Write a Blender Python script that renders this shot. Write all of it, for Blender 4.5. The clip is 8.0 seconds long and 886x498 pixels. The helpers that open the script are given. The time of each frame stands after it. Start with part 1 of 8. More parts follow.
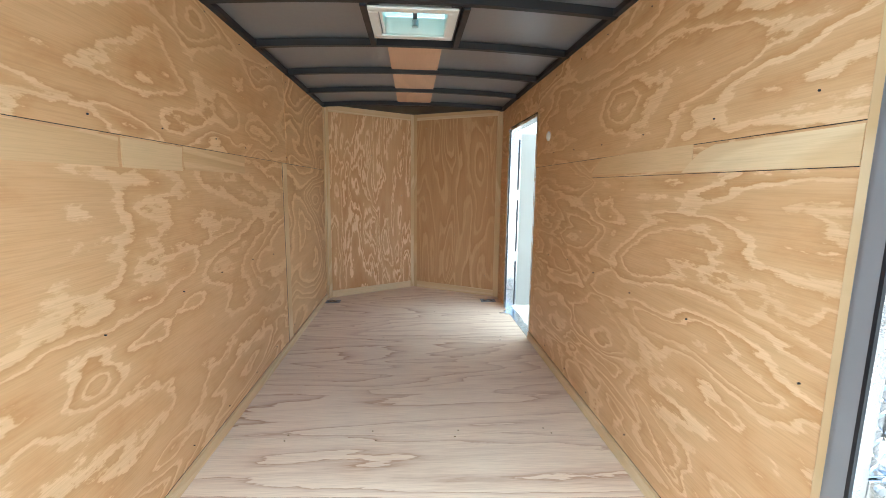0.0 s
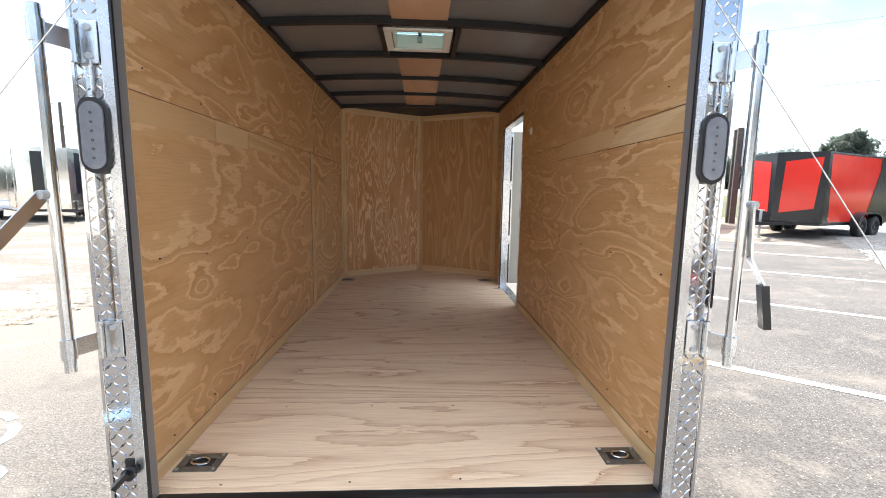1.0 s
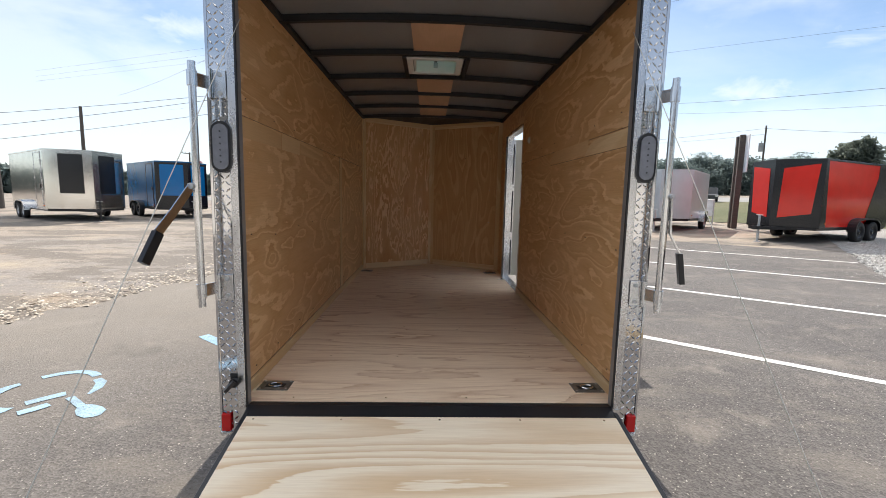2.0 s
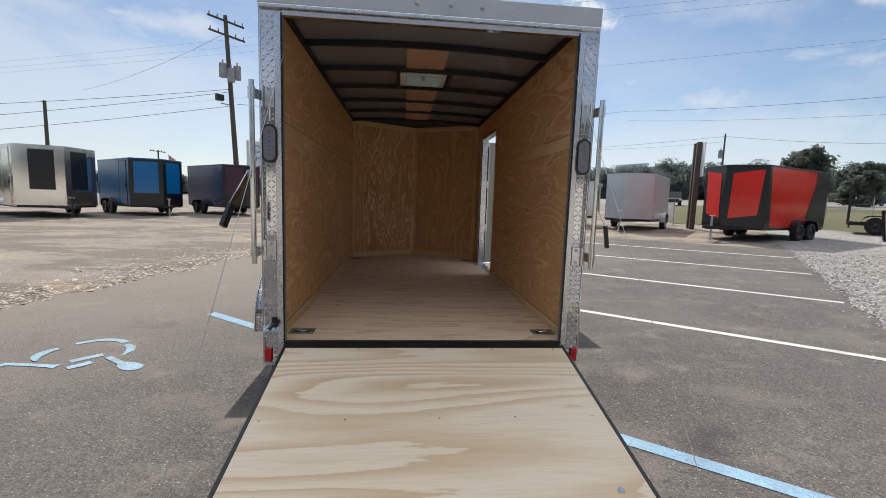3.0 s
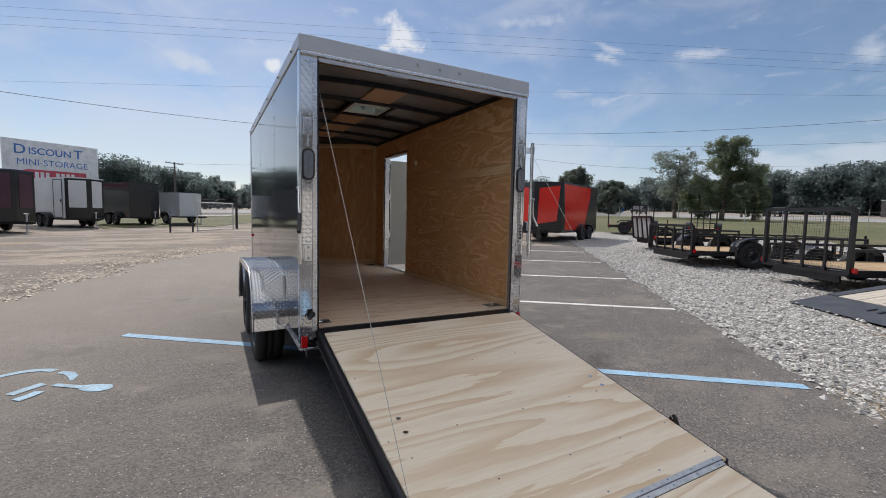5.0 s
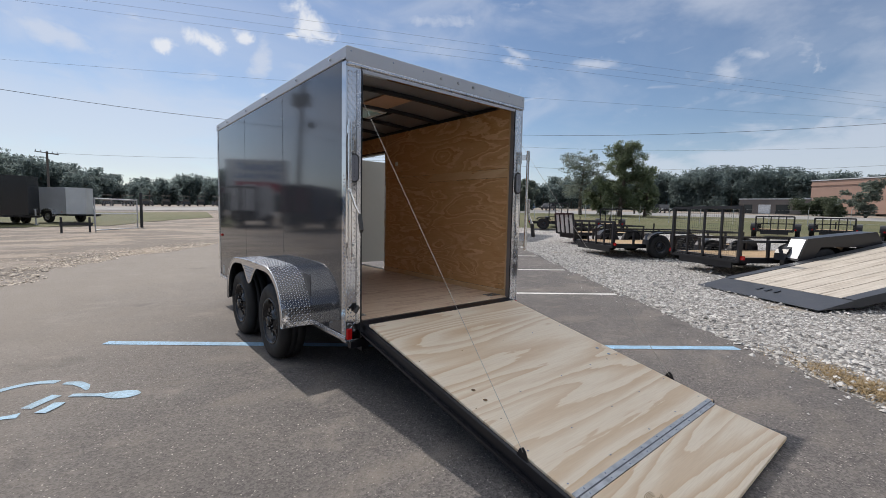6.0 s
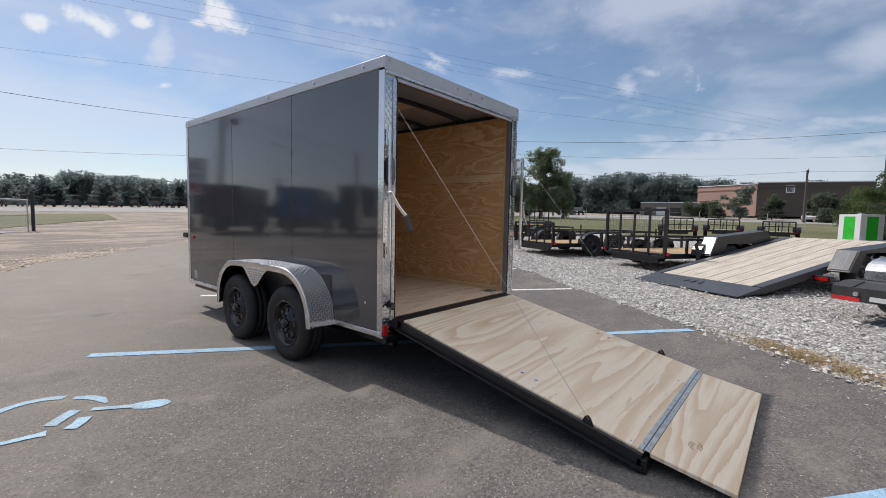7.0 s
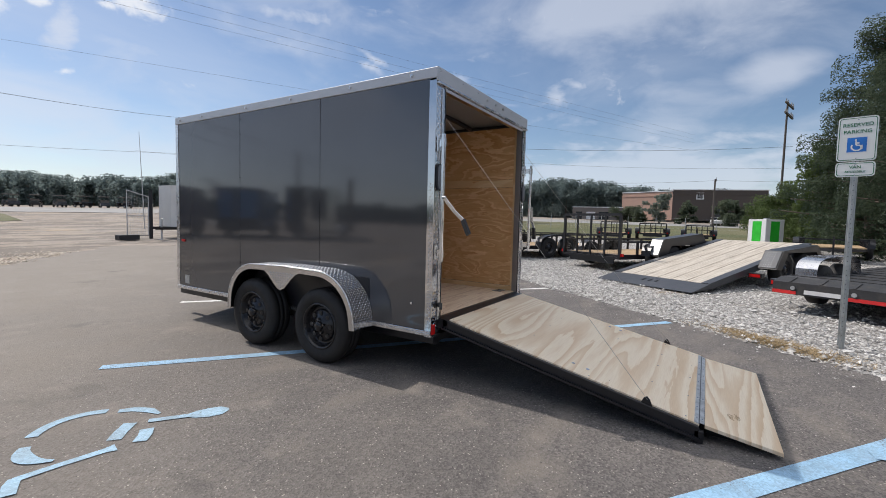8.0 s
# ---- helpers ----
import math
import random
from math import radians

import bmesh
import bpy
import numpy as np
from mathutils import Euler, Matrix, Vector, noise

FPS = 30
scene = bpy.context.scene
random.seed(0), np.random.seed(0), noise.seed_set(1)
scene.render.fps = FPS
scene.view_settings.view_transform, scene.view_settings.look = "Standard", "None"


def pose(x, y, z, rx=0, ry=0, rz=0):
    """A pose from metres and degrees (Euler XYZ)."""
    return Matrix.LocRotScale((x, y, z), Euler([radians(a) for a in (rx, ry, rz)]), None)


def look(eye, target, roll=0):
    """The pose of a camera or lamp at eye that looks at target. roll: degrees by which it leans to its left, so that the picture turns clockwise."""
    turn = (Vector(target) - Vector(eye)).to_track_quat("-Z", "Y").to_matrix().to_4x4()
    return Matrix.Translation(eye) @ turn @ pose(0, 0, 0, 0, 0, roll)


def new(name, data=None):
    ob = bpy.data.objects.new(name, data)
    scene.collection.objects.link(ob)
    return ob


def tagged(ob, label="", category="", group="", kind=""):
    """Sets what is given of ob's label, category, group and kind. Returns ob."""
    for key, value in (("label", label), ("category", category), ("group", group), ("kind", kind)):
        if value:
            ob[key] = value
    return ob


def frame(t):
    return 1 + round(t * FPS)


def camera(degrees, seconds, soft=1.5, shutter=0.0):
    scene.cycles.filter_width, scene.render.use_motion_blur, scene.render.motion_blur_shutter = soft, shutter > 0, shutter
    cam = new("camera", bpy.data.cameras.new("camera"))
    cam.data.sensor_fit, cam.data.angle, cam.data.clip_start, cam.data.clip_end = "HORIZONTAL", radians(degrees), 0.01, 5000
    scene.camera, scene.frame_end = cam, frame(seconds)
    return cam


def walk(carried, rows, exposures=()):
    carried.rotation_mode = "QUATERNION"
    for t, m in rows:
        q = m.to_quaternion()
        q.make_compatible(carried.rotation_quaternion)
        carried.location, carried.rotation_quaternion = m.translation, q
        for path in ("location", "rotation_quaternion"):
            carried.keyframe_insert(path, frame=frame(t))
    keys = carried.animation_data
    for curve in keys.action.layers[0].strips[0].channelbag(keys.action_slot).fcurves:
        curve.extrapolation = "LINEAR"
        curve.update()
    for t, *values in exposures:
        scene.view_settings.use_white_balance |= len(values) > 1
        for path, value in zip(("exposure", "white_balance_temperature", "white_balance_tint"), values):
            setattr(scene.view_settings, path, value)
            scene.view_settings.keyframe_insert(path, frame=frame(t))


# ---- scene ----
cam = camera(92.2, 8.0, 0.9)
PATH = [
    (0, (-0.009, -0.674, 1.598), (0.132, 1.299, 1.305), 0.7),
    (0.5, (0.008, -0.905, 1.525), (0.145, 1.071, 1.244), 0.8),
    (1, (0.018, -1.244, 1.443), (0.121, 0.737, 1.18), 0.9),
    (1.2, (0.016, -1.350, 1.449), (0.1, 0.632, 1.189), 0.8),
    (2.3, (-0.042, -1.973, 1.372), (0.033, 0.011, 1.131), 1.5),
    (2.5, (-0.042, -2.104, 1.351), (0.054, -0.121, 1.11), 1.7),
    (3, (-0.148, -2.412, 1.315), (0.04, -0.435, 1.084), 1.9),
    (3.5, (-0.384, -2.681, 1.299), (-0.04, -0.723, 1.08), 1.9),
    (4, (-0.68, -2.769, 1.288), (-0.141, -0.853, 1.088), 1.8),
    (4.5, (-1.034, -2.894, 1.283), (-0.287, -1.047, 1.106), 1.7),
    (4.7, (-1.196, -2.9, 1.272), (-0.36, -1.09, 1.108), 1.5),
    (5.8, (-2.101, -2.743, 1.275), (-0.88, -1.167, 1.106), 1.3),
    (6, (-2.299, -2.709, 1.276), (-1.02, -1.18, 1.112), 1.2),
    (6.5, (-2.651, -2.524, 1.264), (-1.236, -1.12, 1.104), 1.1),
    (7, (-3.013, -2.326, 1.256), (-1.484, -1.046, 1.108), 1.2),
    (7.5, (-3.328, -2.08, 1.264), (-1.705, -0.919, 1.129), 1.5),
    (8, (-3.629, -1.762, 1.245), (-1.929, -0.716, 1.116), 1.5),
]
walk(cam, [(t, look(eye, target, roll)) for t, eye, target, roll in PATH],
     [(0.0, 2.76, 5620, -4), (0.5, 2.5, 6100, 2), (1.0, 1.65, 6650, 8), (1.7, 0.82, 6800, 10), (2.5, 0.28, 6850, 10), (3.0, 0.06, 6800, 10), (3.5, -0.1, 6750, 12), (4.5, -0.15, 6650, 12), (6.0, -0.12, 6620, 12), (8.0, -0.02, 6600, 12)])

# ---- world and sun ----
SUN_WAY = Vector((0.010, 1.0, 1.07)).normalized()
world = bpy.data.worlds.new("sky")
scene.world = world
world.use_nodes = True
wt = world.node_tree
wn, wl = wt.nodes, wt.links


def wnode(kind, **values):
    n = wn.new(kind)
    for key, value in values.items():
        n.inputs[int(key[1:])].default_value = value
    return n


sky = wn.new("ShaderNodeTexSky")
sky.sky_type, sky.sun_disc = "NISHITA", False
sky.sun_elevation, sky.sun_rotation = math.asin(SUN_WAY.z), math.atan2(SUN_WAY.x, SUN_WAY.y)
sky.air_density, sky.dust_density, sky.ozone_density = 1.0, 0.35, 3.0
co = wn.new("ShaderNodeTexCoord")
sep = wn.new("ShaderNodeSeparateXYZ")
wl.new(co.outputs["Generated"], sep.inputs[0])
up = wnode("ShaderNodeMath", i1=0.12)
up.operation = "ADD"
wl.new(sep.outputs[2], up.inputs[0])
flat = wn.new("ShaderNodeVectorMath")
flat.operation = "DIVIDE"
wl.new(co.outputs["Generated"], flat.inputs[0])
comb = wn.new("ShaderNodeCombineXYZ")
for i in range(3):
    wl.new(up.outputs[0], comb.inputs[i])
wl.new(comb.outputs[0], flat.inputs[1])


def cloud_layer(scale, stretch, low, high, seed, detail):
    """A cloud mask on a flat layer overhead."""
    mp = wn.new("ShaderNodeMapping")
    mp.inputs["Location"].default_value = (seed, seed * 0.7, 0)
    mp.inputs["Rotation"].default_value = (0, 0, 0.5)
    mp.inputs["Scale"].default_value = (stretch, 1, 1)
    wl.new(flat.outputs[0], mp.inputs["Vector"])
    nz = wn.new("ShaderNodeTexNoise")
    nz.inputs["Scale"].default_value, nz.inputs["Detail"].default_value = scale, detail
    nz.inputs["Roughness"].default_value, nz.inputs["Distortion"].default_value = 0.58, 0.35
    wl.new(mp.outputs[0], nz.inputs["Vector"])
    mr = wnode("ShaderNodeMapRange", i1=low, i2=high)
    mr.interpolation_type = "SMOOTHSTEP"
    wl.new(nz.outputs[0], mr.inputs[0])
    return mr.outputs[0]


def wmath(op, a, b):
    n = wn.new("ShaderNodeMath")
    n.operation = op
    for i, v in enumerate((a, b)):
        if isinstance(v, (int, float)):
            n.inputs[i].default_value = v
        else:
            wl.new(v, n.inputs[i])
    return n.outputs[0]


veil = wmath("MULTIPLY", cloud_layer(0.55, 0.55, 0.46, 0.72, 3.1, 7), 0.30)
# Veil above the view, added to lift the shaded ramp and interior.
high = wnode("ShaderNodeMapRange", i1=0.50, i2=0.86, i3=0.0, i4=0.8)
high.interpolation_type = "SMOOTHSTEP"
wl.new(sep.outputs[2], high.inputs[0])
veil = wmath("MAXIMUM", veil, high.outputs[0])
haze = wnode("ShaderNodeMapRange", i1=0.22, i2=-0.02, i3=0.0, i4=0.42)
haze.interpolation_type = "SMOOTHSTEP"
wl.new(sep.outputs[2], haze.inputs[0])


def cloud_body(az, el, wide, tall, roll=0.0):
    """A soft oval in the sky: bearing, height, half width and half height in degrees."""
    az, el = radians(az), radians(el)
    d = Vector((math.sin(az) * math.cos(el), math.cos(az) * math.cos(el), math.sin(el)))
    right = Vector((math.cos(az), -math.sin(az), 0))
    rise = right.cross(d)
    c, q = math.cos(radians(roll)), math.sin(radians(roll))
    y, z = right * c + rise * q, rise * c - right * q
    mp = wn.new("ShaderNodeMapping")
    mp.vector_type = "TEXTURE"
    mp.inputs["Location"].default_value = d
    mp.inputs["Rotation"].default_value = Matrix((d, y, z)).transposed().to_euler("XYZ")
    mp.inputs["Scale"].default_value = (1.0, radians(wide), radians(tall))
    wl.new(co.outputs["Generated"], mp.inputs["Vector"])
    ln = wn.new("ShaderNodeVectorMath")
    ln.operation = "LENGTH"
    wl.new(mp.outputs[0], ln.inputs[0])
    mr = wnode("ShaderNodeMapRange", i1=1.35, i2=0.1)
    wl.new(ln.outputs["Value"], mr.inputs[0])
    return mr.outputs[0]


def cloud_group(bodies, scale, rough, low, high_, weight, stretch=1.0):
    """Clouds of one kind, their edges torn by noise."""
    mask = cloud_body(*bodies[0])
    for row in bodies[1:]:
        mask = wmath("MAXIMUM", mask, cloud_body(*row))
    mp = wn.new("ShaderNodeMapping")
    mp.inputs["Scale"].default_value = (1, 1, stretch)
    wl.new(co.outputs["Generated"], mp.inputs["Vector"])
    nz = wn.new("ShaderNodeTexNoise")
    for key, value in (("Scale", scale), ("Detail", 8), ("Roughness", rough), ("Distortion", 0.4)):
        nz.inputs[key].default_value = value
    wl.new(mp.outputs[0], nz.inputs["Vector"])
    v = wmath("ADD", mask, wmath("MULTIPLY", wmath("SUBTRACT", nz.outputs[0], 0.5), 2.2))
    mr = wnode("ShaderNodeMapRange", i1=low, i2=high_, i3=0.0, i4=weight)
    mr.interpolation_type = "SMOOTHSTEP"
    wl.new(v, mr.inputs[0])
    return mr.outputs[0]


puffs = cloud_group([(23.0, 21.8, 3.5, 2.3, 12), (20.2, 20.4, 1.3, 0.7), (7.3, 17.1, 1.4, 0.9), (11.5, 18.4, 2.8, 1.3, 15), (15.1, 19.4, 1.4, 1.1), (17.1, 13.5, 1.1, 0.5, -20), (60, 31, 4, 2.5), (-70, 24, 5, 2.5), (150, 30, 7, 4)], 21, 0.6, 0.32, 0.95, 0.85)
wisps = cloud_group([(48.6, 20.0, 4.2, 0.65, 25), (38.0, 23.4, 7.5, 1.3), (72.7, 15.8, 2.2, 1.8, 60), (75.0, 17.0, 2.4, 0.9, 20), (58.0, 18.2, 4.5, 0.8, 8), (36.5, 11.4, 6.5, 2.0, 12), (48.0, 19.0, 5.0, 0.7, 20), (17.0, 17.0, 2.0, 3.8), (-1.6, 16.2, 9.0, 1.4, 10), (-26, 17.5, 8, 2.0, -8), (120, 20, 14, 2.5)], 13, 0.62, 0.30, 1.20, 0.66, 1.6)
banks = cloud_group([(85.0, 27.0, 19.0, 5.6, -6), (95.5, 16.2, 3.6, 1.7, 4), (33.0, 6.0, 18.0, 4.5), (1.0, 8.4, 22.0, 4.8), (-36.0, 7.0, 30.0, 11.0), (-120.0, 10.0, 50.0, 8.0), (170.0, 10.0, 50.0, 7.0)], 5.0, 0.55, -0.25, 0.85, 0.57, 2.2)
shelf_cloud = cloud_group([(82.0, 3.0, 27.0, 6.6), (64.0, 4.0, 12.0, 4.0)], 7.0, 0.55, 0.10, 0.62, 0.60, 3.0)
cover = wmath("MAXIMUM", wmath("MAXIMUM", wmath("MAXIMUM", veil, shelf_cloud), wmath("MAXIMUM", wisps, banks)), haze.outputs[0])
mix = wn.new("ShaderNodeMix")
mix.data_type = "RGBA"
wl.new(cover, mix.inputs[0])
wl.new(sky.outputs[0], mix.inputs[6])
# Cloud colour is brightened overhead for this added fill light.
tone = wn.new("ShaderNodeMix")
tone.data_type = "RGBA"
wl.new(high.outputs[0], tone.inputs[0])
tone.inputs[6].default_value, tone.inputs[7].default_value = (6.7, 7.3, 8.3, 1), (13.0, 13.4, 13.8, 1)
wl.new(tone.outputs[2], mix.inputs[7])
bright = wn.new("ShaderNodeMix")
bright.data_type = "RGBA"
wl.new(puffs, bright.inputs[0])
wl.new(mix.outputs[2], bright.inputs[6])
bright.inputs[7].default_value = (8.3, 8.7, 9.2, 1)
wl.new(bright.outputs[2], wn["Background"].inputs[0])
wn["Background"].inputs[1].default_value = 0.106

sun = new("sun", bpy.data.lights.new("sun", "SUN"))
sun.data.energy, sun.data.angle, sun.data.color = 3.6, radians(0.55), (1.0, 0.95, 0.88)
sun.matrix_world = look(SUN_WAY * 60, (0, 0, 0))


# ---- the ground's height ----
def ground_z(x, y):
    """Flat under the trailer, rising gently to the east."""
    s = min(0.87 * x + 0.5 * y, 140.0)
    a, b = s - 5, s - 20
    n = min(y, 70.0) - 12
    north = 0.0035 * (n + math.sqrt(n * n + 16)) if y > -30 else 0.0
    return 0.01 * (a + math.sqrt(a * a + 9)) + 0.0042 * (b + math.sqrt(b * b + 100)) - 0.018 + north


EDGE, ALONG, OUT = Vector((2.62, -1.42)), Vector((0.625, 0.7806)), Vector((0.7806, -0.625))
STALL = Vector((-0.791, 0.612))


def lot(u, v):
    """A place from metres along the lot's edge and across it."""
    p = EDGE + ALONG * u + OUT * v
    return p.x, p.y


# ---- materials ----
class Mat:
    """A short way to write node materials."""

    def __init__(self, name, rough=0.5, metal=0.0, coord="Object"):
        self.m = bpy.data.materials.new(name)
        self.m.use_nodes = True
        self.t = self.m.node_tree
        self.n, self.l = self.t.nodes, self.t.links
        self.b = self.n["Principled BSDF"]
        self.b.inputs["Roughness"].default_value = rough
        self.b.inputs["Metallic"].default_value = metal
        self.co = self.n.new("ShaderNodeTexCoord").outputs[coord]

    def put(self, value, socket):
        if isinstance(value, (int, float)):
            socket.default_value = value
        elif isinstance(value, tuple):
            socket.default_value = (*value, 1) if len(value) == 3 and len(socket.default_value) == 4 else value
        else:
            self.l.new(value, socket)

    def mapped(self, scale=(1, 1, 1), loc=(0, 0, 0), rot=(0, 0, 0), src=None):
        mp = self.n.new("ShaderNodeMapping")
        mp.inputs["Location"].default_value = loc
        mp.inputs["Scale"].default_value, mp.inputs["Rotation"].default_value = scale, rot
        self.l.new(src or self.co, mp.inputs["Vector"])
        return mp.outputs[0]

    def noise(self, scale, detail=3, rough=0.5, src=None, dist=0.0):
        nz = self.n.new("ShaderNodeTexNoise")
        for k, v in (("Scale", scale), ("Detail", detail), ("Roughness", rough), ("Distortion", dist)):
            nz.inputs[k].default_value = v
        self.l.new(src or self.co, nz.inputs["Vector"])
        return nz.outputs[0]

    def voronoi(self, scale, src=None, feature="F1", out="Distance"):
        v = self.n.new("ShaderNodeTexVoronoi")
        v.feature = feature
        v.inputs["Scale"].default_value = scale
        self.l.new(src or self.co, v.inputs["Vector"])
        return v.outputs[out]

    def math(self, op, a, b=0.0, c=0.0):
        n = self.n.new("ShaderNodeMath")
        n.operation = op
        for i, v in enumerate((a, b, c)):
            self.put(v, n.inputs[i])
        return n.outputs[0]

    def range(self, v, a, b, c=0.0, d=1.0):
        n = self.n.new("ShaderNodeMapRange")
        for i, q in enumerate((v, a, b, c, d)):
            self.put(q, n.inputs[i])
        return n.outputs[0]

    def mix(self, f, a, b, blend="MIX"):
        n = self.n.new("ShaderNodeMix")
        n.data_type, n.blend_type = "RGBA", blend
        self.put(f, n.inputs[0])
        self.put(a, n.inputs[6])
        self.put(b, n.inputs[7])
        return n.outputs[2]

    def ramp(self, v, stops):
        n = self.n.new("ShaderNodeValToRGB")
        while len(n.color_ramp.elements) < len(stops):
            n.color_ramp.elements.new(0.5)
        for e, (p, c) in zip(n.color_ramp.elements, stops):
            e.position, e.color = p, (*c, 1)
        self.put(v, n.inputs[0])
        return n.outputs[0]

    def random(self, island=False):
        return self.n.new("ShaderNodeNewGeometry").outputs["Random Per Island"] if island else self.n.new("ShaderNodeObjectInfo").outputs["Random"]

    def bump(self, h, strength, distance=0.01):
        n = self.n.new("ShaderNodeBump")
        n.inputs["Strength"].default_value, n.inputs["Distance"].default_value = strength, distance
        self.l.new(h, n.inputs["Height"])
        self.l.new(n.outputs[0], self.b.inputs["Normal"])

    def color(self, c):
        self.put(c, self.b.inputs["Base Color"])
        return self

    def rough(self, v):
        self.put(v, self.b.inputs["Roughness"])
        return self


def coat(name, col, rough=0.4, metal=0.0, vary=0.18, scale=3.0, grain=60.0, bump=0.06, dirt=0.0):
    """Paint, plastic, rubber or metal with soft blotches and fine grain."""
    k = Mat(name, rough, metal)
    big, small = k.noise(scale, 4, 0.6), k.noise(grain, 3, 0.6)
    dark = tuple(c * (1 - vary) for c in col)
    light = tuple(min(1, c * (1 + vary)) for c in col)
    c = k.mix(k.range(big, 0.3, 0.7), dark, light)
    if dirt:
        c = k.mix(k.math("MULTIPLY", k.range(k.noise(scale * 2.3, 6, 0.7), 0.5, 0.75), dirt), c, (0.22, 0.18, 0.13))
    k.color(c)
    k.rough(k.range(k.math("ADD", big, k.math("MULTIPLY", small, 0.5)), 0.4, 1.1, max(0.03, rough * 0.75), min(1, rough * 1.3)))
    if bump:
        k.bump(small, bump, 0.002)
    return k.m


def plywood(name, along, across, light, dark, rings=6.0, seed=0.0, fine=0.3, spread=(0.5, 1.6), jag=0.5, style="flame", mid=0.55, knots=0.0, calm=0.35):
    """Rotary-cut pine veneer: pale and tan figure with crisp looping edges, knots and fibres. along, across: 0, 1 or 2 for x, y or z."""
    k = Mat(name, 0.6)
    sep = k.n.new("ShaderNodeSeparateXYZ")
    k.l.new(k.co, sep.inputs[0])
    rnd = k.math("MULTIPLY", k.random(), 37.0)
    a, b = sep.outputs[along], sep.outputs[across]

    def plane(sa, sb, dz=0.0):
        c = k.n.new("ShaderNodeCombineXYZ")
        k.put(k.math("MULTIPLY", a, sa), c.inputs[0])
        k.put(k.math("MULTIPLY", b, sb), c.inputs[1])
        k.put(k.math("ADD", rnd, seed + dz), c.inputs[2])
        return c.outputs[0]

    field = k.noise(1.0, 1.5, 0.5, plane(*spread), 0.5)
    ripple = k.math("SUBTRACT", k.noise(1.0, 5, 0.62, plane(spread[0] * 6, spread[1] * 5.5)), 0.5)
    f = k.math("ADD", field, k.math("MULTIPLY", ripple, 0.16 * jag))
    if knots:
        near = k.voronoi(1.0, plane(1.5, 3.0, 3.0))
        tint = k.n.new("ShaderNodeSeparateColor")
        k.l.new(k.voronoi(1.0, plane(1.5, 3.0, 3.0), "F1", "Color"), tint.inputs[0])
        keep = k.math("GREATER_THAN", tint.outputs[0], 0.62)
        eye = k.range(near, 0.42, 0.0)
        f = k.math("ADD", f, k.math("MULTIPLY", k.math("MULTIPLY", k.math("MULTIPLY", eye, eye), keep), knots))
    saw = k.math("FRACT", k.math("MULTIPLY", f, rings))
    if style == "flame":
        stops = [(0.0, 0.60), (0.17, 0.54), (0.215, 0.06), (0.34, 0.14), (0.385, 0.92), (0.48, 0.76), (0.62, 0.60), (0.655, 0.12), (0.735, 0.20), (0.77, 0.84), (0.88, 0.68), (1.0, 0.60)]
    elif style == "cells":
        stops = [(0.0, 0.80), (0.22, 0.72), (0.25, 0.0), (0.40, 0.06), (0.43, 1.0), (0.58, 0.80), (0.61, 0.04), (0.70, 0.08), (0.73, 0.95), (1.0, 0.80)]
    elif style == "broad":
        stops = [(0.0, 0.0), (0.30, 0.04), (0.52, 0.50), (0.76, 0.85), (0.88, 1.0), (0.915, 0.10), (1.0, 0.0)]
    else:
        stops = [(0.0, 0.0), (0.40, 0.03), (0.72, 0.22), (0.88, 0.55), (0.95, 1.0), (0.972, 0.06), (1.0, 0.0)]
    band = k.ramp(saw, [(p, (v,) * 3) for p, v in stops])
    blot = k.range(k.noise(1.0, 3, 0.55, plane(spread[0] * 1.6, spread[1] * 1.3, 4.0)), 0.34, 0.62)
    rest = 0.0 if style in ("broad", "fine") else 0.50
    amount = k.math("ADD", rest, k.math("MULTIPLY", k.math("SUBTRACT", band, rest), k.math("ADD", k.math("MULTIPLY", blot, 0.45), 0.62)))
    plain = k.range(k.noise(1.0, 2, 0.5, plane(spread[0] * 0.9, spread[1] * 0.7, 8.0)), 0.40, 0.62)
    amount = k.math("ADD", k.math("MULTIPLY", amount, k.math("SUBTRACT", 1.0, k.math("MULTIPLY", plain, calm))), k.math("MULTIPLY", plain, calm * mid))
    c = k.mix(amount, light, dark)
    fibre = k.noise(1.0, 3, 0.6, plane(7, 240))
    c = k.mix(k.math("MULTIPLY", k.range(fibre, 0.42, 0.75), fine), c, tuple(q * 0.75 for q in dark))
    streak = k.noise(1.0, 3, 0.6, plane(2.2, 34, 2.0))
    c = k.mix(k.range(streak, 0.52, 0.72, 0.0, 0.22), c, dark)
    if knots:
        c = k.mix(k.math("MULTIPLY", k.math("MULTIPLY", k.math("LESS_THAN", near, 0.026), keep), 0.8), c, (0.11, 0.06, 0.03))
    d = k.voronoi(1.0, plane(3.2, 4.4, 6.0))
    sd = k.n.new("ShaderNodeSeparateColor")
    k.l.new(k.voronoi(1.0, plane(3.2, 4.4, 6.0), "F1", "Color"), sd.inputs[0])
    fleck = k.math("MULTIPLY", k.math("LESS_THAN", d, 0.035), k.math("GREATER_THAN", sd.outputs[0], 0.72))
    c = k.mix(k.math("MULTIPLY", fleck, 0.7), c, (0.16, 0.085, 0.04))
    k.color(c)
    k.rough(k.range(band, 0, 1, 0.60, 0.44))
    k.b.inputs["Specular IOR Level"].default_value = 0.35
    k.bump(k.math("ADD", k.math("MULTIPLY", fibre, 0.5), band), 0.08, 0.002)
    return k.m


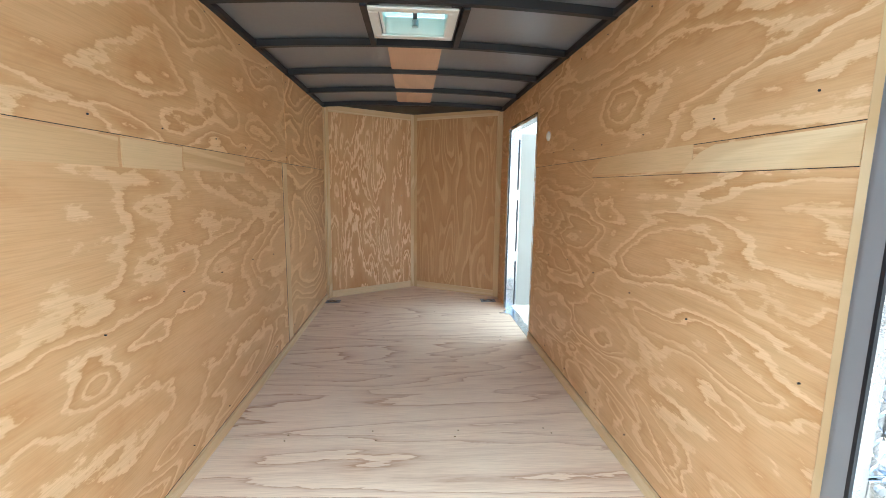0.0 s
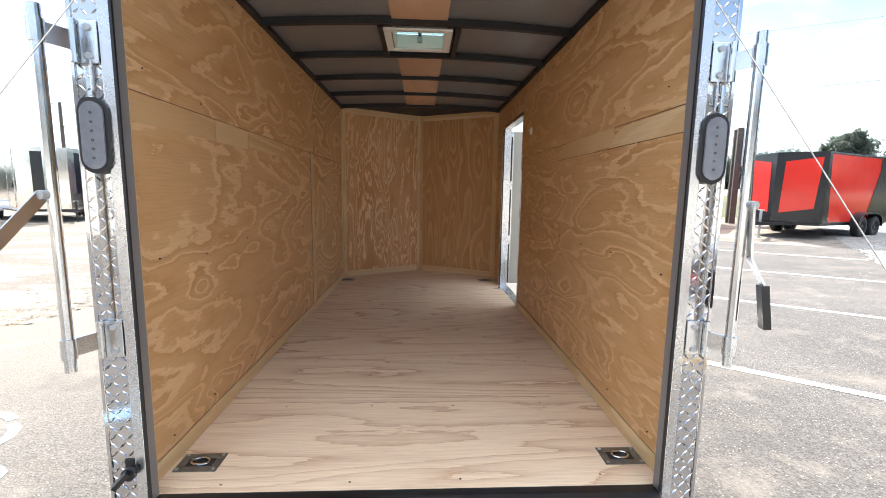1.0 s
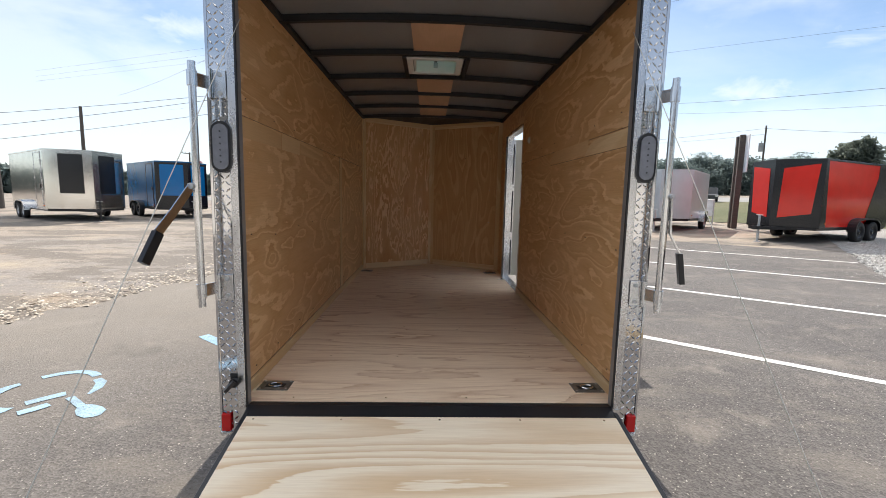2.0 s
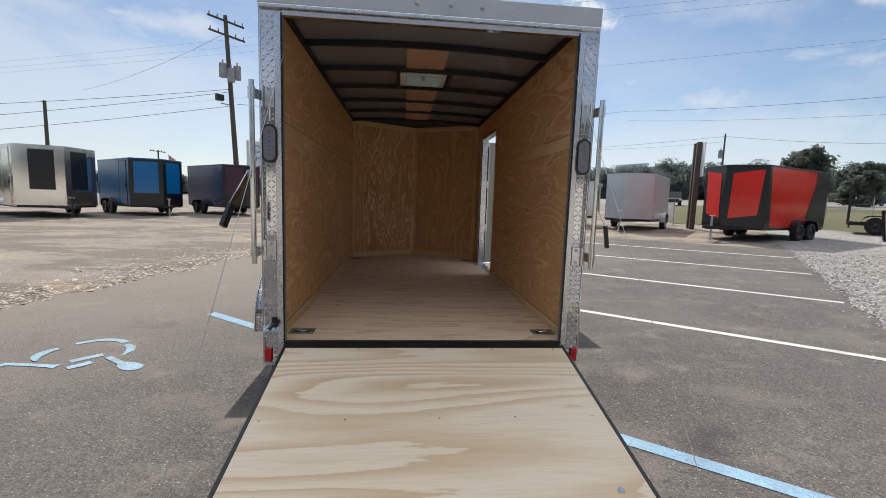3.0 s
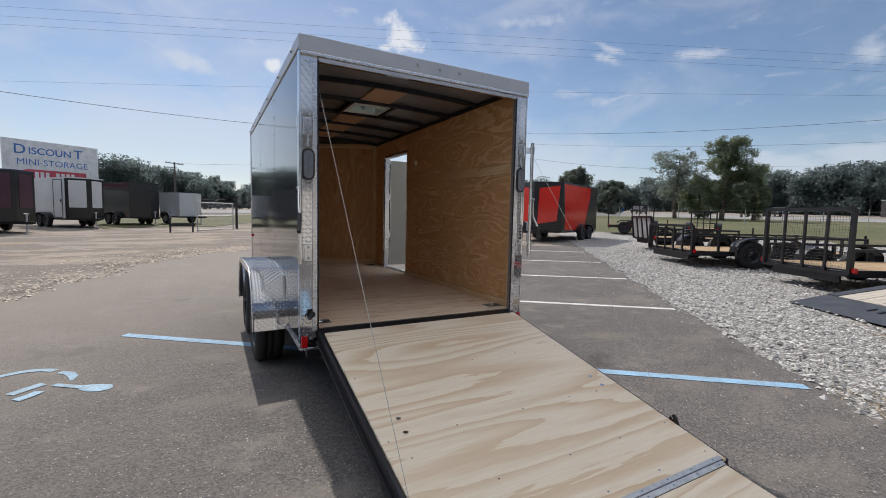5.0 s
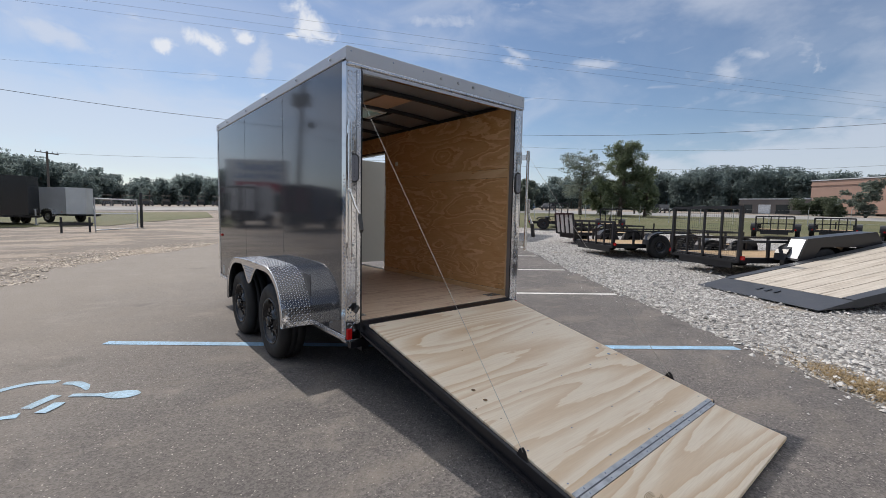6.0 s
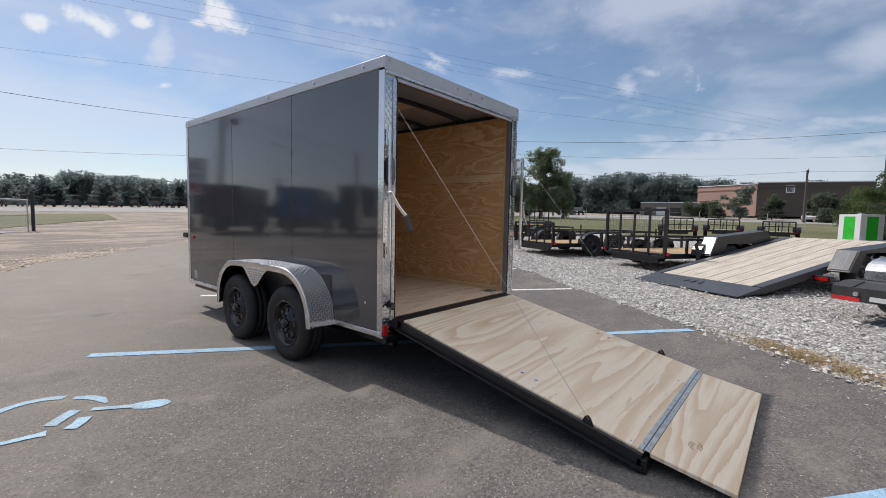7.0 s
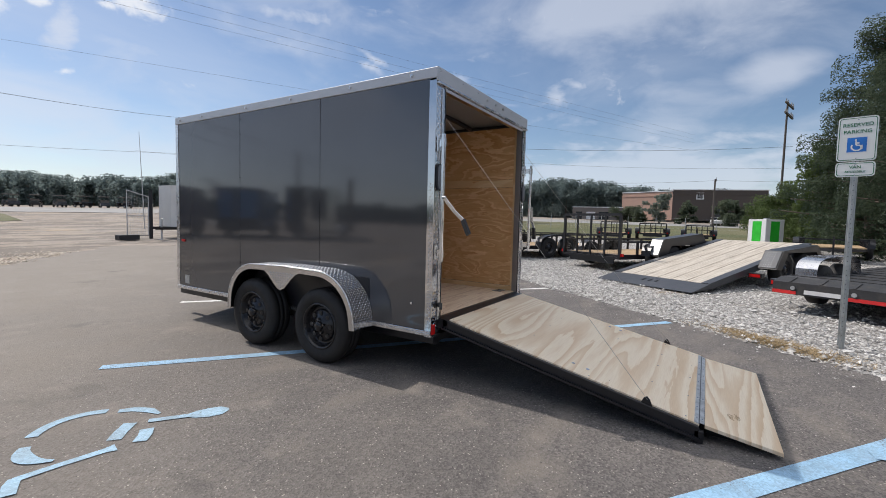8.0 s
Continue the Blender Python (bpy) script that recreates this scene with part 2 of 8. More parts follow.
LIGHT, DARK = (0.88, 0.613, 0.345), (0.555, 0.268, 0.093)
M_WALL = plywood("wall_plywood", 1, 2, LIGHT, DARK, 5.2, 2.0, spread=(1.05, 2.9), jag=1.0, knots=0.36, calm=0.28, mid=0.5)
M_WALL_SOFT = plywood("wall_plywood_mottled", 1, 2, LIGHT, DARK, 4.4, 51.0, spread=(1.7, 5.6), jag=0.95, knots=0.25, calm=0.5, mid=0.6)
M_WALL_FINE = plywood("wall_plywood_ringed", 1, 2, LIGHT, (0.50, 0.24, 0.08), 10.0, 6.5, spread=(0.7, 1.5), jag=0.45, calm=0.1)
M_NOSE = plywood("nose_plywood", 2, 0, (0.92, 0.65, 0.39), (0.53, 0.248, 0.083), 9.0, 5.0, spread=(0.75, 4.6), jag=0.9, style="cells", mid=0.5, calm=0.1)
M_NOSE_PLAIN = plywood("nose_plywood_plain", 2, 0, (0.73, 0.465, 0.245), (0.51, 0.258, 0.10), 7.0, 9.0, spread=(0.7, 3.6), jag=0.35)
M_FLOOR = plywood("floor_plywood", 0, 1, (0.93, 0.74, 0.55), (0.55, 0.31, 0.18), 11.0, 13.0, 0.34, (0.42, 3.0), 0.6, "fine", 0.2)
M_RAMP = plywood("ramp_plywood", 0, 1, (0.905, 0.775, 0.60), (0.715, 0.51, 0.315), 19.0, 23.0, 0.26, (0.15, 1.9), 0.45, "broad", 0.25)
M_STRIP = plywood("pine_trim", 1, 2, (0.82, 0.635, 0.395), (0.66, 0.43, 0.21), 4.0, 31.0, spread=(0.4, 3.0), jag=0.2)
M_PATCH_TAN = plywood("tan_veneer_patch", 1, 2, (0.80, 0.555, 0.305), (0.62, 0.37, 0.165), 3.0, 38.0, spread=(0.4, 2.0), jag=0.2)
M_PATCH = plywood("pale_veneer_patch", 1, 2, (0.85, 0.645, 0.385), (0.70, 0.46, 0.23), 3.0, 35.0, spread=(0.4, 2.0), jag=0.2)
M_POST_TRIM = plywood("pine_trim_upright", 2, 0, (0.80, 0.61, 0.37), (0.62, 0.39, 0.18), 4.0, 33.0, spread=(0.4, 3.0), jag=0.2)
M_CEIL_STRIP = plywood("ceiling_strip", 1, 0, (0.72, 0.48, 0.33), (0.60, 0.37, 0.23), 3.0, 41.0, 0.2, jag=0.2)

M_CHARCOAL = coat("charcoal_gloss_paint", (0.132, 0.134, 0.142), 0.065, 0.6, 0.06, 1.2, 900, 0.004, 0.02)
M_ALU = coat("bare_aluminium", (0.66, 0.66, 0.67), 0.26, 1.0, 0.08, 4, 160, 0.02)
M_TREAD = coat("polished_tread_plate", (0.60, 0.60, 0.61), 0.07, 1.0, 0.06, 5, 90, 0.03)
M_WHITE_TRIM = coat("white_trim", (0.53, 0.54, 0.56), 0.35, 0.3, 0.05, 3, 80, 0.02)
M_ZINC = coat("zinc_plated_steel", (0.68, 0.69, 0.70), 0.18, 1.0, 0.06, 14, 120, 0.05)
M_RINGPLATE = coat("dull_zinc_plate", (0.25, 0.25, 0.24), 0.42, 0.8, 0.25, 30, 120, 0.05)
# Dark colour puts the recess's shade into the flat cup plate.
M_CUP = coat("shadowed_steel_cup", (0.07, 0.07, 0.07), 0.5, 0.6, 0.2, 30, 100, 0.05)
M_GALV = coat("galvanised_steel", (0.52, 0.53, 0.54), 0.5, 0.9, 0.25, 22, 90, 0.05)
M_BLACK = coat("black_frame_paint", (0.011, 0.011, 0.014), 0.34, 0.0, 0.25, 5, 120, 0.05, 0.02)
M_RUBBER = coat("tyre_rubber", (0.0085, 0.0085, 0.0095), 0.62, 0.0, 0.3, 9, 160, 0.2, 0.03)
M_RIM = coat("black_wheel_paint", (0.014, 0.014, 0.017), 0.22, 0.1, 0.2, 8, 60, 0.02)
M_NUT = coat("dark_chrome_nut", (0.12, 0.12, 0.125), 0.2, 0.9, 0.1, 30, 100, 0.02)
M_STEELEDGE = coat("dark_hinge_steel", (0.16, 0.165, 0.18), 0.4, 0.8, 0.2, 20, 90, 0.05)
M_BEAM = coat("dark_painted_steel", (0.021, 0.022, 0.026), 0.5, 0.1, 0.2, 5, 90, 0.06)
M_CHANNEL = coat("grey_channel_paint", (0.30, 0.30, 0.31), 0.4, 0.5, 0.08, 3, 60, 0.02)
M_CEIL = coat("grey_ceiling_sheet", (0.27, 0.275, 0.29), 0.36, 0.25, 0.08, 1.5, 40, 0.02)
M_PLASTIC = coat("white_plastic", (0.82, 0.82, 0.80), 0.35, 0.0, 0.03, 4, 60, 0.01)
M_BLKPLASTIC = coat("black_plastic", (0.014, 0.014, 0.016), 0.35, 0.0, 0.1, 8, 100, 0.05)
M_DOORSKIN = coat("white_door_skin", (0.50, 0.475, 0.40), 0.4, 0.0, 0.05, 1.5, 80, 0.02)
M_CABLE = coat("steel_cable", (0.50, 0.48, 0.44), 0.4, 0.9, 0.2, 60, 600, 0.2)
M_REDLENS = coat("red_lens", (0.55, 0.012, 0.012), 0.12, 0.0, 0.06, 30, 300, 0.05)
M_AMBER = coat("amber_lens", (0.75, 0.16, 0.02), 0.15, 0.0, 0.06, 30, 300, 0.05)
M_SMOKE = coat("smoky_lens", (0.22, 0.23, 0.26), 0.10, 0.1, 0.12, 30, 200, 0.04)
M_HEADLAMP = coat("clear_lamp_glass", (0.75, 0.74, 0.68), 0.25, 0.4, 0.05, 30, 200, 0.02)
M_LED = coat("led_emitter", (0.13, 0.13, 0.14), 0.25, 0.4, 0.05, 30, 200, 0.02)


def glass():
    k = Mat("vent_glass", 0.08)
    k.color((0.10, 0.28, 0.22))
    k.b.inputs["Transmission Weight"].default_value = 0.92
    return k.m


M_GLASS = glass()


# ---- building helpers ----
def bx(bm, x0, x1, y0, y1, z0, z1, bev=0.0):
    """A box; bev rounds its edges."""
    r = bmesh.ops.create_cube(bm, size=1, matrix=Matrix.Translation(((x0 + x1) / 2, (y0 + y1) / 2, (z0 + z1) / 2)) @ Matrix.Diagonal((x1 - x0, y1 - y0, z1 - z0, 1)))
    if bev:
        edges = list({e for v in r["verts"] for e in v.link_edges})
        bmesh.ops.bevel(bm, geom=edges, offset=bev, segments=2, affect="EDGES", profile=0.5)
    return bm


def box(*a, **k):
    return bx(bmesh.new(), *a, **k)


def rod(bm, a, b, r, seg=10, r2=None, caps=True):
    """A round bar from a to b."""
    a, b = Vector(a), Vector(b)
    d = b - a
    m = Matrix.Translation((a + b) / 2) @ d.to_track_quat("Z", "Y").to_matrix().to_4x4()
    bmesh.ops.create_cone(bm, cap_ends=caps, segments=seg, radius1=r, radius2=r if r2 is None else r2, depth=d.length, matrix=m)
    return bm


def bar(bm, a, b, w, h, up=(0, 0, 1)):
    """A square bar from a to b, w wide and h deep."""
    a, b = Vector(a), Vector(b)
    d = (b - a).normalized()
    side = d.cross(Vector(up))
    if side.length < 1e-4:
        side = d.cross(Vector((0, 1, 0)))
    side.normalize()
    top = side.cross(d)
    vs = [bm.verts.new(p + side * sx * w / 2 + top * sz * h / 2) for p in (a, b) for sx, sz in ((-1, -1), (1, -1), (1, 1), (-1, 1))]
    for f in ((3, 2, 1, 0), (4, 5, 6, 7), (0, 1, 5, 4), (1, 2, 6, 5), (2, 3, 7, 6), (3, 0, 4, 7)):
        bm.faces.new([vs[i] for i in f])
    return bm


def tube(bm, pts, r, seg=6, closed=False):
    """One bent round rod along points."""
    n = len(pts)
    rings = []
    for i, p in enumerate(pts):
        d = (Vector(pts[(i + 1) % n if closed else min(n - 1, i + 1)]) - Vector(pts[i - 1 if closed else max(0, i - 1)])).normalized()
        u = d.cross(Vector((0.31, 0.2, 0.93))).normalized()
        v = d.cross(u)
        rings.append([bm.verts.new(Vector(p) + (u * math.cos(k * math.tau / seg) + v * math.sin(k * math.tau / seg)) * r) for k in range(seg)])
    for a, b in zip(rings, rings[1:] + (rings[:1] if closed else [])):
        for k in range(seg):
            bm.faces.new((a[k], a[(k + 1) % seg], b[(k + 1) % seg], b[k]))
    return bm


def prism(bm, poly, make, d0, d1):
    """A flat outline drawn out from d0 to d1; make(u, v, d) gives the place."""
    lo, hi = [bm.verts.new(make(u, v, d0)) for u, v in poly], [bm.verts.new(make(u, v, d1)) for u, v in poly]
    n = len(poly)
    bm.faces.new(lo[::-1])
    bm.faces.new(hi)
    for i in range(n):
        bm.faces.new((lo[i], lo[(i + 1) % n], hi[(i + 1) % n], hi[i]))
    bmesh.ops.recalc_face_normals(bm, faces=bm.faces)
    return bm


def turned(bm, profile, seg, make):
    """A turned solid: profile of (radius, way); make(c, s, r, w) gives the place."""
    rings = [[bm.verts.new(make(math.cos(i * math.tau / seg), math.sin(i * math.tau / seg), r, w)) for i in range(seg)] for r, w in profile]
    for p, q in zip(rings, rings[1:]):
        for i in range(seg):
            bm.faces.new((p[i], p[(i + 1) % seg], q[(i + 1) % seg], q[i]))
    return bm


def part(name, bm, material, parent=None, label="", smooth=False, kind=""):
    """Links a bmesh as one mesh object, under a thing or a part."""
    me = bpy.data.meshes.new(name)
    if smooth:
        for f in bm.faces:
            f.smooth = True
    bm.to_mesh(me)
    bm.free()
    me.materials.append(material)
    ob = new(name, me)
    ob.parent = parent
    return tagged(ob, label=label, kind=kind)


def thing(name, m, label, category, group=""):
    ob = new(name)
    ob.empty_display_size = 0.1
    ob.matrix_world = m
    return tagged(ob, label=label, category=category, group=group)


def raw(name, verts, faces, material, parent=None, kind="", smooth=False):
    """A mesh from arrays."""
    me = bpy.data.meshes.new(name)
    me.from_pydata(verts, [], faces)
    me.materials.append(material)
    if smooth:
        me.polygons.foreach_set("use_smooth", [True] * len(me.polygons))
    ob = new(name, me)
    ob.parent = parent
    return tagged(ob, kind=kind)


def lug(bm, c, way, side, up, length=0.026, width=0.0085, high=0.0030):
    """One raised lens of a tread plate."""
    c = Vector(c)
    a, b = c - way * length / 2, c + way * length / 2
    p, q = c - side * width / 2, c + side * width / 2
    t1, t2 = c - way * length * 0.2 + up * high, c + way * length * 0.2 + up * high
    va, vb, vp, vq, v1, v2 = [bm.verts.new(v) for v in (a, b, p, q, t1, t2)]
    for f in ((va, vp, v1), (vp, v2, v1), (vp, vb, v2), (vb, vq, v2), (vq, v1, v2), (vq, va, v1)):
        bm.faces.new(f)


def lug_field(bm, place, nu, nv, length=0.026, width=0.0085):
    """Rows of lugs, turned each way in turn. place(i, j) gives centre, u, v and the way out."""
    for i in range(nu):
        for j in range(nv):
            got = place(i, j)
            if got is None:
                continue
            c, u, v, up = got
            s = 1 if (i + j) % 2 else -1
            way = (u * s + v).normalized()
            lug(bm, c, way, up.cross(way), up, length, width)


# ---- the enclosed trailer ----
trailer = thing("cargo_trailer", pose(0, 0, 0), "charcoal enclosed tandem-axle cargo trailer, ramp lowered and side door open", "trailer")
trailer.scale = (1, 1, 0.994)
HW, LONG, TIP = 0.915, 3.69, 4.07
FLOOR = 0.490
OPEN = 0.803

# outer skin
for s in (-1, 1):
    wall = part("side_wall", box(min(s * 0.885, s * 0.908), max(s * 0.885, s * 0.908), 0.04, 2.29 if s > 0 else LONG, 0.40, 2.33), M_CHARCOAL, trailer)
    if s > 0:
        part("side_wall", box(0.885, 0.908, 3.13, LONG, 0.40, 2.33), M_CHARCOAL, trailer)
        part("side_wall", box(0.885, 0.908, 2.29, 3.13, 2.105, 2.33), M_CHARCOAL, trailer)
        part("side_wall", box(0.885, 0.908, 2.29, 3.13, 0.40, 0.472), M_CHARCOAL, trailer)
    for y0, y1 in ((0.052, 1.231), (1.235, 2.430), (2.434, 3.645)):
        if s > 0 and y1 > 2.3:
            continue
        p = part("outer_panel", box(min(s * 0.909, s * 0.915), max(s * 0.909, s * 0.915), y0, y1, 0.402, 2.322, bev=0.0015), M_CHARCOAL, wall)
    bm = bmesh.new()
    for y in (0.07, 1.220, 1.246, 2.419, 2.445, 3.63):
        if s > 0 and y > 2.3:
            continue
        for i in range(13):
            rod(bm, (s * 0.914, y, 0.46 + i * 0.15), (s * 0.9175, y, 0.46 + i * 0.15), 0.0045, 6)
    part("rivets", bm, M_BLACK, wall, kind="stuff")
    part("bottom_rail", box(min(s * 0.87, s * 0.925), max(s * 0.87, s * 0.925), 0.0, LONG, 0.357, 0.400, bev=0.004), M_ALU, trailer, "bright aluminium bottom rail")
    part("bottom_lip", box(min(s * 0.925, s * 0.931), max(s * 0.925, s * 0.931), 0.0, LONG, 0.377, 0.383), M_ALU, trailer)
    part("roof_rail", box(min(s * 0.88, s * 0.924), max(s * 0.88, s * 0.924), -0.012, LONG + 0.01, 2.323, 2.402, bev=0.005), M_WHITE_TRIM, trailer, "pale aluminium roof edge rail")
    for y in (0.22, 0.86, 1.62, 2.31, 3.12, 3.58):
        bm = rod(bmesh.new(), (s * 0.923, y, 2.362), (s * 0.936, y, 2.362), 0.012, 10)
        rod(bm, (s * 0.936, y, 2.362), (s * 0.941, y, 2.362), 0.007, 8)
        part("marker_lamp", bm, M_ZINC, trailer)
    part("front_corner_trim", box(min(s * 0.88, s * 0.921), max(s * 0.88, s * 0.921), LONG - 0.043, LONG + 0.012, 0.40, 2.323, bev=0.004), M_ALU, trailer)
    lens = part("side_marker", box(min(s * 0.915, s * 0.93), max(s * 0.915, s * 0.93), 3.52, 3.58, 0.93, 0.96, bev=0.004), M_REDLENS, trailer, "small red side marker lamp")
    part("maker_plate", box(min(s * 0.9152, s * 0.9165), max(s * 0.9152, s * 0.9165), 3.44, 3.53, 0.43, 0.53, bev=0.0005), M_GALV, trailer, "small silver plate sticker")
    part("stud", rod(bmesh.new(), (s * 0.914, 0.185, 0.60), (s * 0.925, 0.185, 0.60), 0.011, 8), M_ZINC, trailer)

# wedge nose
for s in (-1, 1):
    a, b = Vector((s * HW, LONG)), Vector((0, TIP))
    n = (b - a).normalized()
    o = Vector((n.y, -n.x)) * s * -1
    bm = prism(bmesh.new(), [tuple(a), tuple(b), tuple(b - Vector((0, 0.03))), tuple(a - Vector((0, 0.03)))], lambda u, v, d: (u, v, d), 0.36, 2.394)
    part("nose_wall", bm, M_CHARCOAL, trailer)

# roof, slightly crowned
def crown(x):
    return 0.034 * (1 - (x / HW) ** 2)


bm = bmesh.new()
xs = sorted([-0.90 + i * 0.1 for i in range(19)] + [-0.158, 0.158])
HOLE = (1.284, 1.586)


def in_vent(x0, x1, y0):
    """True over the opening of the roof vent."""
    return x0 > -0.159 and x1 < 0.159 and HOLE[0] - 0.001 < y0 < HOLE[1] - 0.001


rows = []
YS = (-0.005, *HOLE, LONG, TIP)
for y in YS:
    k = 1.0 if y < TIP else 0.02
    rows.append([[bm.verts.new((x * k, y, z + 0.4 * crown(x * k))) for x in xs] for z in (2.374, 2.390)])
for r0, r1, y in zip(rows, rows[1:], YS):
    for i in range(len(xs) - 1):
        if in_vent(xs[i], xs[i + 1], y):
            continue
        bm.faces.new((r0[1][i], r0[1][i + 1], r1[1][i + 1], r1[1][i]))
        bm.faces.new((r0[0][i + 1], r0[0][i], r1[0][i], r1[0][i + 1]))
part("roof", bm, M_CEIL, trailer, "grey sheet roof", smooth=True)

# rear frame: posts, header, tread plate
for s in (-1, 1):
    x0, x1 = sorted((s * OPEN, s * 0.913))
    post = part("rear_post", box(x0, x1, 0.0, 0.018, 0.365, 2.30, bev=0.003), M_TREAD, trailer, "polished diamond tread-plate rear post")
    bm = bmesh.new()
    lug_field(bm, lambda i, j: (Vector((s * (0.8525 + i * 0.0235), -0.0002, 0.40 + j * 0.0275)), Vector((1, 0, 0)), Vector((0, 0, 1)), Vector((0, -1, 0))), 3, 68, 0.030, 0.008)
    part("tread_pattern", bm, M_TREAD, post, kind="stuff")
    part("corner_trim", box(min(s * 0.909, s * 0.921), max(s * 0.909, s * 0.921), -0.004, 0.058, 0.40, 2.323, bev=0.002), M_TREAD, trailer)
    bm = bmesh.new()
    lug_field(bm, lambda i, j: (Vector((s * 0.9212, 0.012 + i * 0.0185, 0.43 + j * 0.0235)), Vector((0, 1, 0)), Vector((0, 0, 1)), Vector((s, 0, 0))), 2, 48)
    part("tread_pattern", bm, M_TREAD, post, kind="stuff")
    part("jamb", box(min(s * 0.806, s * 0.838), max(s * 0.806, s * 0.838), -0.010, -0.0005, 0.478, 2.262, bev=0.003), M_ALU, trailer, "plain aluminium strip beside the opening")
    part("jamb_return", box(min(s * 0.7995, s * 0.8025), max(s * 0.7995, s * 0.8025), -0.0045, 0.030, 0.490, 2.262), M_CHANNEL, trailer, "grey steel return of the opening")
    part("weather_seal", box(min(s * 0.798, s * 0.8055), max(s * 0.798, s * 0.8055), -0.0125, -0.005, 0.490, 2.262), M_BLACK, trailer, "black rubber weather seal")
    part("foot_cap", box(min(s * 0.80, s * 0.921), max(s * 0.80, s * 0.921), -0.008, 0.06, 0.350, 0.365, bev=0.002), M_ALU, trailer)
    # oval tail lamp
    lamp_x, lamp_z = s * 0.866, 1.590
    def oval(bm, w, h, y0, y1, seg=10):
        pts = []
        for i in range(seg + 1):
            t = math.pi * i / seg
            pts.append((w * math.cos(t), h + w * math.sin(t)))
        for i in range(seg + 1):
            t = math.pi + math.pi * i / seg
            pts.append((w * math.cos(t), -h + w * math.sin(t)))
        return prism(bm, pts, lambda u, v, d: (lamp_x + u, d, lamp_z + v), y0, y1)
    lamp = part("tail_lamp", oval(bmesh.new(), 0.040, 0.062, -0.018, 0.002), M_BLKPLASTIC, trailer, "oval tail lamp in a black rubber grommet")
    part("lens", oval(bmesh.new(), 0.030, 0.060, -0.024, -0.0185), M_SMOKE, lamp, "smoky clear lens")
    for i in range(6):
        z = lamp_z - 0.06 + i * 0.024
        part("led", rod(bmesh.new(), (lamp_x, -0.0242, z), (lamp_x, -0.0262, z), 0.0038, 8), M_LED, lamp)
    part("wire_cover", rod(bmesh.new(), (lamp_x, -0.005, 1.71), (lamp_x, -0.005, 1.80), 0.005, 8), M_ALU, trailer)
    # red reflector at the foot
    red = part("reflector", box(min(s * 0.872, s * 0.912), max(s * 0.872, s * 0.912), -0.014, -0.001, 0.372, 0.450, bev=0.003), M_REDLENS, trailer, "red rectangular reflector")

header = part("rear_header", box(-0.921, 0.921, -0.016, 0.06, 2.302, 2.404, bev=0.005), M_WHITE_TRIM, trailer, "pale aluminium header with three clearance lamps")
part("header_moulding", box(-0.913, 0.913, -0.024, 0.0, 2.280, 2.300, bev=0.004), M_ALU, trailer)
part("header_tread", box(-0.80, 0.80, -0.006, 0.06, 2.262, 2.279, bev=0.002), M_TREAD, trailer)
part("drip_edge", box(-0.80, 0.80, -0.010, -0.0065, 2.250, 2.272), M_WHITE_TRIM, trailer)
for x in (-0.10, 0.08, 0.25):
    bm = rod(bmesh.new(), (x, -0.015, 2.358), (x, -0.026, 2.358), 0.013, 12)
    rod(bm, (x, -0.026, 2.358), (x, -0.032, 2.358), 0.008, 10)
    part("clearance_lamp", bm, M_GALV, header)
for x in (-0.89, -0.55, -0.28, 0.45, 0.70, 0.89):
    part("screw", rod(bmesh.new(), (x, -0.0155, 2.372), (x, -0.019, 2.372), 0.005, 8), M_ZINC, header)

# chassis
for s in (-1, 1):
    part("chassis_rail", box(min(s * 0.70, s * 0.76), max(s * 0.70, s * 0.76), 0.05, 3.95, 0.25, 0.36), M_BLACK, trailer)
for i in range(7):
    part("crossmember", box(-0.70, 0.70, 0.12 + i * 0.6, 0.16 + i * 0.6, 0.36, 0.43), M_BLACK, trailer)
part("underfloor", box(-0.885, 0.885, 0.02, LONG, 0.432, 0.466), M_BLACK, trailer)
part("rear_sill", prism(bmesh.new(), [(0.034, 0.392), (0.034, 0.487), (-0.004, 0.489), (-0.078, 0.466), (-0.078, 0.435)], lambda u, v, d: (d, u, v), -0.80, 0.80), M_BLACK, trailer, "black steel rear sill")
part("rear_bumper_tube", box(-0.875, 0.875, 0.0, 0.05, 0.30, 0.352), M_BLACK, trailer)
WHEELS = (1.01, 1.93)
for y in WHEELS:
    part("axle", rod(bmesh.new(), (-0.92, y, 0.326), (0.92, y, 0.326), 0.035, 12), M_BLACK, trailer)

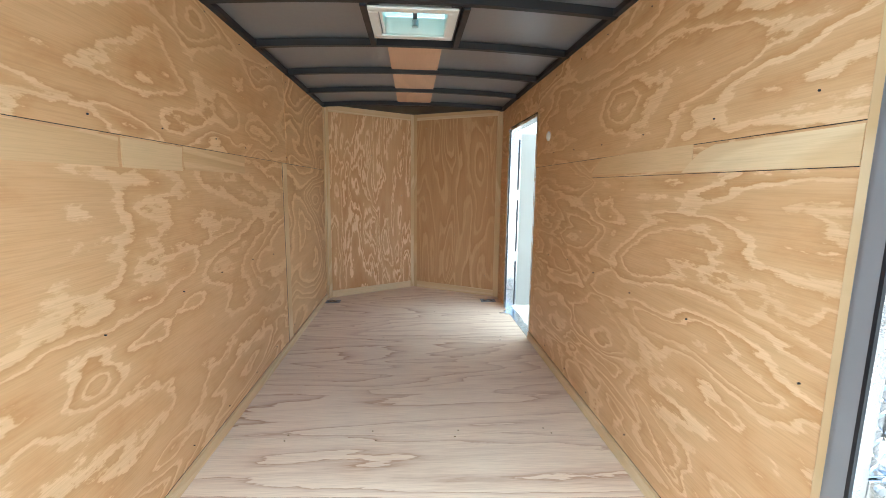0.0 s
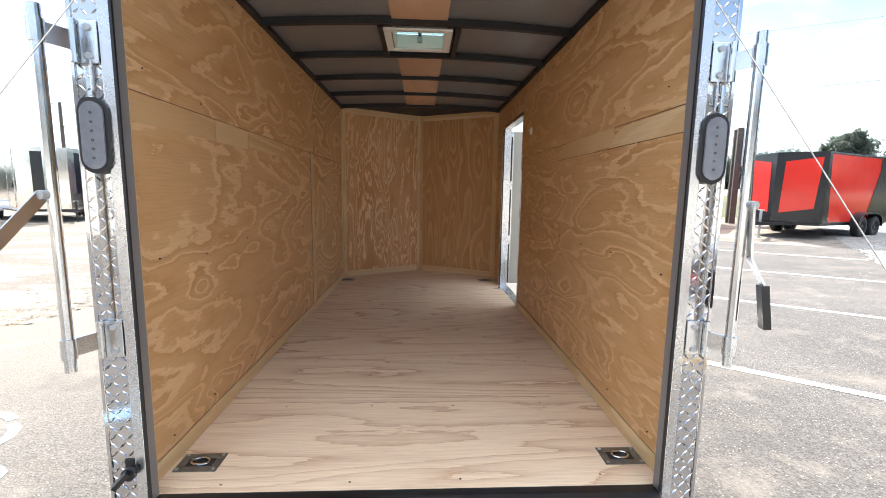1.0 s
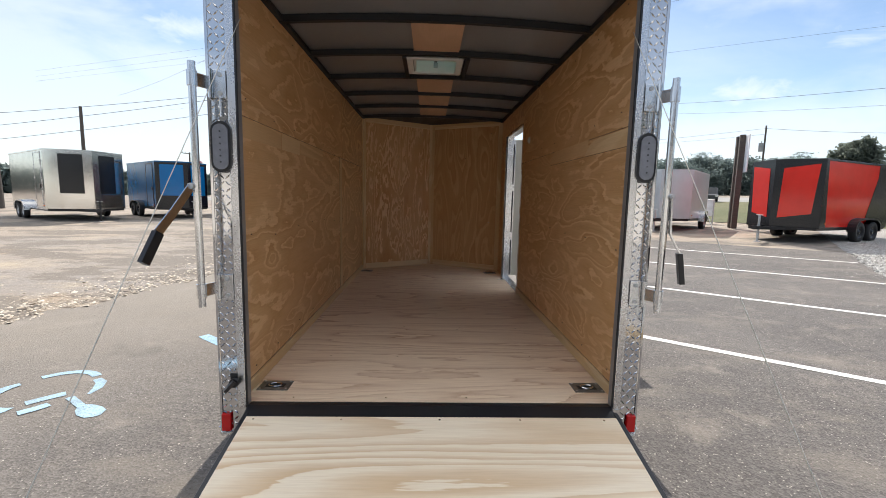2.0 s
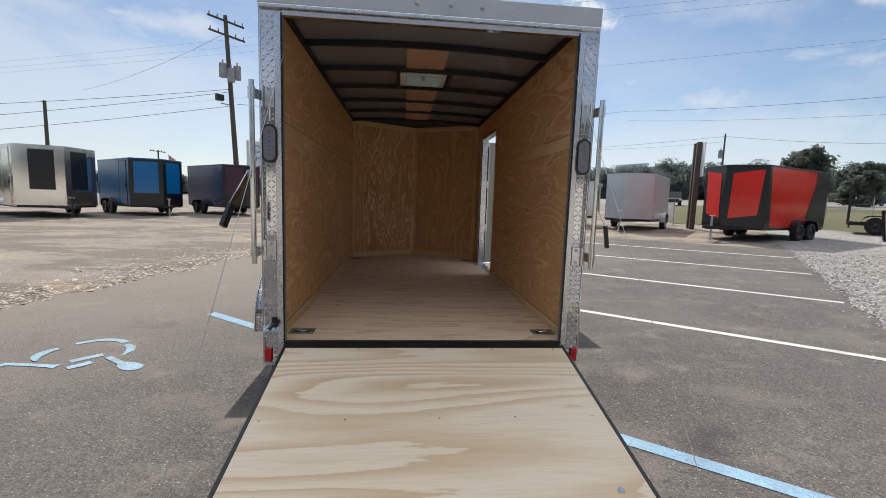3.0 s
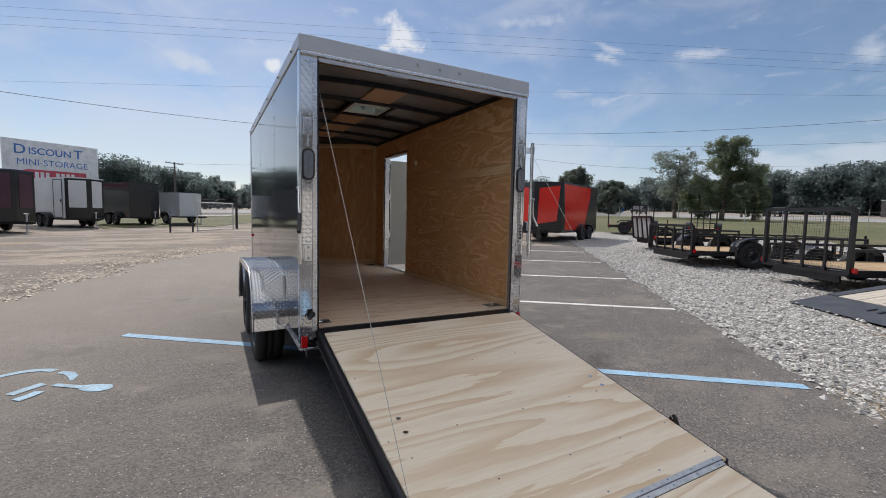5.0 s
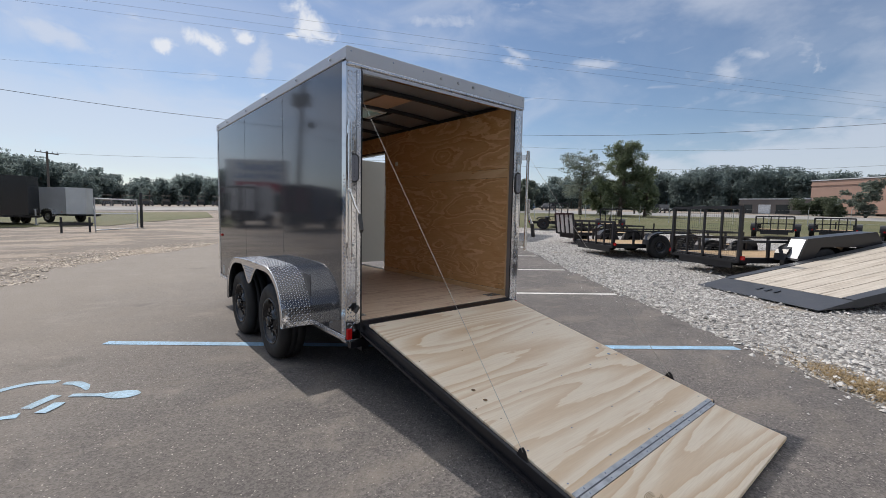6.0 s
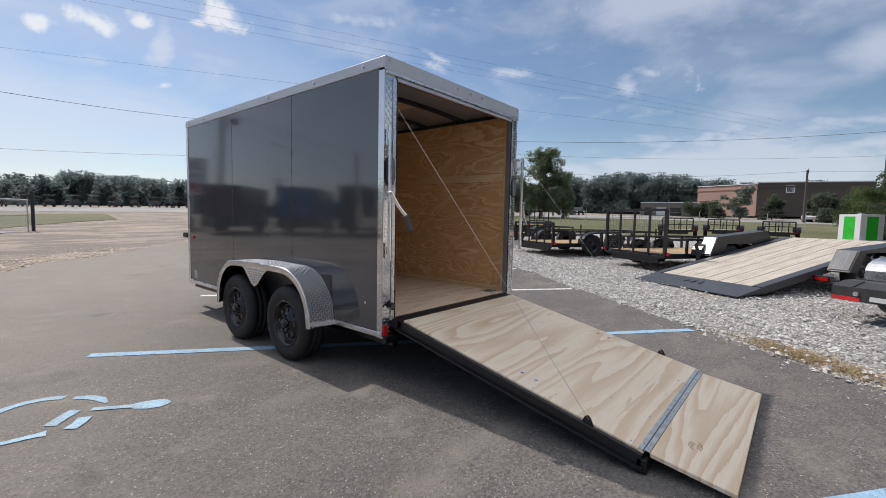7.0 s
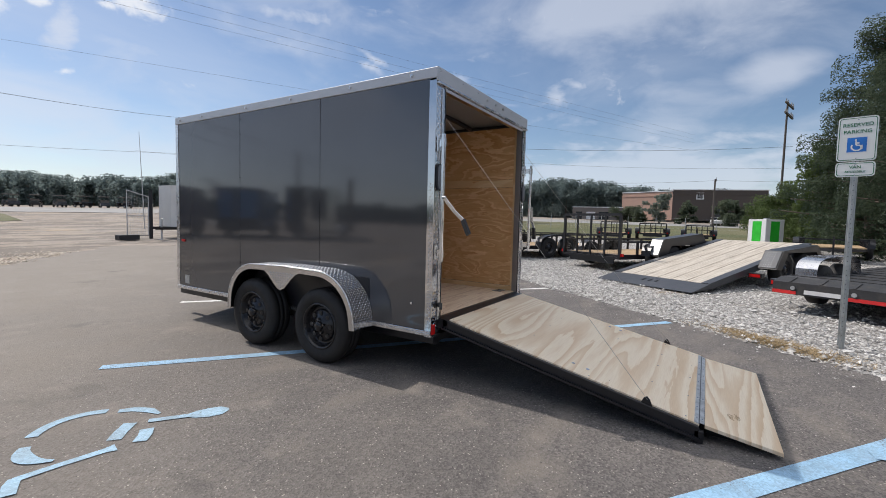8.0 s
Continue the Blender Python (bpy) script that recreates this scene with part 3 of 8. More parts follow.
# wheels
def wheel_parts(parent, x, y, s, r=0.326, wide=0.20, rim_mat=M_RIM):
    """Tyre with tread grooves, rim with slots, hub and nuts."""
    def at(c, q, rad, w):
        return (x + s * w, y + c * rad, r + q * rad)
    prof = [(r * 0.60, 0.01), (r * 0.64, 0.0), (r * 0.80, -0.012), (r * 0.93, 0.0), (r * 0.985, 0.022), (r, 0.042), (r, wide * 0.36), (r * 0.975, wide * 0.37),
            (r * 0.975, wide * 0.40), (r, wide * 0.41), (r, wide * 0.59), (r * 0.975, wide * 0.60), (r * 0.975, wide * 0.63), (r, wide * 0.64), (r, wide - 0.042), (r * 0.985, wide - 0.022), (r * 0.93, wide), (r * 0.80, wide + 0.012), (r * 0.60, wide)]
    prof = [(q, -w) for q, w in prof]
    tyre = part("wheel", turned(bmesh.new(), prof, 56, at), M_RUBBER, parent, "black radial tyre on a black steel wheel", smooth=True)
    prof = [(r * 0.62, -0.008), (r * 0.605, 0.004), (r * 0.57, 0.0), (r * 0.545, -0.020), (r * 0.50, -0.050), (r * 0.475, -0.060), (r * 0.462, -0.056), (r * 0.452, -0.062), (r * 0.435, -0.044), (r * 0.40, -0.030), (r * 0.24, -0.022), (r * 0.22, -0.012), (r * 0.001, -0.012)]
    part("rim", turned(bmesh.new(), prof, 48, at), rim_mat, tyre, "black modular steel rim", smooth=True)
    hub = [(0.044, -0.03), (0.043, 0.012), (0.036, 0.020), (0.0005, 0.022)]
    part("hub_cap", turned(bmesh.new(), hub, 24, at), rim_mat, tyre, smooth=True)
    for i in range(5):
        a = math.tau * i / 5 + 0.3
        c, q = math.cos(a), math.sin(a)
        part("lug_nut", rod(bmesh.new(), (x - s * 0.02, y + c * 0.064, r + q * 0.064), (x + s * 0.014, y + c * 0.064, r + q * 0.064), 0.010, 6), M_NUT, tyre)
    for i in range(8):
        a = math.tau * i / 8
        c, q = math.cos(a), math.sin(a)
        m = Vector((x - s * 0.026, y + c * r * 0.345, r + q * r * 0.345))
        part("rim_slot", rod(bmesh.new(), m, m + Vector((s * 0.006, 0, 0)), 0.019, 12), M_BLKPLASTIC, tyre)
    return tyre


for s in (-1, 1):
    for y in WHEELS:
        wheel_parts(trailer, s * 1.118, y, s)

# fenders
def arch():
    """The fender's outline, front foot to rear foot, as (y, z)."""
    pts = [(2.262, 0.335)]
    for i in range(11):
        a = math.radians(172 - i * 8.2)
        pts.append((1.87 - 0.385 * math.cos(a), 0.415 + 0.385 * math.sin(a)))
    pts.append((1.44, 0.816))
    for i in range(11):
        a = math.radians(90 - i * 8.2)
        pts.append((1.00 - 0.42 * math.cos(a), 0.405 + 0.405 * math.sin(a)))
    pts.append((0.572, 0.362))
    return pts


ARCH = arch()


def arch_at(t):
    """A place and the way along, t of the way round the fender."""
    lens = [math.dist(p, q) for p, q in zip(ARCH, ARCH[1:])]
    d = t * sum(lens)
    for (p, q), n in zip(zip(ARCH, ARCH[1:]), lens):
        if d <= n:
            k = d / n
            w = Vector((0, q[0] - p[0], q[1] - p[1])).normalized()
            return Vector((0, p[0] + (q[0] - p[0]) * k, p[1] + (q[1] - p[1]) * k)), w
        d -= n
    return Vector((0, *ARCH[-1])), w


for s in (-1, 1):
    bm = bmesh.new()
    n = 72
    outer, inner = s * 1.162, s * 0.914
    top = []
    for i in range(n + 1):
        p, w = arch_at(i / n)
        up_ = Vector((0, w.z, -w.y)) if w.y < 0 else Vector((0, w.z, -w.y))
        if up_.z < 0 and abs(w.y) > abs(w.z):
            up_ = -up_
        down = p - up_ * 0.004
        top.append([bm.verts.new((inner, p.y, p.z)), bm.verts.new((outer - s * 0.006, p.y, p.z)), bm.verts.new((outer, down.y, down.z - 0.002)),
                    bm.verts.new((outer, (p - up_ * 0.046).y, (p - up_ * 0.046).z)), bm.verts.new((outer - s * 0.005, (p - up_ * 0.046).y, (p - up_ * 0.046).z)), bm.verts.new((outer - s * 0.005, (p - up_ * 0.006).y, (p - up_ * 0.006).z)), bm.verts.new((inner, (p - up_ * 0.006).y, (p - up_ * 0.006).z))])
    for a, b in zip(top, top[1:]):
        for i in range(6):
            bm.faces.new((a[i], a[i + 1], b[i + 1], b[i]))
    bmesh.ops.recalc_face_normals(bm, faces=bm.faces)
    fender = part("fender", bm, M_TREAD, trailer, "polished diamond-plate tandem fender")
    bm = bmesh.new()

    def fplace(i, j):
        p, w = arch_at((j + 0.5) / 112)
        up_ = Vector((0, w.z, -w.y))
        if w.y < 0:
            up_ = Vector((0, w.z, -w.y))
        return Vector((inner + s * (0.02 + i * 0.0215), p.y, p.z)) + up_ * 0.0006, Vector((1, 0, 0)), w, up_
    lug_field(bm, fplace, 11, 112)
    part("tread_pattern", bm, M_TREAD, fender, kind="stuff")
    part("edge_bead", tube(bmesh.new(), [(outer - s * 0.002, p.y, p.z) for p in (arch_at(i / 60)[0] for i in range(61))], 0.007, 8), M_ALU, fender, smooth=True)
    # plate between the wheels
    poly = []
    for i in range(17):
        t = i / 16
        y = 1.86 - t * 0.80
        poly.append((y, 0.800))
    for i in range(17):
        t = i / 16
        y = 1.06 + t * 0.80
        poly.append((y, 0.790 - 0.185 * math.exp(-(((y - 1.465) / 0.155) ** 2)) - 0.01))
    bm = prism(bmesh.new(), poly, lambda u, v, d: (d, u, v), outer - s * 0.005, outer - s * 0.001)
    skirt = part("skirt_plate", bm, M_TREAD, fender)
    bm = bmesh.new()

    def splace(i, j):
        y, z = 1.20 + i * 0.0235, 0.62 + j * 0.0215
        low = 0.790 - 0.185 * math.exp(-(((y - 1.465) / 0.155) ** 2))
        if z < low + 0.012 or z > 0.765:
            return None
        return Vector((outer + s * 0.0002, y, z)), Vector((0, 1, 0)), Vector((0, 0, 1)), Vector((s, 0, 0))
    lug_field(bm, splace, 23, 8)
    part("skirt_tread", bm, M_TREAD, fender, kind="stuff")
    part("wheel_well", box(min(s * 0.90, s * 0.917), max(s * 0.90, s * 0.917), 0.62, 2.30, 0.40, 0.76), M_BLACK, trailer)

# ---- inside the trailer ----
floor = part("floor_deck", box(-0.850, 0.850, 0.032, 3.46, 0.467, 0.474), M_BLACK, trailer)
for y0, y1 in ((0.032, 1.108), (1.111, 2.328), (2.331, 3.455)):
    part("plywood_sheet", box(-0.852, 0.852, y0, y1, 0.475, FLOOR, bev=0.0015), M_FLOOR, floor, "pale pine plywood floor sheet")
bm = prism(bmesh.new(), [(-0.852, 3.458), (0.852, 3.458), (0.852, 3.50), (0.0, 4.0), (-0.852, 3.50)], lambda u, v, d: (u, v, d), 0.475, FLOOR)
part("plywood_sheet", bm, M_FLOOR, floor)
bm = bmesh.new()
rnd = random.Random(4)
for y in (0.075, 0.58, 1.08, 1.14, 1.72, 2.30, 2.36, 3.0):
    for x in (-0.6, -0.2, 0.2, 0.6):
        q = (x + rnd.uniform(-0.05, 0.05), y + rnd.uniform(-0.012, 0.012))
        rod(bm, (*q, FLOOR - 0.001), (*q, FLOOR + 0.0012), 0.0045, 7)
part("screws", bm, M_ZINC, floor, kind="stuff")

WX = 0.846
for s in (-1, 1):
    y_end = 2.295 if s > 0 else 3.46
    inner_wall = part("wall_lining", box(min(s * 0.8545, s * 0.884), max(s * 0.8545, s * 0.884), 0.031, y_end, 0.47, 2.33), M_POST_TRIM, trailer)
    sheets = [(0.070, 2.225 if s > 0 else 2.170, 0.545, 1.7415, 0.0), (0.070, 2.265, 1.743, 2.318, 0.002)]
    if s < 0:
        sheets += [(2.262, 3.46, 0.545, 1.740, 0.0), (2.268, 3.46, 1.744, 2.318, 0.004)]
    else:
        sheets += [(2.228, 2.293, 0.545, 1.740, 0.0), (2.268, 2.293, 1.744, 2.318, 0.004)]
    for y0, y1, z0, z1, off in sheets:
        part("plywood_panel", box(min(s * (WX - off), s * 0.8540), max(s * (WX - off), s * 0.8540), y0, y1, z0, z1, bev=0.0012), M_WALL_FINE if y0 > 2.2 and s < 0 else M_WALL_SOFT if s > 0 and z0 < 1.0 else M_WALL, inner_wall, "varnished pine plywood wall panel")
    # boat-shaped veneer patches along the seam
    for y0, y1, z0, pale in (((0.10, 0.635, 1.650, 0), (0.639, 0.975, 1.650, 1), (0.979, 1.56, 1.655, 0)) if s < 0 else ((0.10, 0.60, 1.656, 1), (0.604, 1.30, 1.664, 0))):
        bm = prism(bmesh.new(), [(y0, z0), (y1 + 0.05, z0 + 0.002), (y1 + 0.015, z0 + 0.030), (y1 - 0.03, z0 + 0.060), (y1 - 0.09, z0 + 0.078), (y0, z0 + 0.080)] if s > 0 else [(y0, z0), (y1 - 0.01, z0), (y1 - 0.014, z0 + 0.03), (y1 - 0.004, z0 + 0.085), (y0, z0 + 0.085)], lambda u, v, d: (d, u, v), s * (WX - 0.0002 * pale), s * (WX - 0.0013 - 0.0006 * pale))
        part("veneer_patch", bm, M_PATCH if pale else M_PATCH_TAN, inner_wall, "paler veneer patch")
    if s > 0:
        part("seam_line", box(WX - 0.0004, 0.8540, 0.10, 1.34, 1.6535, 1.6552), M_BEAM, inner_wall)
    for z0, z1 in ((0.5432, 0.5448), (1.7416, 1.7429)):
        part("seam_line", box(min(s * (WX - 0.0003), s * 0.8540), max(s * (WX - 0.0003), s * 0.8540), 0.033, y_end - 0.002, z0, z1), M_BEAM, inner_wall)
    part("base_strip", box(min(s * (WX - 0.012), s * 0.8540), max(s * (WX - 0.012), s * 0.8540), 0.070, y_end, 0.491, 0.543, bev=0.002), M_STRIP, inner_wall, "pine base strip")
    part("end_trim", box(min(s * (WX - 0.010), s * (WX - 0.0005)), max(s * (WX - 0.010), s * (WX - 0.0005)), 0.069, 0.0915, 0.545, 2.31, bev=0.002), M_POST_TRIM, inner_wall, "pine edge trim beside the rear frame")
    part("frame_channel", box(min(s * (WX - 0.014), s * 0.8542), max(s * (WX - 0.014), s * 0.8542), 0.031, 0.0685, 0.491, 2.31, bev=0.002), M_CHANNEL, trailer, "grey steel frame channel behind the rear post")
    if s < 0:
        part("seam_gap", box(-0.8542, -0.8462, 2.1704, 2.1786, 0.546, 1.740), M_BEAM, inner_wall)
        part("seam_gap", box(-0.8542, -0.8462, 2.2594, 2.2616, 0.546, 1.740), M_BEAM, inner_wall)
        part("seam_batten", box(-0.8540, -0.842, 2.179, 2.259, 0.546, 1.740, bev=0.002), M_POST_TRIM, inner_wall)
        part("corner_batten", box(-0.854, -0.828, 3.462, 3.50, 0.491, 2.318, bev=0.002), M_POST_TRIM, inner_wall)
    bm = bmesh.new()
    for z in (0.60, 1.2, 1.80, 2.27):
        for i in range(7):
            y, dz_ = 0.18 + i * 0.35 + rnd.uniform(-0.03, 0.03), rnd.uniform(-0.02, 0.02)
            if y < y_end - 0.03:
                rod(bm, (s * WX, y, z + dz_), (s * (WX - 0.0052), y, z + dz_), 0.0026, 6)
    part("screws", bm, M_BEAM, inner_wall, kind="stuff")

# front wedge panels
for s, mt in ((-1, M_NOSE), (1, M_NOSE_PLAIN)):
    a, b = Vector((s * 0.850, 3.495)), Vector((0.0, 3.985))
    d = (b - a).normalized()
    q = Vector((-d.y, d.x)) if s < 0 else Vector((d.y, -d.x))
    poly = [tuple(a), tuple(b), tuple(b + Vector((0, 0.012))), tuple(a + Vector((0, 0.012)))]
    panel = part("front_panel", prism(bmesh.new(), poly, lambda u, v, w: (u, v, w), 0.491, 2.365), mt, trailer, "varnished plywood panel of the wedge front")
    for f0, f1, z0, z1, nm in ((0.0, 0.055, 0.491, 2.36, "corner_batten"), (0.962, 1.0, 0.491, 2.36, "centre_batten"), (0.057, 0.960, 0.491, 0.558, "base_strip"), (0.057, 0.960, 2.285, 2.345, "top_strip")):
        L = (b - a).length
        p0, p1 = a + d * L * f0, a + d * L * f1
        poly = [tuple(p0 - Vector((0, 0.012))), tuple(p1 - Vector((0, 0.012))), tuple(p1 - Vector((0, 0.0005))), tuple(p0 - Vector((0, 0.0005)))]
        part(nm, prism(bmesh.new(), poly, lambda u, v, w: (u, v, w), z0, z1), M_POST_TRIM if "batten" in nm else M_STRIP, panel)
    bm = bmesh.new()
    for f in (0.15, 0.5, 0.85):
        for z in (0.7, 1.1, 1.5, 1.9, 2.2):
            p0 = a + d * (b - a).length * f
            rod(bm, (p0.x, p0.y - 0.002, z), (p0.x, p0.y + 0.004, z), 0.004, 6)
    part("screws", bm, M_ZINC, panel, kind="stuff")

# right wall beyond the side door
part("wall_lining", box(0.8545, 0.884, 3.13, 3.50, 0.47, 2.33), M_BLACK, trailer)
part("plywood_panel", box(WX, 0.8540, 3.135, 3.47, 0.491, 2.318, bev=0.001), M_WALL, trailer)
part("plywood_panel", box(WX - 0.003, 0.8540, 2.297, 3.133, 2.125, 2.318, bev=0.001), M_WALL, trailer, "plywood strip over the side door")
# side door frame and open leaf
door_frame = part("side_door_frame", box(0.830, 0.918, 3.105, 3.130, 0.485, 2.105, bev=0.003), M_ALU, trailer, "bright aluminium side door frame")
part("jamb", box(0.842, 0.918, 2.297, 2.316, 0.485, 2.105, bev=0.003), M_ALU, door_frame)
part("head", box(0.840, 0.918, 2.317, 3.104, 2.090, 2.112, bev=0.002), M_ALU, door_frame)
part("sill", box(0.840, 0.922, 2.317, 3.104, 0.475, 0.494, bev=0.002), M_ALU, door_frame)
part("seal", box(0.835, 0.846, 3.090, 3.1045, 0.50, 2.09), M_BLACK, door_frame)
leaf = part("side_door", box(0.925, 1.705, 3.126, 3.160, 0.51, 2.075, bev=0.004), M_DOORSKIN, trailer, "white side entry door standing open")
part("edge_trim", box(0.922, 0.945, 3.122, 3.125, 0.51, 2.075), M_ALU, leaf)
part("door_latch", box(1.62, 1.68, 3.105, 3.125, 1.22, 1.30, bev=0.004), M_BLKPLASTIC, leaf, "black latch")
for z0, z1 in ((0.52, 0.93), (1.02, 1.49), (1.58, 2.02)):
    part("hinge", box(0.896, 0.932, 3.106, 3.121, z0, z1, bev=0.003), M_BLACK, leaf, "long black hinge cover")
bm = box(0.755, 0.825, 2.92, 2.94, 0.491, 0.501, bev=0.002)
bx(bm, 0.800, 0.838, 2.89, 2.97, 0.491, 0.507, 0.002)
part("door_hold_latch", bm, M_ZINC, trailer, "small zinc latch on the floor")
bm = rod(bmesh.new(), (0.846, 2.03, 1.926), (0.838, 2.03, 1.926), 0.030, 24)
rod(bm, (0.838, 2.03, 1.926), (0.830, 2.03, 1.926), 0.018, 20)
part("light_switch", bm, M_PLASTIC, trailer, "round white switch on the plywood")

# ceiling sheet, bows, strip, vent
bm = bmesh.new()
rows = []
YC = (0.06, *HOLE, LONG - 0.25, 4.05)
for y in YC:
    k = 1.0 if y < 4 else 0.03
    rows.append([bm.verts.new((x * k * (1.0 if abs(x) < 0.16 else 0.96), y, 2.352 + crown(x * k))) for x in xs])
for r0, r1, y in zip(rows, rows[1:], YC):
    for i in range(len(xs) - 1):
        if in_vent(xs[i], xs[i + 1], y):
            continue
        bm.faces.new((r0[i + 1], r0[i], r1[i], r1[i + 1]))
part("ceiling_sheet", bm, M_CEIL, trailer, "thin grey metal ceiling sheet", smooth=True)
for y in (0.07, 0.64, 1.19, 1.75, 2.31, 2.87, 3.43):
    bm = bmesh.new()
    ring = []
    for x in xs:
        xx = x * 0.96
        z = 2.348 + crown(x)
        ring.append([bm.verts.new((xx, y + dy, z + dz)) for dy, dz in ((-0.016, -0.036), (0.016, -0.036), (0.016, 0.0), (-0.016, 0.0))])
    for a, b in zip(ring, ring[1:]):
        for i in range(4):
            bm.faces.new((a[i], a[(i + 1) % 4], b[(i + 1) % 4], b[i]))
    part("roof_bow", bm, M_BEAM, trailer, "dark steel roof bow")
for s in (-1, 1):
    part("top_rail", box(min(s * 0.820, s * 0.884), max(s * 0.820, s * 0.884), 0.02, 3.52, 2.3195, 2.345), M_BEAM, trailer)
    a, b = Vector((s * 0.85, 3.50)), Vector((0, 3.98))
    bm = bar(bmesh.new(), (a.x, a.y - 0.02, 2.358), (b.x, b.y - 0.03, 2.362), 0.06, 0.022)
    part("front_rail", bm, M_BEAM, trailer)
bm = prism(bmesh.new(), [(-0.85, 3.49), (0.85, 3.49), (0.0, 3.99)], lambda u, v, d: (u, v, d), 2.347, 2.351)
part("front_soffit", bm, M_BEAM, trailer)
for y0, y1 in ((0.66, 1.17), (1.77, 2.29), (2.33, 2.85), (2.89, 3.41)):
    part("ceiling_strip", box(-0.150, 0.150, y0, y1, 2.368, 2.378), M_CEIL_STRIP, trailer, "bare plywood strip along the ceiling")
for x in (-0.215, 0.215):
    part("vent_trimmer", box(x - 0.014, x + 0.014, 1.21, 1.73, 2.335, 2.376), M_BEAM, trailer)
def frame_ring(bm, x0, x1, y0, y1, w, z0, z1, bev):
    bx(bm, x0, x1, y0, y0 + w, z0, z1, bev)
    bx(bm, x0, x1, y1 - w, y1, z0, z1, bev)
    bx(bm, x0, x0 + w, y0 + w, y1 - w, z0, z1, bev)
    bx(bm, x1 - w, x1, y0 + w, y1 - w, z0, z1, bev)
    return bm
vent = part("roof_vent", frame_ring(bmesh.new(), -0.206, 0.186, 1.238, 1.618, 0.046, 2.340, 2.352, 0.005), M_PLASTIC, trailer, "white plastic roof vent with tinted lid")
part("vent_throat", frame_ring(bmesh.new(), -0.156, 0.156, 1.285, 1.585, 0.012, 2.352, 2.43, 0.0), M_PLASTIC, vent)
part("vent_lid", box(-0.18, 0.18, 1.26, 1.61, 2.445, 2.452, bev=0.002), M_GLASS, vent, "green tinted plastic lid")
part("crank_arm", box(-0.010, 0.010, 1.30, 1.57, 2.405, 2.418), M_BLKPLASTIC, vent)
part("crank_knob", rod(bmesh.new(), (0, 1.54, 2.405), (0, 1.54, 2.375), 0.016, 12), M_GALV, vent)

# floor rings
def floor_ring(x, y, turn):
    m = pose(x, y, FLOOR, 0, 0, turn)
    bm = bmesh.new()
    frame_ring(bm, -0.072, 0.072, -0.050, 0.050, 0.026, 0.0, 0.004, 0.001)
    for v in bm.verts:
        v.co = m @ v.co
    plate = part("tie_down_ring", bm, M_RINGPLATE, trailer, "zinc recessed tie-down ring in the floor")
    bm = box(-0.046, 0.046, -0.024, 0.024, 0.0002, 0.0012)
    for v in bm.verts:
        v.co = m @ v.co
    part("cup", bm, M_CUP, plate)
    bm = bmesh.new()
    tube(bm, [m @ Vector((0.030 * math.cos(math.tau * i / 20), 0.020 * math.sin(math.tau * i / 20), 0.007)) for i in range(20)], 0.0042, 8, True)
    part("ring", bm, M_ZINC, plate)
    for dx in (-0.061, 0.061):
        for dy in (-0.039, 0.039):
            part("bolt", rod(bmesh.new(), m @ Vector((dx, dy, 0.003)), m @ Vector((dx, dy, 0.007)), 0.006, 8), M_GALV, plate)


for x, y in ((-0.748, 0.183), (0.758, 0.183), (-0.775, 3.355), (0.727, 3.355)):
    floor_ring(x, y, 0)

# black knob on the rear post
bm = rod(bmesh.new(), (-0.845, 0.0, 0.60), (-0.845, -0.03, 0.60), 0.012, 12)
rod(bm, (-0.845, -0.022, 0.60), (-0.845, -0.035, 0.60), 0.020, 14)
bar(bm, (-0.840, -0.04, 0.612), (-0.872, -0.058, 0.575), 0.022, 0.014)
bx(bm, -0.872, -0.826, -0.004, 0.0, 0.575, 0.632, 0.002)
part("ramp_lock_lever", bm, M_BLKPLASTIC, trailer, "small black locking lever")

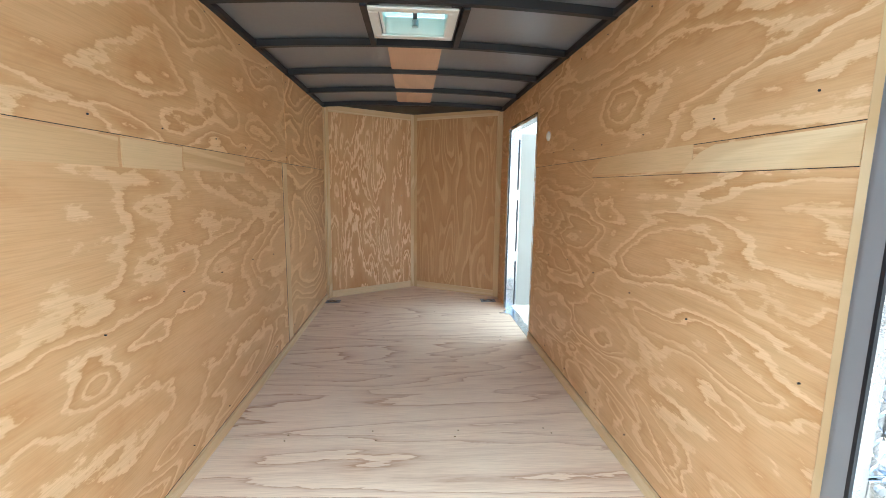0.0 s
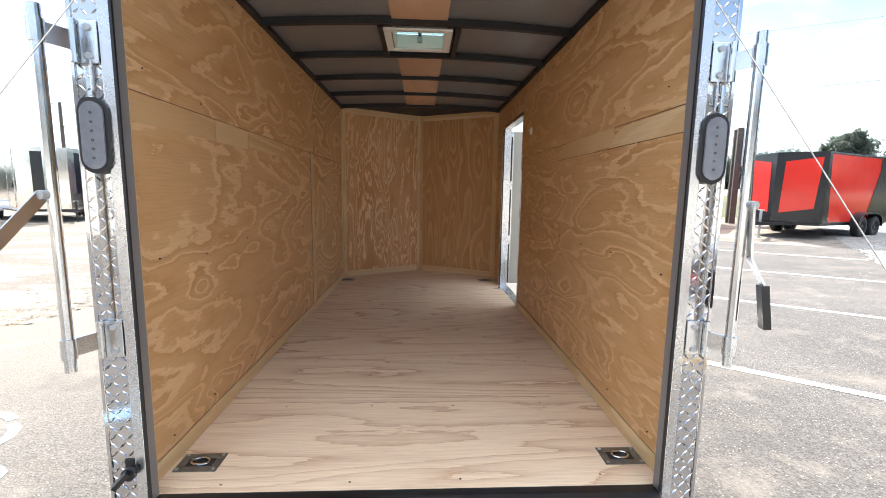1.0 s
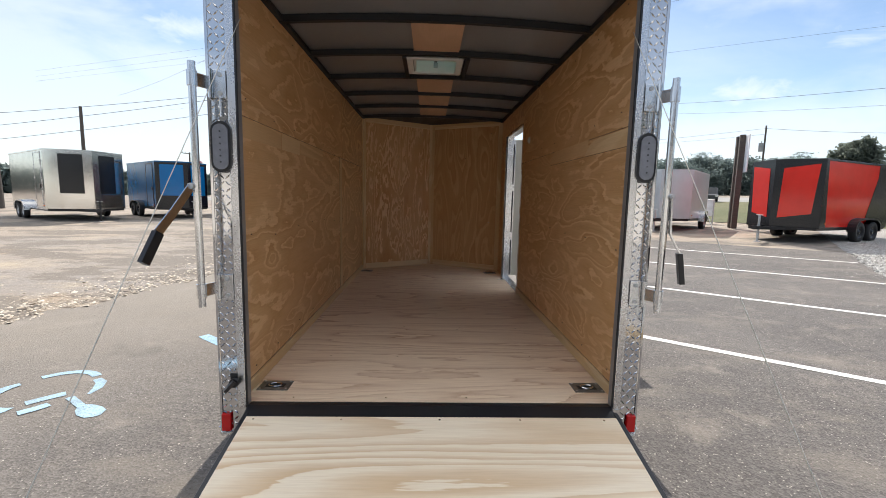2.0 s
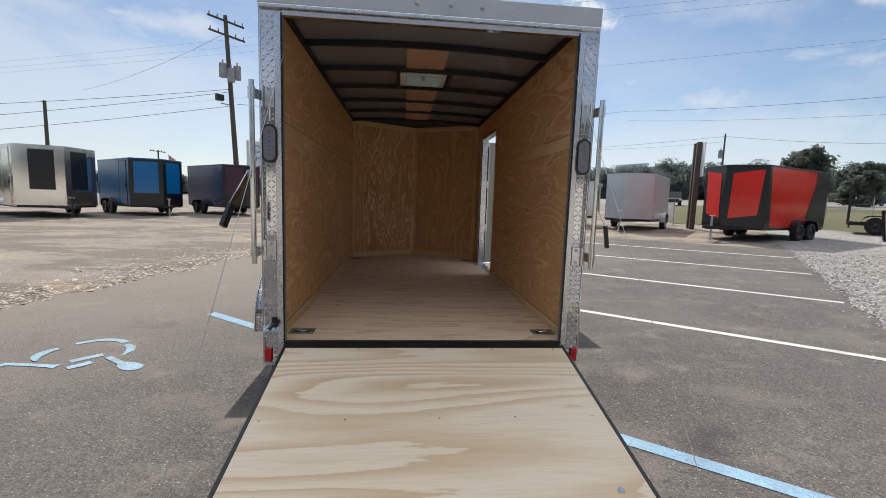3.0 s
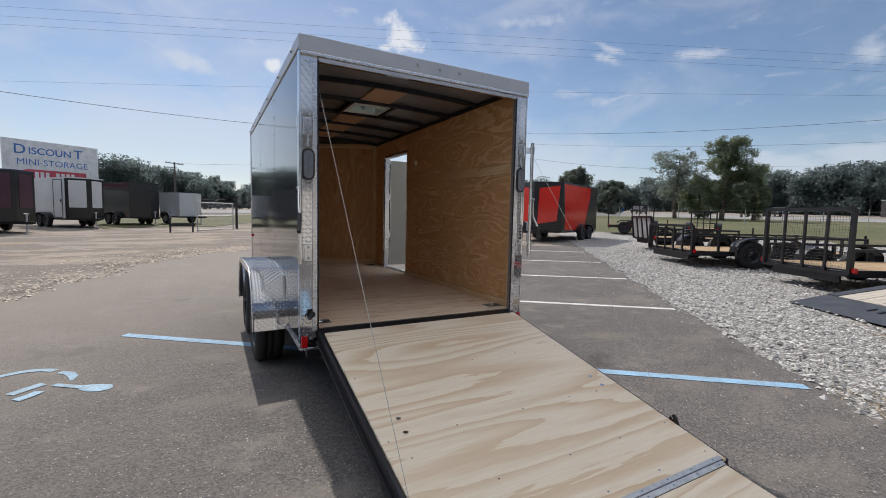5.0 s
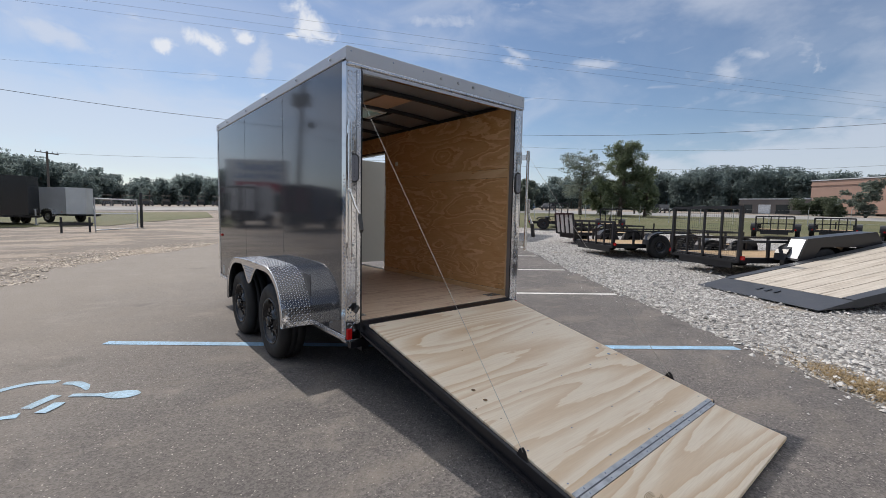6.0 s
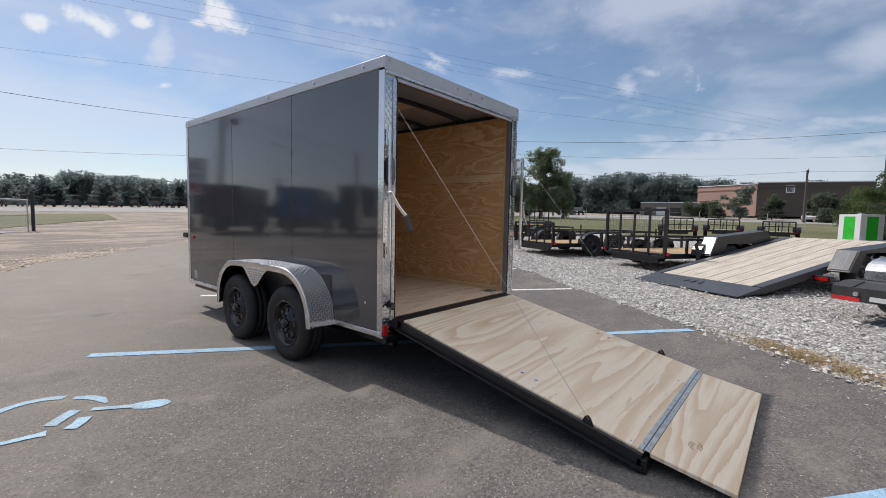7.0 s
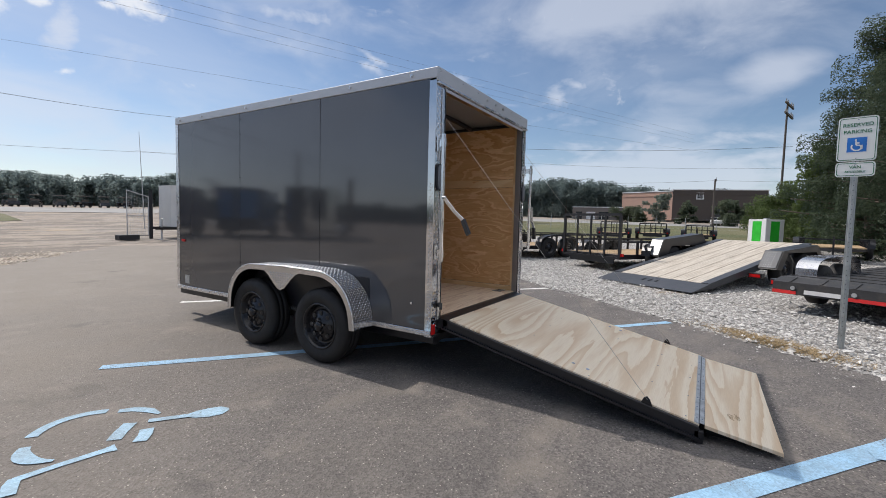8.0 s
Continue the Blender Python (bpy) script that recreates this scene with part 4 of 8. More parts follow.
# swung-open bar locks
for s in (-1, 1):
    bxx, byy = s * 0.932, (-0.086 if s < 0 else -0.073)
    lock = part("bar_lock", rod(bmesh.new(), (bxx, byy, 0.948), (bxx, byy, 1.897), 0.0140, 16), M_ZINC, trailer, "zinc locking bar swung open beside the rear post", smooth=False)
    for z in (1.013, 1.835):
        bm = box(min(s * 0.842, s * 0.892), max(s * 0.842, s * 0.892), -0.009, -0.0025, z - 0.055, z + 0.055, bev=0.002)
        plate = part("hinge_plate", bm, M_ZINC, lock)
        part("hinge_barrel", rod(bmesh.new(), (s * 0.900, -0.014, z - 0.055), (s * 0.900, -0.014, z + 0.055), 0.0095, 12), M_ZINC, lock)
        part("hinge_arm", bar(bmesh.new(), (s * 0.902, -0.018, z), (bxx, byy, z), 0.005, 0.050), M_ZINC, lock)
        part("collar", rod(bmesh.new(), (bxx, byy, z - 0.028), (bxx, byy, z + 0.028), 0.0185, 16), M_ZINC, lock)
        for dz in (-0.036, 0.036):
            part("bolt", rod(bmesh.new(), (s * 0.866, -0.009, z + dz), (s * 0.866, -0.014, z + dz), 0.009, 8), M_GALV, lock)
    # handle
    p0 = Vector((bxx + s * 0.010, byy - 0.018, 1.430))
    if s < 0:
        p1, p2, p3 = p0 + Vector((-0.018, -0.105, -0.105)), p0 + Vector((-0.024, -0.180, -0.165)), p0 + Vector((-0.042, -0.238, -0.266))
    else:
        p1, p2, p3 = p0 + Vector((0.002, -0.008, -0.148)), p0 + Vector((0.040, -0.02, -0.225)), p0 + Vector((0.056, -0.025, -0.350))
    bm = bar(bmesh.new(), p0, p1, 0.006, 0.030, up=(0.3, 1, 0))
    bar(bm, p1, p2, 0.006, 0.030, up=(0.3, 1, 0))
    handle = part("lock_handle", bm, M_ZINC, trailer, "bent flat steel handle")
    part("grip", bar(bmesh.new(), p2, p3, 0.020, 0.034, up=(0.3, 1, 0)), M_BLKPLASTIC, handle, "black rubber grip")
    part("pivot", rod(bmesh.new(), p0 + Vector((0, 0.012, 0)), p0 - Vector((0, 0.012, 0)), 0.012, 10), M_GALV, handle)

# ramp door
def ramp_z(y):
    return 0.498 + 0.2180 * y


def ramp_box(bm, x0, x1, y0, y1, d0, d1, bev=0.0):
    """A box laid on the ramp's slope; d: height over its face."""
    vs = []
    for y in (y0, y1):
        for x, d in ((x0, d0), (x1, d0), (x1, d1), (x0, d1)):
            vs.append(bm.verts.new((x, y, ramp_z(y) + d)))
    fs = [bm.faces.new([vs[i] for i in f]) for f in ((3, 2, 1, 0), (4, 5, 6, 7), (0, 1, 5, 4), (1, 2, 6, 5), (2, 3, 7, 6), (3, 0, 4, 7))]
    if bev:
        bmesh.ops.bevel(bm, geom=list({e for f in fs for e in f.edges}), offset=bev, segments=1, affect="EDGES")
    bmesh.ops.recalc_face_normals(bm, faces=bm.faces)
    return bm


ramp = part("ramp_door", ramp_box(bmesh.new(), -0.760, 0.772, -1.765, -0.082, -0.075, -0.017), M_BLACK, trailer, "lowered rear ramp door")
part("ramp_panel", ramp_box(bmesh.new(), -0.776, 0.790, -1.790, -0.082, -0.016, 0.0, 0.002), M_RAMP, ramp, "pale pine plywood ramp surface")
for s in (-1, 1):
    part("edge_channel", ramp_box(bmesh.new(), min(s * 0.786 + 0.008, s * 0.808 + 0.008), max(s * 0.786 + 0.008, s * 0.808 + 0.008), -1.79, -0.035, -0.085, -0.010, 0.003), M_BLACK, ramp, "black steel edge channel")
    part("edge_lip", ramp_box(bmesh.new(), min(s * 0.809 + 0.008, s * 0.829 + 0.008), max(s * 0.809 + 0.008, s * 0.829 + 0.008), -1.80, -0.035, -0.085, -0.070), M_BLACK, ramp)
part("foot_tube", box(-0.80, 0.80, -1.815, -1.765, 0.0, 0.075, bev=0.004), M_BLACK, ramp)
part("hinge_strip", ramp_box(bmesh.new(), -0.775, 0.765, -1.7865, -1.764, 0.0005, 0.003), M_GALV, ramp, "grey galvanised piano hinge strip")
part("hinge_leaf", ramp_box(bmesh.new(), -0.760, 0.742, -1.8165, -1.792, 0.0005, 0.003), M_GALV, ramp)
part("hinge_knuckle", rod(bmesh.new(), (-0.775, -1.789, ramp_z(-1.789) + 0.001), (0.755, -1.789, ramp_z(-1.789) + 0.001), 0.004, 8), M_STEELEDGE, ramp)
bm = bmesh.new()
for i in range(9):
    for y in (-1.775, -1.805):
        rod(bm, (-0.70 + i * 0.175, y, ramp_z(y) + 0.002), (-0.70 + i * 0.175, y, ramp_z(y) + 0.005), 0.0045, 8)
part("hinge_screws", bm, M_ZINC, ramp, kind="stuff")
bm = bmesh.new()
prism(bm, [(-1.818, 0.103), (-2.185, 0.046), (-2.185, 0.024), (-1.818, 0.081)], lambda u, v, d: (d, u, v), -0.762, 0.738)
bmesh.ops.bevel(bm, geom=bm.edges[:], offset=0.002, segments=1, affect="EDGES")
part("ramp_flap", bm, M_RAMP, ramp, "pale plywood transition flap")
for s in (-1, 1):
    part("flap_stay", box(min(s * 0.60, s * 0.64), max(s * 0.60, s * 0.64), -2.15, -1.83, 0.0, 0.024), M_BLACK, ramp)
for x, y in ((-0.638, -1.02), (-0.642, -1.12), (0.672, -1.025), (0.672, -1.12)):
    part("carriage_bolt", rod(bmesh.new(), (x, y, ramp_z(y)), (x, y, ramp_z(y) + 0.004), 0.013, 14), M_ZINC, ramp)
bm = bmesh.new()
for y in (-0.10, -0.64, -1.15, -1.5, -1.72):
    for x in (-0.74, -0.38, 0.03, 0.37, 0.73):
        rod(bm, (x, y, ramp_z(y) - 0.001), (x, y, ramp_z(y) + 0.0016), 0.0048, 7)
part("screws", bm, M_ZINC, ramp, kind="stuff")
for s in (-1, 1):
    y = -1.51
    z = ramp_z(y)
    bm = prism(bmesh.new(), [(y - 0.035, z - 0.02), (y + 0.035, z - 0.008), (y + 0.018, z + 0.030), (y, z + 0.042), (y - 0.016, z + 0.026)], lambda u, v, d: (d, u, v), s * 0.790 + 0.004, s * 0.797 + 0.004)
    part("cable_bracket", bm, M_BLACK, ramp, "black cable lug")
    a, b = Vector((s * 0.792, 0.028, 2.10)), Vector((s * 0.786 - 0.008, y - 0.006, z + 0.020))
    bm = tube(bmesh.new(), [a.lerp(b, i / 14) - Vector((0, 0, 0.004 * math.sin(math.pi * i / 14))) for i in range(15)], 0.0014)
    part("ramp_cable", bm, M_CABLE, trailer, "thin steel ramp cable")
# flap stamp
bm = bmesh.new()
for i in range(5):
    r = 0.010 + i * 0.0065
    for a0 in (0.3 + i * 0.2, 3.4 + i * 0.15):
        pts = [Vector((-0.474 + r * 1.55 * math.cos(a0 + k * 0.36), -1.972 + r * 0.9 * math.sin(a0 + k * 0.36), 0)) for k in range(7)]
        for p in pts:
            p.z = 0.103 + (p.y + 1.818) * 0.1553 + 0.0005
        for p, q in zip(pts, pts[1:]):
            bar(bm, p, q, 0.0030, 0.0006)
part("mill_stamp", bm, coat("faded_ink", (0.42, 0.29, 0.17), 0.8), ramp, "faded mill stamp")


# ---- ground materials ----
def asphalt_mat():
    k = Mat("worn_asphalt", 0.85)
    big, mid = k.noise(0.35, 5, 0.6), k.noise(2.2, 5, 0.65)
    c = k.mix(k.range(big, 0.35, 0.68), (0.099, 0.090, 0.086), (0.143, 0.130, 0.122))
    c = k.mix(k.range(mid, 0.5, 0.75, 0.0, 0.5), c, (0.202, 0.182, 0.166))
    cell = k.voronoi(95, None, "F1", "Color")
    sep = k.n.new("ShaderNodeSeparateColor")
    k.l.new(cell, sep.inputs[0])
    stone = k.range(sep.outputs[0], 0.0, 1.0, 0.62, 1.38)
    c = k.mix(1.0, c, stone, "MULTIPLY")
    pale = k.math("GREATER_THAN", sep.outputs[1], 0.955)
    core = k.math("LESS_THAN", k.voronoi(95), 0.42)
    c = k.mix(k.math("MULTIPLY", pale, core), c, (0.36, 0.33, 0.29))
    cell2 = k.voronoi(30, None, "F1", "Color")
    sep2 = k.n.new("ShaderNodeSeparateColor")
    k.l.new(cell2, sep2.inputs[0])
    chip = k.math("MULTIPLY", k.math("GREATER_THAN", sep2.outputs[0], 0.90), k.math("LESS_THAN", k.math("ADD", k.voronoi(30), k.math("MULTIPLY", k.noise(160, 2), 0.12)), 0.19))
    c = k.mix(chip, c, (0.52, 0.48, 0.43))
    # dust blown over from the yard, and pale washed patches
    across = k.n.new("ShaderNodeVectorMath")
    across.operation = "DOT_PRODUCT"
    k.l.new(k.co, across.inputs[0])
    across.inputs[1].default_value = (OUT.x, OUT.y, 0.0)
    edge = k.math("ADD", across.outputs["Value"], k.math("MULTIPLY", k.math("SUBTRACT", k.noise(0.5, 5, 0.6), 0.5), 5.0))
    c = k.mix(k.range(edge, -0.8, -5.0, 0.0, 0.78), c, (0.268, 0.234, 0.196))
    wash = k.range(k.noise(0.8, 5, 0.62, k.mapped((1, 2.2, 1), (4, 2, 0), (0, 0, 0.4))), 0.53, 0.68, 0.0, 0.6)
    c = k.mix(wash, c, (0.215, 0.188, 0.160))
    dust = k.range(k.noise(1.7, 6, 0.7, k.mapped((1, 1, 1), (8, 3, 0))), 0.56, 0.72, 0.0, 0.55)
    c = k.mix(dust, c, (0.30, 0.262, 0.225))
    pit = k.range(k.noise(38, 4, 0.7), 0.60, 0.70, 0.0, 0.7)
    c = k.mix(pit, c, (0.045, 0.040, 0.037))
    stain = k.range(k.noise(0.9, 3, 0.5), 0.66, 0.74)
    c = k.mix(k.math("MULTIPLY", stain, 0.55), c, (0.035, 0.033, 0.034))
    k.color(c)
    k.rough(k.range(mid, 0.3, 0.7, 0.78, 0.95))
    k.bump(k.math("ADD", k.voronoi(95), k.math("ADD", k.math("MULTIPLY", k.noise(300, 2), 0.4), k.math("MULTIPLY", k.noise(30, 4, 0.7), 1.2))), 0.6, 0.007)
    return k.m


def dirt_mat():
    k = Mat("dusty_yard", 0.95)
    big, mid, fine = k.noise(0.09, 6, 0.6, k.mapped((1, 1.7, 1), rot=(0, 0, 0.65))), k.noise(0.55, 6, 0.65), k.noise(14, 5, 0.7)
    c = k.mix(k.range(big, 0.38, 0.62), (0.36, 0.295, 0.235), (0.285, 0.255, 0.23))
    c = k.mix(k.range(mid, 0.50, 0.68, 0.0, 0.8), c, (0.43, 0.355, 0.275))
    c = k.mix(k.range(k.noise(0.22, 5, 0.6), 0.58, 0.68, 0.0, 0.75), c, (0.42, 0.30, 0.185))
    slabs = k.math("ADD", k.noise(0.32, 6, 0.68, k.mapped((1, 1.9, 1), (3, 9, 0), (0, 0, -0.75))), k.math("MULTIPLY", k.noise(3.5, 5, 0.7), 0.16))
    c = k.mix(k.range(slabs, 0.585, 0.605, 0.0, 0.75), c, (0.235, 0.212, 0.192))
    c = k.mix(k.range(slabs, 0.560, 0.585, 0.0, 0.55), c, (0.18, 0.15, 0.12))
    c = k.mix(k.range(slabs, 0.50, 0.40, 0.0, 0.55), c, (0.46, 0.375, 0.275))
    crumbs = k.range(k.noise(5.5, 6, 0.75), 0.55, 0.68, 0.0, 0.35)
    c = k.mix(crumbs, c, (0.17, 0.138, 0.11))
    c = k.mix(k.range(fine, 0.54, 0.70, 0.0, 0.5), c, (0.16, 0.13, 0.105))
    pebble = k.voronoi(28, None, "F1", "Color")
    sep = k.n.new("ShaderNodeSeparateColor")
    k.l.new(pebble, sep.inputs[0])
    c = k.mix(k.math("MULTIPLY", k.math("GREATER_THAN", sep.outputs[0], 0.9), k.math("LESS_THAN", k.voronoi(28), 0.3)), c, (0.52, 0.47, 0.40))
    k.color(c)
    k.bump(k.math("ADD", k.math("ADD", mid, fine), k.noise(5.5, 6, 0.75)), 0.7, 0.05)
    return k.m


def gravel_mat():
    k = Mat("white_gravel", 0.9)
    cell = k.voronoi(26, None, "F1", "Color")
    sep = k.n.new("ShaderNodeSeparateColor")
    k.l.new(cell, sep.inputs[0])
    c = k.ramp(sep.outputs[0], [(0.0, (0.20, 0.19, 0.18)), (0.35, (0.40, 0.385, 0.365)), (0.7, (0.54, 0.525, 0.50)), (1.0, (0.72, 0.70, 0.67))])
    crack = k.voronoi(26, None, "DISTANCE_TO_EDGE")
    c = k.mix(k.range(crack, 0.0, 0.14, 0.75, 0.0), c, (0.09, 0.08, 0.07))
    c = k.mix(k.range(k.noise(0.5, 5, 0.65), 0.60, 0.72, 0.0, 0.7), c, (0.34, 0.255, 0.16))
    k.color(c)
    k.bump(k.math("MINIMUM", crack, 0.25), 0.9, 0.05)
    return k.m


def stone_mat(name, lo, hi):
    k = Mat(name, 0.88)
    r = k.random(True)
    c = k.mix(k.math("POWER", r, 0.8), lo, hi)
    c = k.mix(k.range(k.noise(70, 3), 0.45, 0.7, 0.0, 0.4), c, tuple(q * 0.7 for q in lo))
    k.color(c)
    return k.m


def grass_mat():
    k = Mat("dry_grass", 0.9)
    big, mid = k.noise(0.06, 5, 0.6), k.noise(0.8, 5, 0.7)
    c = k.mix(k.range(big, 0.4, 0.62), (0.088, 0.098, 0.037), (0.150, 0.135, 0.068))
    c = k.mix(k.range(mid, 0.45, 0.7, 0.0, 0.6), c, (0.14, 0.13, 0.052))
    c = k.mix(k.range(k.noise(9, 4, 0.7), 0.5, 0.7, 0.0, 0.6), c, (0.075, 0.085, 0.03))
    k.color(c)
    k.bump(k.noise(20, 4, 0.7), 0.7, 0.04)
    return k.m


def road_mat():
    k = Mat("pale_road", 0.85)
    c = k.mix(k.range(k.noise(0.3, 5, 0.6), 0.35, 0.65), (0.23, 0.225, 0.215), (0.33, 0.32, 0.305))
    c = k.mix(k.range(k.noise(6, 4, 0.7), 0.5, 0.7, 0.0, 0.3), c, (0.17, 0.165, 0.16))
    k.color(c)
    return k.m


def line_paint(name, col, worn, thin=0.25):
    """Road paint on rough asphalt: faded unevenly, with the stones showing through."""
    k = Mat(name, 0.75)
    cell = k.n.new("ShaderNodeSeparateColor")
    k.l.new(k.voronoi(95, None, "F1", "Color"), cell.inputs[0])
    c = k.mix(k.range(k.noise(2.5, 5, 0.65), 0.35, 0.65), col, tuple(min(1, q * 1.18 + 0.03) for q in col))
    c = k.mix(1.0, c, k.range(cell.outputs[0], 0.0, 1.0, 0.80, 1.12), "MULTIPLY")
    fade = k.math("MULTIPLY", k.range(k.noise(4.0, 5, 0.65), 0.38, 0.70), thin)
    c = k.mix(fade, c, (0.17, 0.15, 0.135))
    pits = k.math("ADD", k.noise(85, 4, 0.7), k.math("MULTIPLY", k.noise(3.0, 4, 0.6), 0.6))
    c = k.mix(k.range(pits, worn, worn + 0.10), c, (0.125, 0.112, 0.102))
    k.color(c)
    k.bump(k.math("ADD", k.voronoi(95), k.noise(120, 3)), 0.35, 0.004)
    return k.m


M_ASPHALT, M_DIRT, M_GRAVEL, M_GRASS, M_ROAD = asphalt_mat(), dirt_mat(), gravel_mat(), grass_mat(), road_mat()
M_STONE = stone_mat("limestone_chips", (0.26, 0.25, 0.235), (0.74, 0.72, 0.69))
M_RUBBLE = stone_mat("broken_rubble", (0.44, 0.37, 0.29), (0.70, 0.62, 0.52))
M_WHITELINE = line_paint("white_line_paint", (0.70, 0.69, 0.66), 0.97)
M_BLUELINE = line_paint("blue_line_paint", (0.255, 0.44, 0.61), 0.92, 0.35)
M_FADEDBLUE = line_paint("faded_blue_paint", (0.30, 0.47, 0.60), 0.94, 0.5)

# ---- the ground ----
def spread(a, b, near, step):
    """Steps from a to b, fine round the middle and coarse far off."""
    out, v = [0.0], 0.0
    while v < b:
        v += step if v < near else step * (1 + (v - near) * 0.16)
        out.append(min(v, b))
    neg, v = [], 0.0
    while v > a:
        v -= step if -v < near else step * (1 + (-v - near) * 0.16)
        neg.append(max(v, a))
    return neg[::-1] + out


gx, gy = spread(-900, 900, 45, 1.5), spread(-900, 900, 45, 1.5)
verts = [(x, y, ground_z(x, y) - 0.03) for y in gy for x in gx]
n = len(gx)
faces = [(j * n + i, j * n + i + 1, (j + 1) * n + i + 1, (j + 1) * n + i) for j in range(len(gy) - 1) for i in range(n - 1)]
ground = raw("ground", verts, faces, M_DIRT, kind="structure", smooth=True)
tagged(ground, "dusty tan yard of worn pavement and dirt", "ground")


def sheet(name, place, nu, nv, lift, material, label, category):
    """A surface that follows the ground; place(a, b) gives x, y for a and b from 0 to 1."""
    vs = []
    for j in range(nv + 1):
        for i in range(nu + 1):
            x, y = place(i / nu, j / nv)
            vs.append((x, y, ground_z(x, y) + lift))
    fs = [(j * (nu + 1) + i, j * (nu + 1) + i + 1, (j + 1) * (nu + 1) + i + 1, (j + 1) * (nu + 1) + i) for j in range(nv) for i in range(nu)]
    ob = raw(name, vs, fs, material, kind="structure", smooth=True)
    return tagged(ob, label, category)


def wobble(t, seed, size):
    return size * (noise.noise((t * 1.3, seed, 0.3)) + 0.6 * noise.noise((t * 4.1, seed, 1.7)) + 0.35 * noise.noise((t * 11, seed, 4.1)))


def lot_place(a, b):
    u = -16 + 29.2 * b
    left = -8.1 - 0.45 * min(max(u + 1, -3), 6.2) + 0.12 * max(0, u - 7) + wobble(u, 2.0, 0.35)
    right = 0.10 + wobble(u, 7.0, 0.10) + (0.10 * (u + 1.2) ** 2 if u < -1.2 else 0)
    v = left + (right - left) * a
    if u < -5:
        v = -22 + (right + 22) * a
    return lot(u, v)


sheet("pavement", lot_place, 46, 150, 0.0, M_ASPHALT, "worn grey asphalt parking lot", "pavement")


def gravel_place(a, b):
    u = -14 + 40 * b
    return lot(u, 0.02 + 21 * a ** 1.3)


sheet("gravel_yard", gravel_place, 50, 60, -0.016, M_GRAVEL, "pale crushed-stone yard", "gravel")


def polar(az0, az1, near, far):
    def f(a, b):
        az = az0 + (az1 - az0) * a
        r = near(az) + (far(az) - near(az)) * b
        return r * math.sin(radians(az)), r * math.cos(radians(az))
    return f


sheet("grass_field", polar(31, 112, lambda z: 25.0 + wobble(z * 0.3, 3, 1.2), lambda z: 84), 90, 24, -0.006, M_GRASS, "mown green-brown grass field", "grass")
sheet("grass_verge", polar(-14, 9.0, lambda z: 27 + 0.9 * max(0, z + 3) + wobble(z * 0.3, 5, 0.8), lambda z: 52), 40, 14, -0.006, M_GRASS, "grass verge beside the driveway", "grass")
sheet("road", polar(-35, 115, lambda z: 58 + 0.16 * max(0, z - 20), lambda z: 84 + 0.1 * max(0, z - 20)), 120, 8, 0.01, M_ROAD, "pale two-lane road", "road")


# parking lines
def stripe(name, start, way, length, wide, material, label, lift=0.0038):
    way = Vector(way).normalized()
    side = Vector((-way.y, way.x))
    vs, fs, n = [], [], max(2, int(length / 0.25))
    for i in range(n + 1):
        p = Vector(start) + way * length * i / n
        for k in (-1, 1):
            e = 0.004 * noise.noise((i * 1.7, k * 3.0, start[0]))
            q = p + side * k * (wide / 2 + e)
            vs.append((q.x, q.y, ground_z(q.x, q.y) + lift))
    fs = [(2 * i, 2 * i + 1, 2 * i + 3, 2 * i + 2) for i in range(n)]
    ob = raw(name, vs, fs, material, kind="structure")
    return tagged(ob, label, "road marking")


for k in range(1, 5):
    e = EDGE + ALONG * (2.775 * k) - OUT * 0.03
    stripe("parking_line", e, STALL, 6.1, 0.10, M_WHITELINE, "white painted parking stall line")
stripe("blue_parking_line", EDGE, STALL, 6.1, 0.105, M_BLUELINE, "blue painted accessible stall line")
stripe("blue_parking_line", EDGE - ALONG * 2.772, STALL, 4.6, 0.128, M_BLUELINE, "blue painted accessible stall line")
stripe("blue_hatch_line", (-0.375, -2.615), (0.16, -1.0), 1.6, 0.13, M_BLUELINE, "blue painted hatch stripe", 0.0078)

# wheelchair emblem painted on the asphalt, as strokes
emblem = thing("painted_emblem", pose(-2.66, 1.10, 0), "faded blue accessible parking emblem on asphalt", "road marking")


def stroke(pts, wide, name="stroke"):
    """A painted stroke along points, in metres from the emblem's middle."""
    bm = bmesh.new()
    prev = None
    lift = 0.004 + 0.0012 * (len(emblem.children) % 2)
    for i, p in enumerate(pts):
        a, b = Vector(pts[max(0, i - 1)]), Vector(pts[min(len(pts) - 1, i + 1)])
        d = (b - a).normalized()
        s = Vector((-d.y, d.x)) * wide[i] / 2 if isinstance(wide, list) else Vector((-d.y, d.x)) * wide / 2
        p = Vector(p)
        q = [bm.verts.new((*(p - s), lift)), bm.verts.new((*(p + s), lift))]
        if prev:
            bm.faces.new((prev[0], q[0], q[1], prev[1]))
        prev = q
    bmesh.ops.recalc_face_normals(bm, faces=bm.faces)
    if bm.faces[:] and bm.faces[0].normal.z < 0:
        bmesh.ops.reverse_faces(bm, faces=bm.faces)
    part(name, bm, M_FADEDBLUE, emblem)


def arc(cx, cy, rx, ry, a0, a1, n=14):
    return [(cx + rx * math.cos(radians(a0 + (a1 - a0) * i / n)), cy + ry * math.sin(radians(a0 + (a1 - a0) * i / n))) for i in range(n + 1)]


